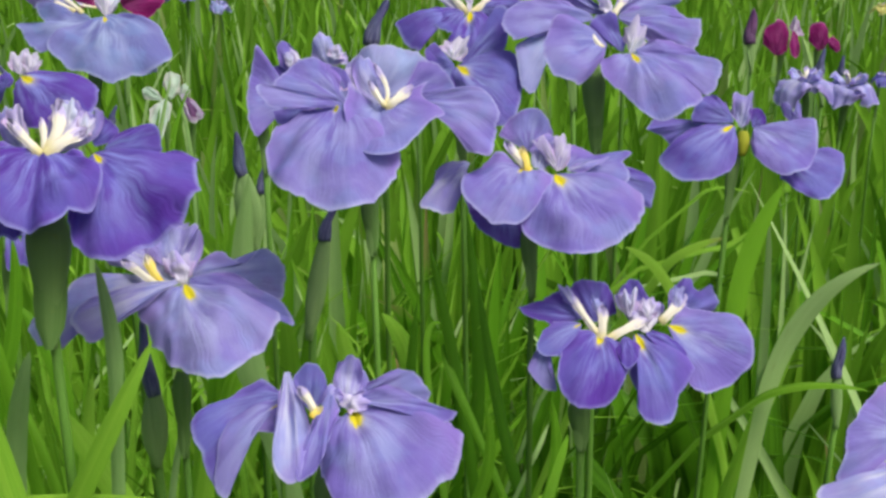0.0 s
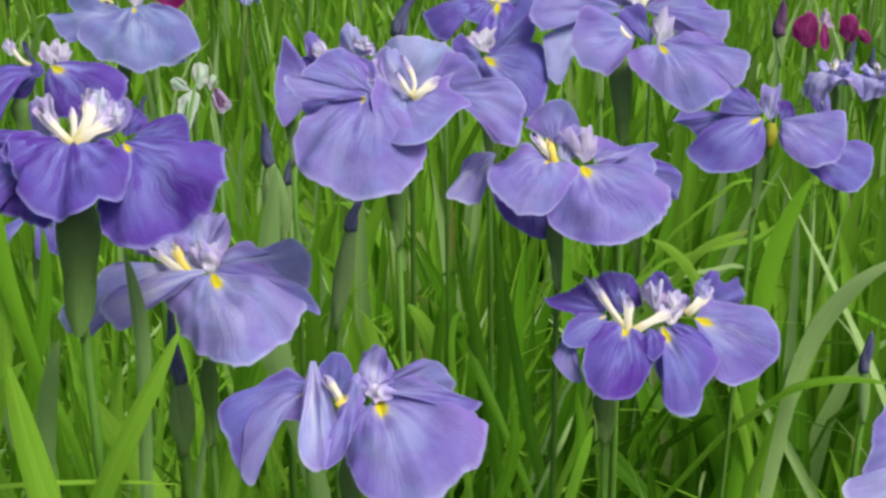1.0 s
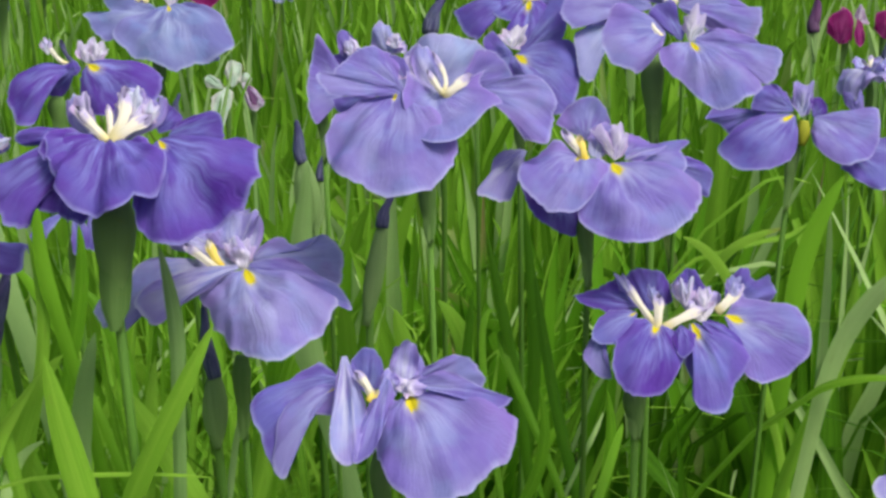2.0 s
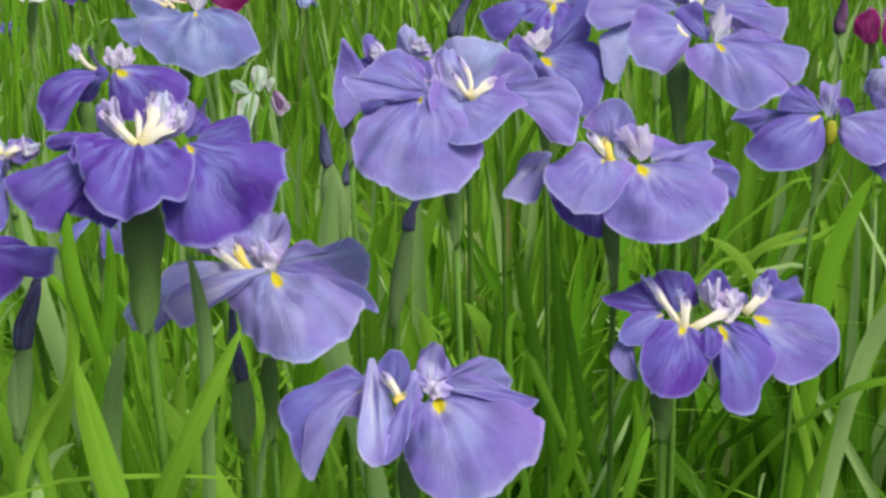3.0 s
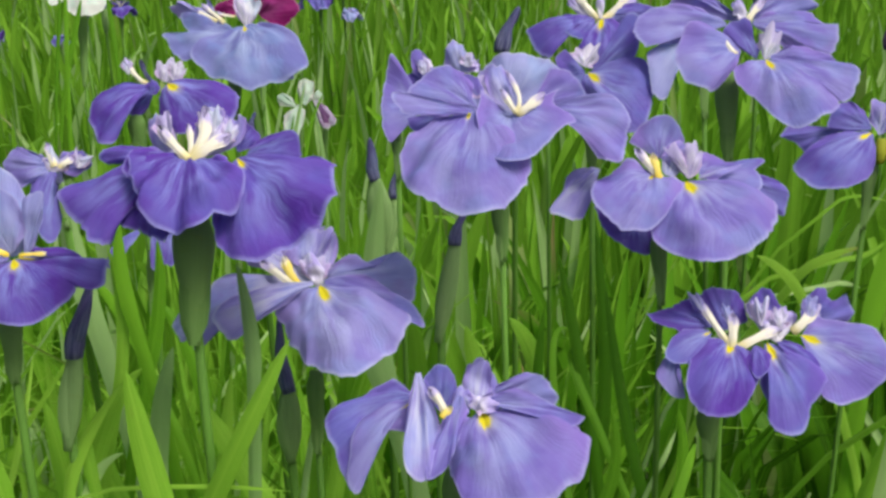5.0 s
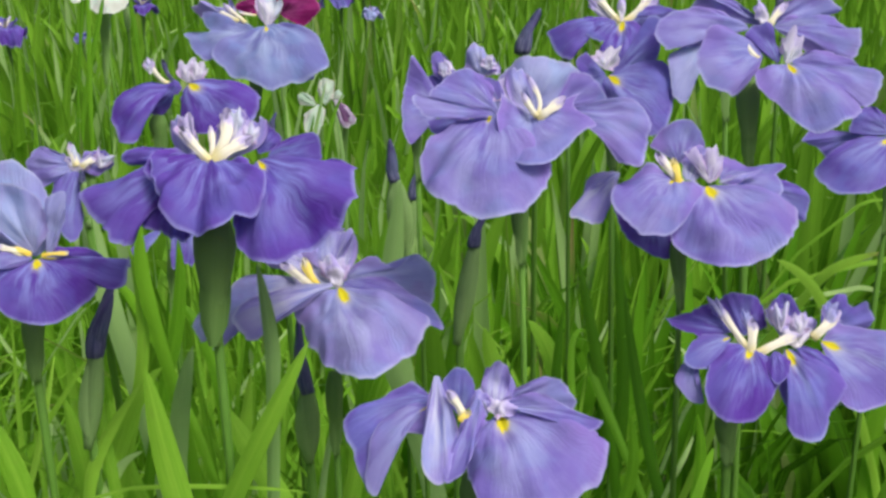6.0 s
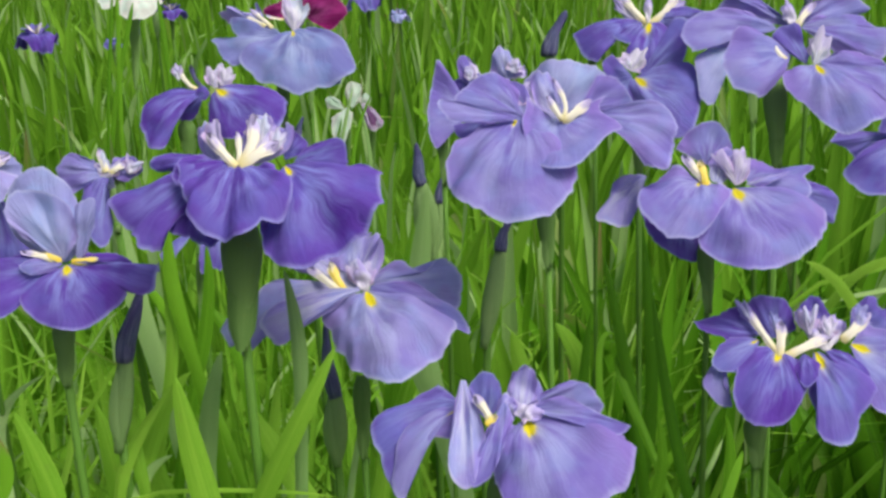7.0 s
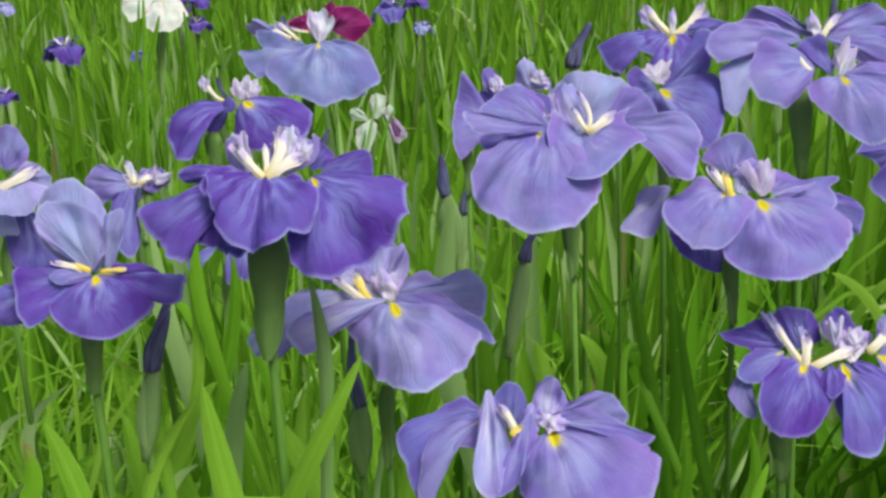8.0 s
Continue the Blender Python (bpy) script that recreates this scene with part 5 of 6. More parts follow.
fan(iris_k, "fall", (-0.2, -0.3, -0.2), [(-1.8, 0.2, 1.6), (-2.6, -0.2, 0.7), (-1.9, -0.7, -1), (-0.6, -1.1, -2.5), (0.1, -0.5, -1)], "mid", arch=0.1, ruffle=0.4)
fan(iris_k, "style_arm", (-0.2, -0.1, 0.1), [(-1.8, 0.6, 1.2), (-0.8, 0.9, 1.9), (-0.1, 0.9, 1.6), (1.2, 1.1, 2), (1, 0.6, 0.5), (0.5, 0.3, -0.1)], "crest", arch=0.1, ruffle=0.9, teeth=0.34)

iris_k2 = iris_plant((0.114, 1.093, 1.019), "Violet iris with small upright petals", "flowers of the second row")
fan(iris_k2, "fall", (-0.8, 0.1, 0.1), [(-3, 0.2, 0.6), (-4.6, -0.4, -0.1), (-6.8, -1.1, -0.6), (-6, -2.4, -2.3), (-4.6, -3, -2.9), (-3.6, -2.2, -1.6), (-2.2, -1.3, -0.7)], "violet", arch=0.14, ruffle=0.45, lift=0.08)
fan(iris_k2, "fall", (-0.6, -0.4, 0.1), [(-2.5, -0.4, 0.7), (-3.5, -1.6, -0.7), (-1.7, -2.4, -1.6), (-0.6, -1.7, -1)], "mid", arch=0.14, ruffle=0.5)
fan(iris_k2, "fall", (0.1, -0.2, 0.1), [(-0.9, -1.3, -1), (-2.4, -3.3, -2.8), (-1, -4.2, -3.8), (0.7, -3.8, -3.1), (1.9, -1.6, -0.9), (1.3, -0.5, 0.1)], "violet", sig=1.4, arch=0.14, ruffle=0.4)
fan(iris_k2, "fall", (0.7, 0.2, 0.3), [(2.3, 0.4, 1.4), (3.9, 0.4, 1.3), (6, 0.3, 0.4), (4.5, 0, -0.3), (2.9, -0.3, -0.6), (1.7, -0.4, -0.7)], "mid", arch=0.12, ruffle=0.4)
style_arm(iris_k2, (-0.2, -0.3, 0.1), (-1.3, 0.1, 1.2), (-2.4, 0.9, 2.5), 1.1, (-0.14, -0.78, 0.6), "cream_style")
style_arm(iris_k2, (0.3, -0.3, 0.1), (1.6, 0.3, 1.1), (2.7, 1.2, 2.4), 1.1, (0.27, -0.76, 0.59), "cream_style")
style_arm(iris_k2, (0, -0.4, 0.1), (0, 0, 1.2), (0, 0.8, 2.2), 0.7, (0.07, -0.79, 0.61), "lilac_style")
style_arm(iris_k2, (-0.5, 0, 0.1), (-1.8, 0.5, 1.1), (-2.9, 1, 2.1), 1.2, (0.07, -0.8, 0.6), "lilac_style")
style_arm(iris_k2, (0.6, 0.1, 0), (2.2, 0.7, 1), (3.2, 1.4, 1.9), 1.2, (0.07, -0.8, 0.6), "lilac_style")

iris_l = iris_plant((-0.294, 0.696, 0.921), "Blue-violet iris with a tall pale upright petal", "flowers of the near row")
fan(iris_l, "fall", (0.3, -0.3, -0.1), [(-0.6, -1.2, -0.7), (-2, -3, -1.5), (-0.5, -4.1, -2.5), (1.5, -4.6, -3.1), (3.2, -4.3, -3), (4.5, -2.8, -2.3), (4.7, -1.2, -1.5), (1.8, -0.4, -0.3)], "violet", sig=1.1, arch=0.2, ruffle=0.3)
fan(iris_l, "fall", (0.5, 0, -0.1), [(1.6, 0.5, 0.8), (3.4, 0.5, 0.5), (5.1, 0.2, -0.3), (6.6, 0.2, -0.2), (6.5, -0.7, -1.5), (5.5, -1.4, -1.7), (3.4, -1.1, -1.2)], "violet", sig=0.9, arch=0.08, ruffle=0.4)
fan(iris_l, "fall", (-0.3, -0.1, -0.2), [(-2.1, -0.1, 0.6), (-3.9, -0.8, 0.6), (-5.1, -1.3, 0.6), (-4.2, -3.3, -2), (-2.9, -3.7, -2.6), (-1.8, -2.8, -1.7), (-1.5, -1.5, -0.4)], "violet", arch=0.14, ruffle=0.5)
fan(iris_l, "fall", (-3.5, -1.1, -1), [(-5.1, -1.2, -0.4), (-6.6, -1.5, -0.6), (-7.4, -2, -1.7), (-6.2, -2.3, -3.1), (-4.6, -2, -3.1)], "mid", arch=0.1, ruffle=0.4)
fan(iris_l, "fall", (0.2, -0.6, 0.1), [(-1.4, -0.7, 0.7), (-2.5, -1.4, 0.2), (-1.7, -1.7, -0.3), (-0.4, -1.2, -0.3)], "lavender", arch=0.12, ruffle=0.4)
fan(iris_l, "standard", (0.1, 0.4, -0.1), [(-2.6, 0.8, 0.5), (-4.1, 1, 1.8), (-4.5, 1.6, 3.7), (-4, 2.2, 5.3), (-2.4, 2.7, 5.9), (-0.8, 2.7, 5.4), (0.4, 2.4, 3.9), (0.8, 1.9, 2), (0.6, 1.3, 0.4)], "pale", arch=0.08, ruffle=0.35)
fan(iris_l, "standard", (1, 0.1, 0.1), [(0.8, 0.6, 2.4), (1, 1.1, 3.8), (2.2, 1.4, 4.1), (2.2, 0.9, 2.6), (1.6, 0.2, 0.6)], "pale", arch=0.06, ruffle=0.4)
fan(iris_l, "standard", (0.2, -0.2, 0.3), [(-2.5, -0.7, 2), (-3.5, -0.3, 3.7), (-2.8, 0.3, 5), (-0.5, 0.5, 4.7), (0.9, 0.4, 3.7), (1.3, -0.1, 1.8)], "pale", arch=0.1, ruffle=0.35)
style_arm(iris_l, (-0.3, -0.6, 0.4), (-1.1, -0.8, 0.8), (-2.4, -0.6, 1), 0.7, (0.12, -0.56, 0.82), "cream_style")
style_arm(iris_l, (0.1, -0.5, 0.3), (-0.4, -0.7, 0.7), (-1.2, -0.5, 0.8), 0.7, (0.12, -0.56, 0.82), "yellow_style")
style_arm(iris_l, (0.8, -0.4, 0.3), (1.7, -0.4, 0.4), (2.6, 0, 0.3), 0.5, (0.12, -0.56, 0.82), "yellow_style")

iris_m = iris_plant((-0.396, 0.777, 0.959), "Pale lavender iris with a cream style arm", "flowers of the near row")
fan(iris_m, "standard", (-0.5, 1.3, 1.1), [(-2.5, 1.7, 3.1), (-1, 2.3, 4.2), (0.3, 2.5, 4.1), (1.1, 2.2, 2.8), (1, 1.7, 1.4)], "lavender", arch=0.06, ruffle=0.4)
fan(iris_m, "standard", (0, 0.8, 0.6), [(1.2, 1.5, 1.9), (2.2, 1.5, 1.4), (3.2, 1.3, 0.3), (2.5, 0.9, -0.4), (1, 0.7, -0.3)], "pale", arch=0.06, ruffle=0.4)
fan(iris_m, "fall", (0.2, -0.1, 0.7), [(3.3, 0.1, 0.3), (3.3, -0.7, -0.4), (2.3, -1.8, -1.5), (0.6, -2.5, -1.3), (-1, -2.6, -0.9), (-2, -1.2, 0.5)], "pale", arch=0.16, ruffle=0.4)
fan(iris_m, "fall", (0.1, -0.7, -1), [(-1.5, -1.2, -1.7), (-1.1, -1.6, -3), (1.1, -1.3, -3.3), (1, -0.9, -2)], "pale", arch=0.1, ruffle=0.4)
fan(iris_m, "fall", (1.1, 0.5, -1.5), [(-0.5, -0.2, -2.9), (-0.2, -0.8, -5), (0.9, -1.1, -6.3), (3.7, -0.6, -6.1), (2.8, 0.3, -3)], "mid", arch=0.06, ruffle=0.35)
style_arm(iris_m, (-0.5, -1, 0), (0.9, -0.7, 0.8), (2.5, 0.3, 1.5), 1.3, (0.24, -0.71, 0.66), "cream_style")

iris_m2 = iris_plant((-0.34, 0.886, 0.936), "Lavender iris with white style arms behind nearer blooms", "flowers of the second row")
fan(iris_m2, "fall", (-0.2, -0.1, -0.2), [(-1, -0.4, 0.9), (-2.7, -0.5, 1.5), (-3.9, -1, 0.5), (-3.8, -1.5, -0.9), (-2.9, -1.6, -1.7), (-1.6, -1.2, -1.2)], "lavender", arch=0.12, ruffle=0.6)
fan(iris_m2, "fall", (-0.1, -0.4, -0.5), [(-1.7, -1.1, -0.9), (-1.7, -2.3, -2.2), (-0.4, -4, -4.8), (1, -4.2, -5.3), (1.1, -2.6, -3.2), (0.6, -1, -1.2)], "mid", arch=0.12, ruffle=0.4)
fan(iris_m2, "standard", (-0.1, 0.1, -0.4), [(0.3, 0.6, 0.8), (2, 0.9, 0.8), (2.8, 0.7, -0.2), (1.3, 0.1, -1.2)], "lavender", arch=0.08, ruffle=0.6)
fan(iris_m2, "style_arm", (-0.1, -0.5, -0.6), [(-1.3, -0.3, 0), (-0.8, 0, 0.9), (-0.3, 0.3, 1.5), (0.3, 0.1, 0.5), (1.1, 0.3, 0.7), (1, -0.1, -0.5)], "crest", arch=0.06, ruffle=0.9, teeth=0.34)
fan(iris_m2, "style_arm", (1.8, 0, -0.4), [(1.1, 0.3, 0.3), (1.6, 0.7, 1.4), (2.1, 0.5, 0.6), (3, 0.7, 0.5), (2.4, 0.3, -0.4)], "crest", arch=0.06, ruffle=0.9, teeth=0.34)
style_arm(iris_m2, (0, -0.5, -0.1), (-0.3, -0.2, 0.6), (-0.8, 0.5, 1.4), 1.0, (0.15, -0.86, 0.49), "cream_style")
style_arm(iris_m2, (0.3, -0.4, -0.2), (0.9, -0.2, 0.2), (1.4, 0.4, 0.4), 0.8, (0.35, -0.74, 0.57), "cream_style")

iris_n = iris_plant((0.343, 0.56, 0.863), "Lavender iris at the foot of the near row", "flowers of the near row")
fan(iris_n, "fall", (-0.9, 0, -0.1), [(-1.7, 1.3, 2.4), (-3, 0.7, 1.8), (-4.1, -0.3, 0.8), (-5, -1.6, -0.4), (-5.4, -2.6, -1.5), (-3.8, -2.5, -1.3)], "lavender", arch=0.14, ruffle=0.3)
fan(iris_n, "fall", (0.1, -1.1, -1.4), [(-2.7, -1.4, -1), (-5, -2.4, -1.5), (-6.6, -3, -1.7), (-6.6, -4, -2.5), (-4.8, -4.6, -3.2), (-2.3, -3.6, -2.6)], "lilac", arch=0.12, ruffle=0.3)
fan(iris_n, "fall", (-0.1, -0.6, -1.2), [(-2.2, -2.3, -1.8), (-2.4, -4.6, -3), (0, -5.5, -3.7), (2.9, -4.5, -2.5), (3.8, -1.9, -1)], "lavender", sig=1, arch=0.2, ruffle=0.3)
fan(iris_n, "standard", (0.5, 0, -1.1), [(-0.8, 1.1, 0.1), (0.2, 1.6, 1.6), (2.1, 1.5, 1.5), (3.3, 0.6, -1.1)], "lavender", arch=0.06, ruffle=0.35)
style_arm(iris_n, (-0.2, -0.4, 0.2), (0.3, -0.1, 0.9), (0.7, 0.8, 1.7), 0.9, (-0.01, -0.8, 0.6), "cream_style")

iris_q = iris_plant((-0.471, 2.056, 0.929), "Deep magenta-purple iris behind a pale bloom", "flowers of the second row")
fan(iris_q, "fall", (1.6, -0.5, -2.3), [(0.6, -1.4, 0.3), (3.2, -0.3, 2.2), (6.2, 0, 1.6), (8.2, -0.3, 0), (9.1, -0.6, -1.5), (6.4, -1.9, -4.1), (3.7, -2.1, -3.3)], "magenta", arch=0.16, ruffle=0.4)
fan(iris_q, "fall", (-1, -0.8, -1.9), [(-5, -2.6, -2.2), (-6, -2.2, -0.4), (-3.7, -1.5, 0.7), (-1.5, -0.8, 1.5), (-0.5, -1.3, -0.5)], "magenta", arch=0.14, ruffle=0.4)
fan(iris_q, "standard", (0.8, -0.2, -0.8), [(-0.4, 0.1, 0.7), (0.3, 0.8, 2.3), (1.8, 1.1, 2.5), (2.8, 0.8, 1)], "magenta", arch=0.1, ruffle=0.7)
style_arm(iris_q, (-1.9, -4.1, -1.8), (-3.2, -4.3, -1.6), (-4.8, -4.4, -1.1), 0.8, (0.13, -0.65, 0.75), "cream_style")

iris_w = iris_plant((-0.848, 2.22, 0.967), "White iris with broad drooping petals far off", "flowers of the second row")
fan(iris_w, "fall", (-0.9, -0.6, -1.2), [(-5.3, -0.4, 1.3), (-6.6, -2.8, -1.9), (-4.5, -4.9, -4.9), (-2.3, -3.9, -4.1), (-1.4, -1.9, -2)], "white", arch=0.16, ruffle=0.5)
fan(iris_w, "fall", (0.9, -0.8, -1.3), [(-1.4, -2.4, -1.9), (-1.3, -5.3, -5.5), (2, -6.1, -7), (5.3, -4.9, -6.4), (6.4, -2.4, -3.9), (4.2, -0.3, -1)], "white", arch=0.2, ruffle=0.5, sig=0.5)
fan(iris_w, "standard", (0, -0.6, -1.9), [(-4.3, 0.4, 0.1), (-2.2, 1.6, 2.8), (2.1, 2.3, 2.6), (4.5, 1.5, -1)], "white", arch=0.08, ruffle=0.5)
style_arm(iris_w, (0.8, -1.9, 0.4), (1.3, -1.4, 1.6), (1.7, 0.2, 3), 1.8, (0.15, -0.8, 0.58), "cream_style")
stem(iris_a, (0.011, 0.614, 0.812), (0.01, 0.598, 0.765), 1.7)
stem(iris_b, (-0.094, 0.719, 0.829), (-0.095, 0.699, 0.774), 1.6)
stem(iris_c, (0.036, 0.743, 0.948), (0.035, 0.729, 0.907), 1.5)
stem(iris_c2, (-0.053, 0.885, 0.977), (-0.053, 0.868, 0.927), 1.2)
stem(iris_d, (0.145, 0.767, 0.916), (0.144, 0.75, 0.867), 1.4)
stem(iris_e, (0.176, 0.705, 0.811), (0.174, 0.694, 0.778), 1.8)
stem(iris_f, (-0.152, 0.665, 0.962), (-0.154, 0.638, 0.883), 3.4)
stem(iris_o, (-0.282, 0.929, 0.846), (-0.282, 0.907, 0.785), 1.0)
stem(iris_g, (-0.276, 1.231, 0.95), (-0.278, 1.213, 0.898), 1.9)
stem(iris_h, (-0.324, 1.044, 0.942), (-0.323, 1.032, 0.906), 2.3)
stem(iris_i, (0.202, 0.872, 1.007), (0.2, 0.85, 0.944), 2.0)
stem(iris_i2, (0.197, 0.994, 1.009), (0.198, 0.974, 0.95), 1.4)
ovary(iris_j, (-0.2, -0.4, -0.2), (-0.4, -1, -2.1), 1.1)
stem(iris_j, (0.325, 0.907, 0.932), (0.313, 0.889, 0.878), 1.2)
stem(iris_k, (0.103, 0.979, 0.955), (0.103, 0.963, 0.909), 1.7)
stem(iris_k2, (0.064, 1.093, 0.985), (0.065, 1.072, 0.925), 1.4)
stem(iris_l, (-0.297, 0.693, 0.881), (-0.297, 0.678, 0.836), 2.1)
stem(iris_m, (-0.4, 0.78, 0.919), (-0.4, 0.76, 0.861), 1.6)
stem(iris_m2, (-0.334, 0.895, 0.929), (-0.33, 0.877, 0.873), 1.6)
stem(iris_q, (-0.458, 2.08, 0.896), (-0.456, 2.027, 0.738), 2.3)
stem(iris_w, (-0.854, 2.235, 0.918), (-0.852, 2.182, 0.756), 2.7)
stem(iris_n, (0.35, 0.56, 0.832), (0.35, 0.546, 0.793), 1.4)
iris_bud((0.004, 0.816, 0.919), (-0.003, 0.807, 0.895), 1.1, (-0.016, 0.781, 0.824), 1.9, "indigo")
iris_bud((-0.094, 0.983, 0.933), (-0.088, 0.973, 0.9), 1.2, (-0.078, 0.952, 0.839), 3.1, "indigo")
iris_bud((-0.065, 0.98, 0.916), (-0.071, 0.968, 0.885), 1.0, (-0.077, 0.949, 0.832), 1.5, "indigo")
iris_bud((0.034, 1.163, 1.024), (0.02, 1.148, 0.985), 1.8, (0.032, 1.133, 0.94), 1.2, "indigo")
iris_bud((-0.255, 0.724, 0.892), (-0.264, 0.708, 0.847), 1.5, (-0.269, 0.684, 0.781), 2.2, "indigo")
iris_bud((-0.13, 0.752, 0.855), (-0.121, 0.736, 0.809), 1.2, (-0.119, 0.718, 0.756), 2.4, "indigo")
iris_bud((-0.216, 1.062, 0.941), (-0.219, 1.057, 0.925), 0.8, (-0.217, 1.048, 0.901), 1.3, "indigo")
iris_bud((0.521, 1.144, 0.661), (0.514, 1.131, 0.623), 1.2, (0.512, 1.111, 0.567), 1.5, "indigo")
iris_bud((0.763, 1.994, 0.832), (0.757, 1.981, 0.795), 1.6, (0.759, 1.96, 0.735), 1.4, "indigo")
iris_bud((0.832, 2.089, 0.803), (0.83, 2.078, 0.771), 1.4, (0.829, 2.058, 0.713), 1.2, "indigo")
iris_bud((0.697, 2.22, 0.871), (0.692, 2.2, 0.813), 2.4, (0.694, 2.18, 0.754), 1.5, "plum")
iris_bud((-0.959, 2.714, 0.902), (-0.993, 2.692, 0.852), 2.2, (-0.986, 2.671, 0.786), 2.2, "indigo")
iris_bud((-0.952, 2.489, 0.864), (-0.957, 2.476, 0.828), 1.8, (-0.954, 2.457, 0.768), 1.8, "indigo")
iris_bud((0.342, 1.575, 1.005), (0.339, 1.563, 0.971), 1.2, (0.341, 1.55, 0.929), 1.0, "indigo")
blade((-0.124, 0.661, 0.852), (-0.127, 0.672, 0.883), (-0.136, 0.685, 0.922), 1.3, (-0.23, -0.88, 0.42), "grey")
blade((-0.167, 0.589, 0.792), (-0.179, 0.601, 0.828), (-0.192, 0.617, 0.877), 2.0, (0.27, -0.82, 0.5), "bright")
blade((-0.147, 0.608, 0.781), (-0.118, 0.62, 0.839), (-0.095, 0.648, 0.884), 1.7, (-0.24, -0.83, 0.51), "bright")
blade((-0.12, 0.662, 0.747), (-0.147, 0.674, 0.787), (-0.17, 0.684, 0.822), 1.9, (0.26, -0.7, 0.67), "bright")
blade((-0.218, 0.721, 0.756), (-0.216, 0.735, 0.795), (-0.208, 0.749, 0.833), 1.7, (0.07, -0.85, 0.52), "grey")
blade((-0.27, 0.71, 0.734), (-0.257, 0.739, 0.784), (-0.238, 0.76, 0.81), 1.6, (0.36, -0.66, 0.66), "bright")
blade((-0.272, 0.786, 0.769), (-0.268, 0.806, 0.827), (-0.281, 0.826, 0.886), 1.2, (0.07, -0.85, 0.52), "bright")
blade((-0.264, 0.841, 0.773), (-0.256, 0.86, 0.825), (-0.258, 0.876, 0.874), 1.4, (0.07, -0.85, 0.52), "mid")
blade((-0.16, 0.676, 0.737), (-0.158, 0.692, 0.782), (-0.154, 0.711, 0.833), 1.3, (0.07, -0.85, 0.52), "bright")
blade((0.364, 0.911, 0.687), (0.395, 0.913, 0.783), (0.45, 0.899, 0.836), 2.0, (0.25, -0.52, 0.82), "waxy")
blade((0.375, 0.941, 0.682), (0.395, 0.951, 0.74), (0.401, 0.96, 0.796), 1.7, (-0.31, -0.75, 0.58), "bright")
blade((0.359, 0.899, 0.712), (0.394, 0.884, 0.731), (0.439, 0.864, 0.735), 1.4, (0, -0.22, 0.98), "bright")
blade((0.364, 1.015, 0.741), (0.381, 1.036, 0.802), (0.413, 1.056, 0.86), 2.3, (0.09, -0.85, 0.51), "mid")
blade((0.294, 0.977, 0.78), (0.275, 0.976, 0.808), (0.248, 0.972, 0.827), 1.7, (0.19, -0.55, 0.81), "bright")
blade((0.296, 1.013, 0.794), (0.317, 1.009, 0.812), (0.349, 1.002, 0.825), 1.3, (0, -0.44, 0.9), "bright")
blade((-0.316, 0.597, 0.793), (-0.309, 0.604, 0.81), (-0.316, 0.611, 0.835), 1.5, (0.15, -0.85, 0.5), "mid")
blade((-0.29, 0.627, 0.776), (-0.301, 0.634, 0.802), (-0.318, 0.642, 0.834), 1.8, (0.35, -0.74, 0.57), "bright")
blade((-0.257, 0.801, 0.833), (-0.266, 0.812, 0.871), (-0.268, 0.824, 0.908), 1.4, (0.15, -0.85, 0.5), "mid")
blade((-0.314, 0.853, 0.826), (-0.326, 0.865, 0.867), (-0.338, 0.882, 0.925), 2.2, (0.35, -0.81, 0.48), "grey")
# the dark blades among the stems have their shade in the colour
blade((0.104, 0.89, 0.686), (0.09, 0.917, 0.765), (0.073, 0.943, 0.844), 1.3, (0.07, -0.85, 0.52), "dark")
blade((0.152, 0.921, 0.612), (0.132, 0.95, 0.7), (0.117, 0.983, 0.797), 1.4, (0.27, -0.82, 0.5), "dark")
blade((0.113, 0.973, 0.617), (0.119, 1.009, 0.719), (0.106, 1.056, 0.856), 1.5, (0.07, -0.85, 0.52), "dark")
blade((-0.123, 0.987, 0.705), (-0.115, 1.008, 0.766), (-0.106, 1.038, 0.847), 2.5, (0.07, -0.85, 0.52), "mid")
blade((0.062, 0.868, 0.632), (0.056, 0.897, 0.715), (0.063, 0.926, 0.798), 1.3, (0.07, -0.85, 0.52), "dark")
blade((-0.076, 0.895, 0.737), (-0.086, 0.917, 0.802), (-0.079, 0.953, 0.904), 2.9, (0.17, -0.84, 0.51), "grey")
blade((-0.215, 0.626, 0.786), (-0.15, 0.622, 0.792), (-0.093, 0.616, 0.793), 0.5, (0.04, -0.22, 0.98), "bright")
blade((-0.121, 0.75, 0.697), (-0.116, 0.765, 0.737), (-0.107, 0.779, 0.778), 0.6, (0.07, -0.85, 0.52), "grey")
blade((-0.329, 0.8, 0.669), (-0.338, 0.811, 0.705), (-0.352, 0.826, 0.749), 2.0, (0.27, -0.82, 0.5), "bright")
blade((-0.276, 0.777, 0.684), (-0.292, 0.788, 0.718), (-0.302, 0.802, 0.761), 1.9, (0.26, -0.77, 0.58), "bright")
blade((-0.233, 0.879, 0.723), (-0.247, 0.894, 0.77), (-0.274, 0.905, 0.807), 1.7, (0.27, -0.82, 0.5), "mid")
blade((0.055, 0.925, 0.734), (0.048, 0.933, 0.758), (0.031, 0.939, 0.78), 2.0, (0.26, -0.7, 0.67), "bright")
blade((0.01, 0.915, 0.717), (0.001, 0.925, 0.745), (-0.007, 0.934, 0.774), 2.0, (-0.13, -0.72, 0.68), "bright")
blade((-0.115, 0.921, 0.668), (-0.099, 0.942, 0.726), (-0.073, 0.958, 0.764), 1.7, (0.27, -0.76, 0.59), "bright")
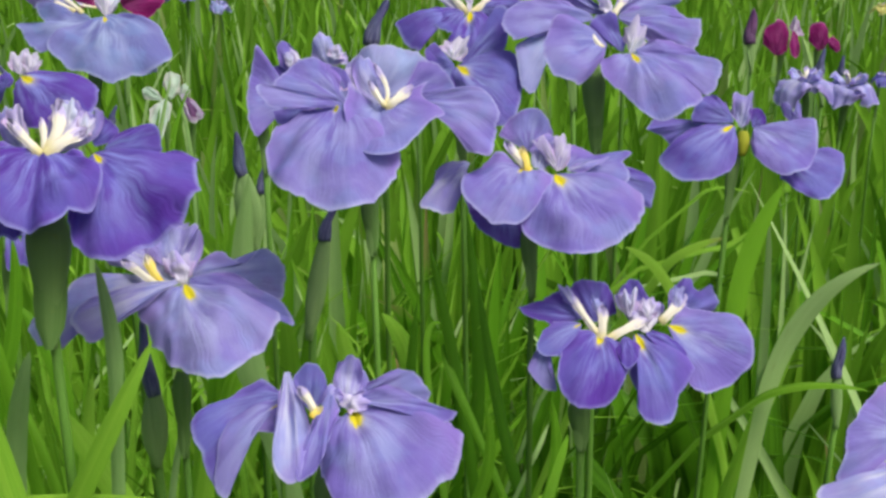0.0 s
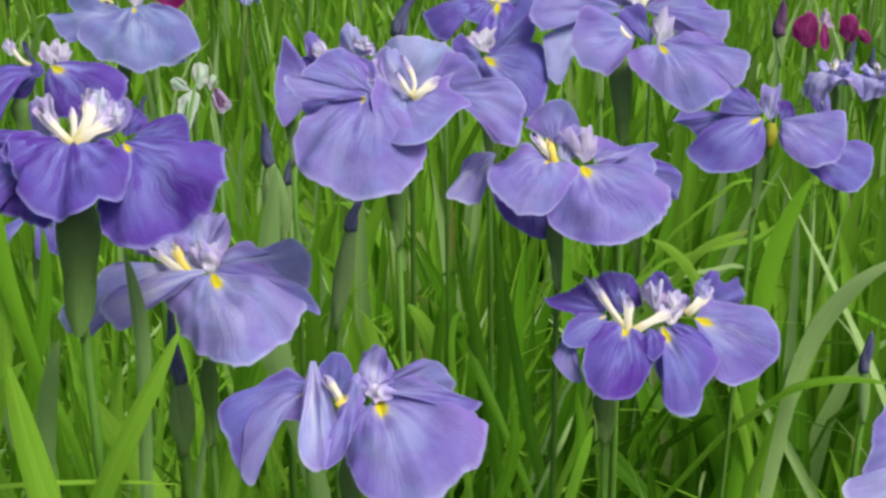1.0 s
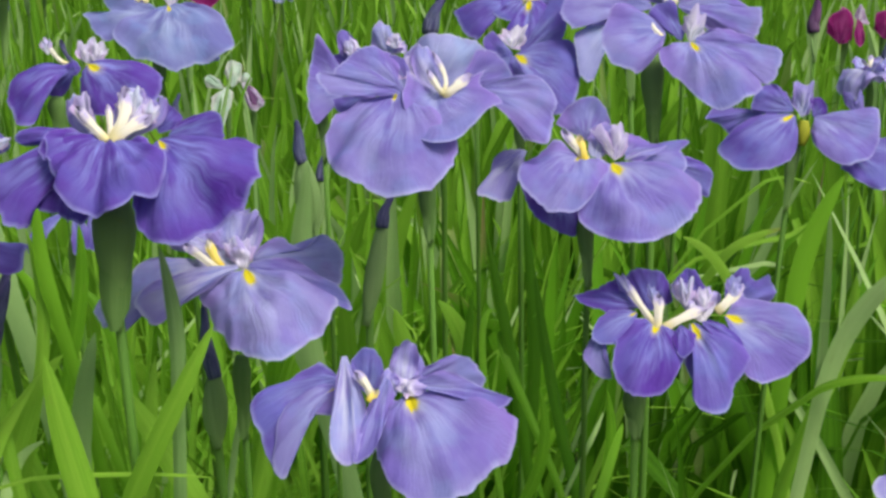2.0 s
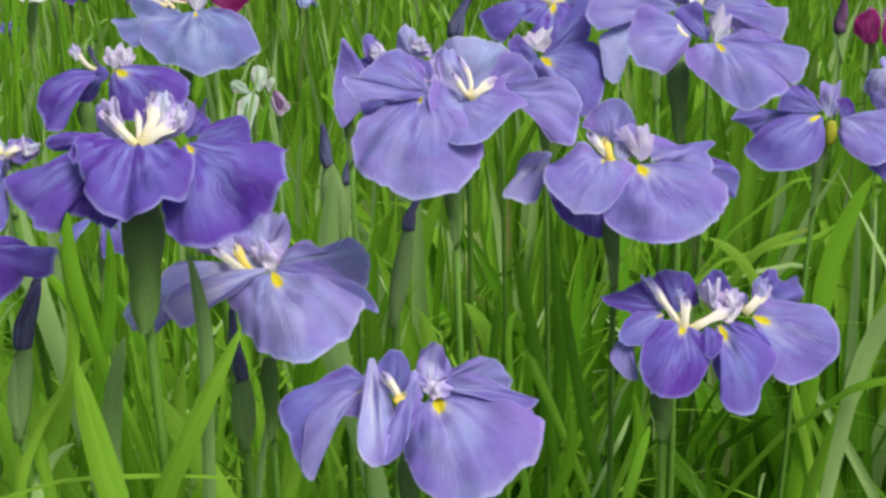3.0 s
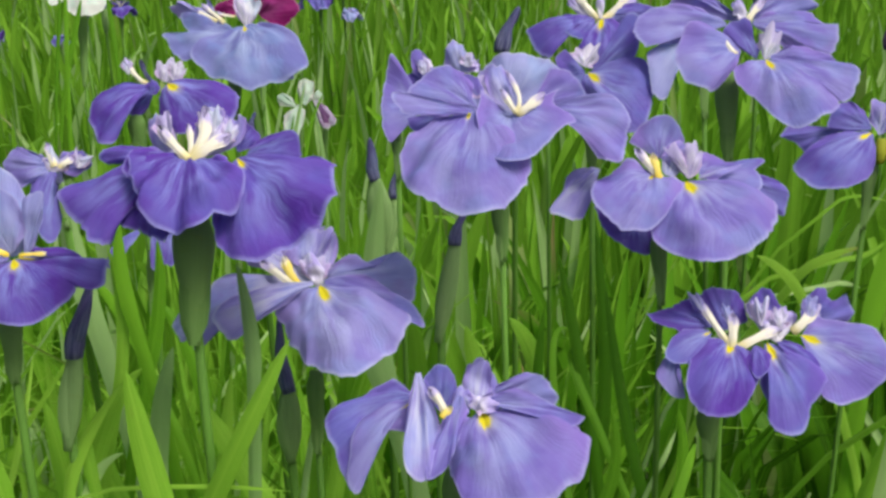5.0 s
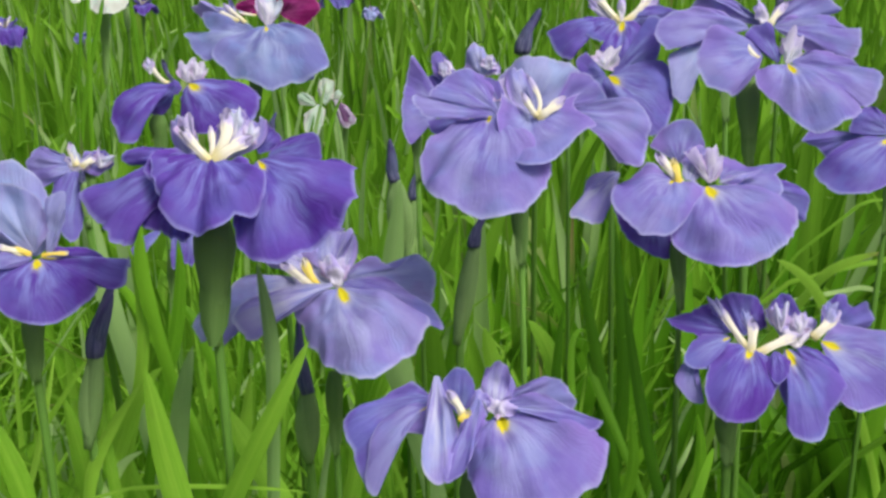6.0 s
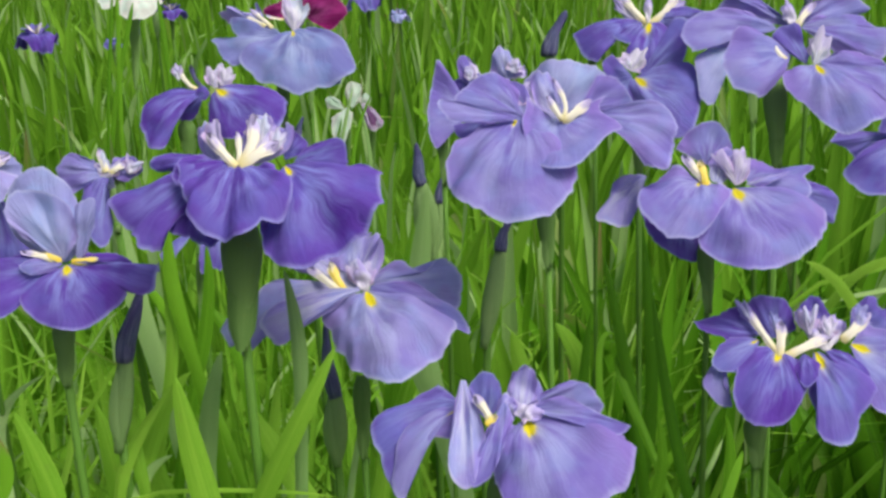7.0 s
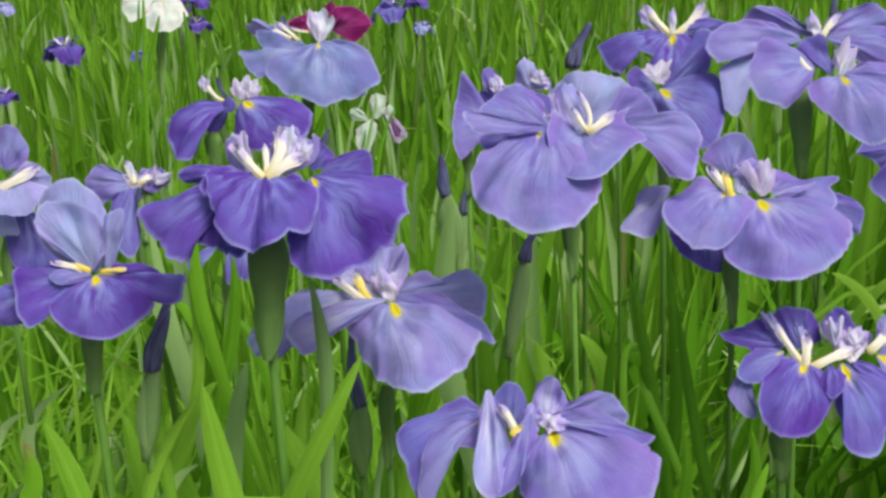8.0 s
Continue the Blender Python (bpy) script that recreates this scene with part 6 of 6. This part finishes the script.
blade((-0.106, 0.767, 0.681), (-0.097, 0.782, 0.723), (-0.105, 0.793, 0.756), 1.6, (0.07, -0.79, 0.61), "bright")
blade((0.107, 0.826, 0.653), (0.121, 0.84, 0.692), (0.117, 0.855, 0.736), 1.2, (0.07, -0.85, 0.53), "mid")
blade((0.172, 0.873, 0.624), (0.182, 0.889, 0.665), (0.178, 0.904, 0.711), 1.3, (0.07, -0.85, 0.53), "mid")
blade((-0.274, 0.714, 0.717), (-0.271, 0.724, 0.745), (-0.268, 0.735, 0.774), 0.4, (0.07, -0.85, 0.52), "red")
blade((-0.81, 2.011, 0.8), (-0.813, 2.044, 0.9), (-0.817, 2.073, 0.99), 1.1, (0.15, -0.85, 0.5), "mid")
blade((-0.829, 2.015, 0.821), (-0.825, 2.045, 0.91), (-0.824, 2.069, 0.98), 0.8, (0.15, -0.85, 0.5), "mid")
blade((-0.806, 2.025, 0.839), (-0.794, 2.047, 0.899), (-0.786, 2.062, 0.942), 1.2, (0.15, -0.85, 0.5), "mid")
blade((-0.725, 2.04, 0.846), (-0.734, 2.059, 0.906), (-0.742, 2.072, 0.948), 1.1, (0.15, -0.85, 0.5), "mid")
blade((-0.388, 0.733, 0.758), (-0.393, 0.76, 0.777), (-0.355, 0.755, 0.807), 1.2, (0.1, -0.5, 0.85), "waxy")
blade((-0.401, 0.687, 0.755), (-0.4, 0.718, 0.781), (-0.374, 0.717, 0.8), 1.3, (0.1, -0.5, 0.85), "waxy")
blade((-0.26, 0.685, 0.743), (-0.255, 0.701, 0.757), (-0.235, 0.699, 0.772), 1.1, (0.1, -0.5, 0.85), "waxy")
blade((-0.368, 0.767, 0.689), (-0.365, 0.8, 0.723), (-0.367, 0.852, 0.783), 0.7, (0.07, -0.85, 0.52), "bright")
blade((-0.268, 0.678, 0.756), (-0.261, 0.698, 0.782), (-0.243, 0.732, 0.811), 1.4, (-0.3, -0.8, 0.5), "bright")
blade((-0.256, 0.69, 0.754), (-0.269, 0.711, 0.793), (-0.276, 0.728, 0.817), 1.1, (0.3, -0.8, 0.5), "bright")
blade((-0.28, 0.865, 0.779), (-0.309, 0.891, 0.81), (-0.335, 0.913, 0.823), 1.1, (0.2, -0.8, 0.5), "mid")
blade((0.349, 1.08, 0.761), (0.359, 1.079, 0.76), (0.367, 1.069, 0.76), 0.8, (0, -0.4, 0.9), "waxy")
blade((0.364, 1.135, 0.766), (0.388, 1.137, 0.771), (0.407, 1.141, 0.783), 0.8, (0, -0.5, 0.8), "bright")
blade((0.383, 1.25, 0.793), (0.408, 1.253, 0.799), (0.44, 1.251, 0.792), 0.6, (0, -0.4, 0.9), "bright")
blade((0.082, 0.878, 0.65), (0.07, 0.989, 0.723), (0.087, 1.015, 0.735), 0.8, (0.07, -0.85, 0.52), "mid")
blade((0.106, 0.879, 0.71), (0.087, 0.913, 0.747), (0.092, 0.918, 0.761), 0.9, (0.07, -0.85, 0.52), "mid")
blade((0.162, 0.784, 0.68), (0.177, 0.822, 0.698), (0.186, 0.847, 0.708), 0.9, (0.07, -0.85, 0.52), "mid")
blade((0.156, 0.839, 0.688), (0.163, 0.844, 0.701), (0.171, 0.859, 0.712), 0.5, (0.1, -0.5, 0.85), "waxy")
blade((-0.319, 1.611, 0.733), (-0.306, 1.635, 0.8), (-0.293, 1.657, 0.858), 0.7, (0.15, -0.85, 0.5), "grey")
blade((-0.289, 1.598, 0.744), (-0.282, 1.618, 0.799), (-0.261, 1.638, 0.849), 0.7, (0.15, -0.85, 0.5), "mid")
blade((-0.27, 1.638, 0.725), (-0.277, 1.655, 0.782), (-0.291, 1.668, 0.827), 0.7, (0.15, -0.85, 0.5), "grey")
blade((-0.331, 1.621, 0.739), (-0.319, 1.637, 0.778), (-0.312, 1.649, 0.812), 0.6, (0.15, -0.85, 0.5), "mid")
iris_bud((-0.33, 0.866, 0.935), (-0.328, 0.863, 0.926), 0.7, (-0.323, 0.852, 0.891), 0.8, "indigo")
small_iris((0.681, 1.825, 0.803), 9.6, "lilac", 205, "Small blue-violet iris among tall leaves")
small_iris((0.752, 1.822, 0.797), 9.6, "lilac", -25, "Small blue-violet iris among tall leaves")
iris_r = iris_plant((0.753, 2.204, 0.825), "Half-open magenta iris above the foliage", "flowers farther off")
fan(iris_r, "fall", (-1.4, -1.4, -3.9), [(-3.8, -1.3, -1.8), (-3.5, -0.7, 1.1), (-0.2, -0.2, 2.5), (1, -1.2, -0.3), (0.1, -1.9, -3.6)], "magenta", arch=0.2, ruffle=0.3)
fan(iris_r, "standard", (-0.5, -0.4, -4.1), [(-2.1, 1.8, -0.8), (-0.1, 2.9, 2.3), (1.8, 2.4, 0.7), (1.6, 0.8, -3.6)], "magenta", arch=0.1, ruffle=0.3)
fan(iris_r, "fall", (2.1, 0.2, 0.5), [(0.9, -1.8, -2.1), (1.7, -3.2, -4.1), (2.9, -2.6, -3.3), (3.1, -0.7, -0.4)], "magenta", arch=0.12, ruffle=0.4)
fan(iris_r, "style_arm", (2.2, -0.1, -0.5), [(1.6, 0.9, 1), (2.6, 1.6, 3), (3.7, 1.1, 1.4), (4.5, 0.4, -0.6)], "white_purple", arch=0.1, ruffle=0.7)
stem(iris_r, (0.753, 2.206, 0.81), (0.752, 2.2, 0.72), 1.6)
iris_s = iris_plant((0.826, 2.202, 0.824), "Half-open magenta iris above the foliage", "flowers farther off")
fan(iris_s, "fall", (-0.4, -1.1, -3), [(-2.6, -1, -1.1), (-2.1, -0.5, 1.7), (0.4, -0.3, 2.1), (1.2, -1.3, -0.7), (0.4, -1.6, -2.7)], "magenta", arch=0.2, ruffle=0.3)
fan(iris_s, "fall", (1.4, 0.2, -1), [(2.7, 0.4, -0.5), (4, -0.1, -2), (3.3, -0.7, -3.5), (1.9, -0.3, -2.5)], "magenta", arch=0.12, ruffle=0.4)
stem(iris_s, (0.826, 2.204, 0.81), (0.826, 2.2, 0.72), 1.5)
small_iris((-1.322, 2.724, 0.791), 11.2, "violet", -60, "Small violet iris far off in the leaves")
small_iris((-0.916, 2.6, 0.859), 6.6, "violet", 40, "Small violet iris far off in the leaves")
small_iris((-0.927, 2.617, 0.915), 7.9, "violet", 90, "Small violet iris far off in the leaves")
small_iris((-0.532, 2.975, 0.835), 10.3, "mid", -60, "Small lavender iris far off in the leaves")
small_iris((-0.467, 2.992, 0.854), 7.3, "violet", -20, "Small violet iris far off in the leaves")
small_iris((-0.448, 2.974, 0.789), 5.9, "pale", -100, "Small pale iris far off in the leaves")
small_iris((-1.011, 2.461, 0.809), 4.3, "mid", -100, "Small lavender iris far off in the leaves")
small_iris((-1.203, 2.204, 0.771), 5.9, "violet", -60, "Small violet iris far off in the leaves")
small_iris((-1.628, 3.019, 0.866), 6.3, "pale", -60, "Small pale iris far off in the leaves")
iris_t = iris_plant((-0.333, 1.771, 0.806), "White iris with limp narrow petals among leaves", "flowers farther off")
fan(iris_t, "fall", (-0.2, -0.3, -0.8), [(-2.5, -1.2, -0.4), (-2.9, -1.1, 0.7), (-2.2, -0.5, 1.5), (-0.8, -0.1, 0.7)], "greenish_white", arch=0.1, ruffle=0.5)
fan(iris_t, "standard", (1.1, 0, -0.6), [(-0.4, 1.5, 1.5), (0.4, 2.2, 3.1), (2.2, 2.3, 2.7), (2.3, 1.5, 0.1)], "greenish_white", arch=0.06, ruffle=0.5)
fan(iris_t, "fall", (0.4, -0.3, -0.6), [(-1.9, -1.9, -1.7), (-1.4, -4.2, -4.3), (0.3, -5.1, -5.7), (1.2, -2.4, -2.7), (1.4, -1, -1.2)], "greenish_white", arch=0.14, ruffle=0.5)
fan(iris_t, "standard", (2.7, 0.2, -0.7), [(2.1, 0.5, 0.6), (3.2, 1, 1.5), (4, 0.9, 0.7), (3.6, 0.5, -0.3)], "greenish_white", arch=0.06, ruffle=0.6)
stem(iris_t, (-0.333, 1.773, 0.79), (-0.333, 1.765, 0.71), 1.4)
iris_u = iris_plant((-0.292, 1.772, 0.786), "Withering iris with a purple white-edged petal", "flowers farther off")
fan(iris_u, "fall", (-1.4, 0.2, 2.1), [(-1, -1.3, -0.3), (0.4, -2.5, -1.8), (2.2, -1.7, -0.9), (0.7, -0.4, 1.2)], "white_purple", arch=0.14, ruffle=0.5)
fan(iris_u, "fall", (-1.2, 0.2, 2.1), [(-0.5, -1.3, 0.1), (0.4, -2.3, -1.1), (1.4, -1.8, -0.6), (0.5, -0.6, 1)], "plum", arch=0.14, ruffle=0.5)
stem(iris_u, (-0.292, 1.774, 0.77), (-0.293, 1.766, 0.69), 1.2)
small_iris((0.823, 1.877, 0.801), 3.7, "mid", -90, "Small blue-violet iris among tall leaves")
small_iris((1.101, 2.619, 0.817), 4.3, "yellow", -90, "Pale yellow iris far off in the leaves")

# ---- end of blooms ----

# ---- leaf clumps and the field behind ----


def sword(x, y, height, width, lean_a, lean, spin, droop, segs=8):
    """The outline of one rooted leaf: three vertices a row, folded along its middle."""
    verts, uv = [], []
    ca, sa = math.cos(lean_a), math.sin(lean_a)
    cs, ss = math.cos(spin), math.sin(spin)
    for i in range(segs + 1):
        u = i / segs
        out = lean * height * (u ** 1.7) + droop * height * max(0.0, u - 0.55) ** 2 * 2.2
        z = height * u - droop * height * max(0.0, u - 0.6) ** 2 * 2.6
        w = 0.5 * width * (0.75 + 0.25 * min(1, u * 3)) * max(0.0, 1 - u ** 3.0) ** 0.8
        px, py = x + ca * out, y + sa * out
        for v, n in ((-1, 0), (0, 0.3), (1, 0)):
            verts.append((px + cs * v * w - ss * n * w, py + ss * v * w + cs * n * w, z - 0.01))
            uv.append((u, 0.5 + 0.5 * v))
    return verts, uv


def random_sword(r, x, y, tall, droop=1.1, broad=1.0, lean=0.32):
    h = tall * r.uniform(0.72, 1.08)
    return sword(x, y, h, r.uniform(0.012, 0.032) * broad, r.uniform(0, 2 * math.pi), r.uniform(0.02, lean), r.gauss(0, 0.6), r.random() ** 2.5 * droop)


def build_clumps():
    r = random.Random(21)
    words = ("Clump of upright green iris leaves", "Dense clump of sword-shaped iris leaves", "Loose clump of arching iris leaves")
    for k in range(26):
        y = 1.02 + 0.9 * (k / 26) + r.uniform(-0.05, 0.05)
        x = 0.02 + (r.random() * 2 - 1) * (0.12 + 0.46 * y)
        clump = tagged(new("iris_clump"), words[k % 3], "leaf clump", "leaf clumps of the near bed")
        clump.location = (x, y, 0)
        for _ in range(11):
            v, uv = random_sword(r, r.gauss(0, 0.05), r.gauss(0, 0.05), 0.60 + 0.10 * (y - 0.8))
            # from x 0.05 to 0.5 the leaf colour itself carries the shade
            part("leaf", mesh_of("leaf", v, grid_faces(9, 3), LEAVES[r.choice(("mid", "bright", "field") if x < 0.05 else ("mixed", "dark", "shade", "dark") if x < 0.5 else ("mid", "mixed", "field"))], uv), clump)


def build_field(name, label, y0, y1, density, tall, seed, material="field", droop=1.1, broad=1.0, lean=0.32, x0=-9.0, x1=9.0):
    r = random.Random(seed)
    verts, uv, faces = [], [], []
    wide = lambda y: max(3.6, 0.55 * y + 1.4)
    area = sum((2 * wide(y0 + (y1 - y0) * (i + 0.5) / 40)) * (y1 - y0) / 40 for i in range(40))
    for _ in range(int(area * density)):
        while True:
            y = r.uniform(y0, y1)
            if r.random() * wide(y1) < wide(y):
                break
        x = 0.03 + r.uniform(-1, 1) * wide(y)
        if not x0 < x < x1:
            continue
        # an uneven border
        if abs(x - 0.03) > wide(y) * (0.86 + 0.28 * noise.noise(Vector((y * 1.7, x, 4.0)))):
            continue
        clumpy = noise.noise(Vector((x * 2.2, y * 2.2, seed)))
        if clumpy < -0.28 and r.random() < 0.7:
            continue
        v, t = random_sword(r, x, y, tall * (1 + 0.16 * clumpy), droop, broad, lean)
        faces += grid_faces(len(v) // 3, 3, len(verts))
        verts += v
        uv += t
    ob = new(name, mesh_of(name, verts, faces, LEAVES[material], uv))
    tagged(ob, label, "iris leaves", kind="stuff")


def build_young_clumps():
    """Broad bright leaves at the foot of the near flowers."""
    r = random.Random(33)
    for k in range(16):
        y = r.uniform(0.84, 1.2)
        x = -0.55 + 0.60 * (k + r.random()) / 16
        clump = tagged(new("iris_clump"), "Young clump of broad bright green iris leaves", "leaf clump", "leaf clumps of the near bed")
        clump.location = (x, y, 0)
        for _ in range(7):
            v, uv = random_sword(r, r.gauss(0, 0.04), r.gauss(0, 0.04), 0.62 + 0.12 * (y - 0.84), 0.8, 1.0)
            part("leaf", mesh_of("leaf", v, grid_faces(9, 3), LEAVES[r.choice(("bright", "bright", "bright", "field"))], uv), clump)


build_clumps()
build_young_clumps()
build_field("near_foliage", "Bright green iris leaves filling the near bed", 0.68, 1.3, 230, 0.66, 3, x1=0.02, material="bright")
build_field("undergrowth", "Fine bright grass blades between the near clumps", 0.85, 1.5, 680, 0.71, 14, x1=0.08, droop=1.8, broad=0.5, lean=0.7, material="bright")
# pale blades added as painted highlights in the foliage
build_field("pale_undergrowth", "Small bent blades between the near clumps, highlights painted as pale green", 0.85, 1.5, 110, 0.68, 31, x1=0.08, droop=2.0, broad=0.7, lean=0.7, material="waxy")
build_field("pale_side_blades", "Small bent blades at the side of the bed, highlights painted as pale green", 0.95, 1.6, 60, 0.66, 32, x0=0.35, droop=2.0, broad=0.7, lean=0.7, material="waxy")
# darker green here paints in the light's fall-off
build_field("shaded_foliage", "Iris leaves filling the near bed, shade painted into their green", 0.68, 1.3, 330, 0.58, 8, material="shade", x0=0.02, x1=0.45)
build_field("side_foliage", "Mixed green iris leaves at the side of the bed", 0.68, 1.3, 330, 0.60, 18, x0=0.45)
build_field("iris_foliage", "Bright green iris leaves standing in dense rows", 1.25, 3.2, 250, 0.72, 4, x1=0.05, lean=0.2, broad=1.65, droop=0.7)
# the dark end of this green is painted shade between the leaves
build_field("row_foliage", "Iris leaves in dense rows, some with shade painted into their green", 1.25, 1.75, 290, 0.71, 9, material="mixed", x0=0.05, x1=0.55, broad=1.5, droop=0.9)
build_field("bright_row_foliage", "Light green iris leaves in dense rows", 1.25, 1.75, 290, 0.71, 19, x0=0.55, broad=1.5, droop=0.9)
build_field("back_foliage", "Bright green iris leaves behind the near rows", 1.75, 3.2, 250, 0.73, 10, x0=0.05, lean=0.18, droop=0.7, broad=1.65)
# a sparse layer whose pale colour paints highlights among the leaves
build_field("pale_foliage", "Scattered upright iris leaves with painted pale highlights", 1.35, 5.0, 38, 0.78, 23, material="waxy", droop=0.5, lean=0.14, broad=1.1)
build_field("distant_foliage", "Distant iris leaves fading into a green field", 3.2, 9.0, 200, 0.76, 5, droop=0.45, broad=1.6, lean=0.18)
build_field("far_foliage", "Far field of iris leaves", 9.0, 18.0, 60, 0.85, 6, droop=0.45, broad=1.5, lean=0.18)
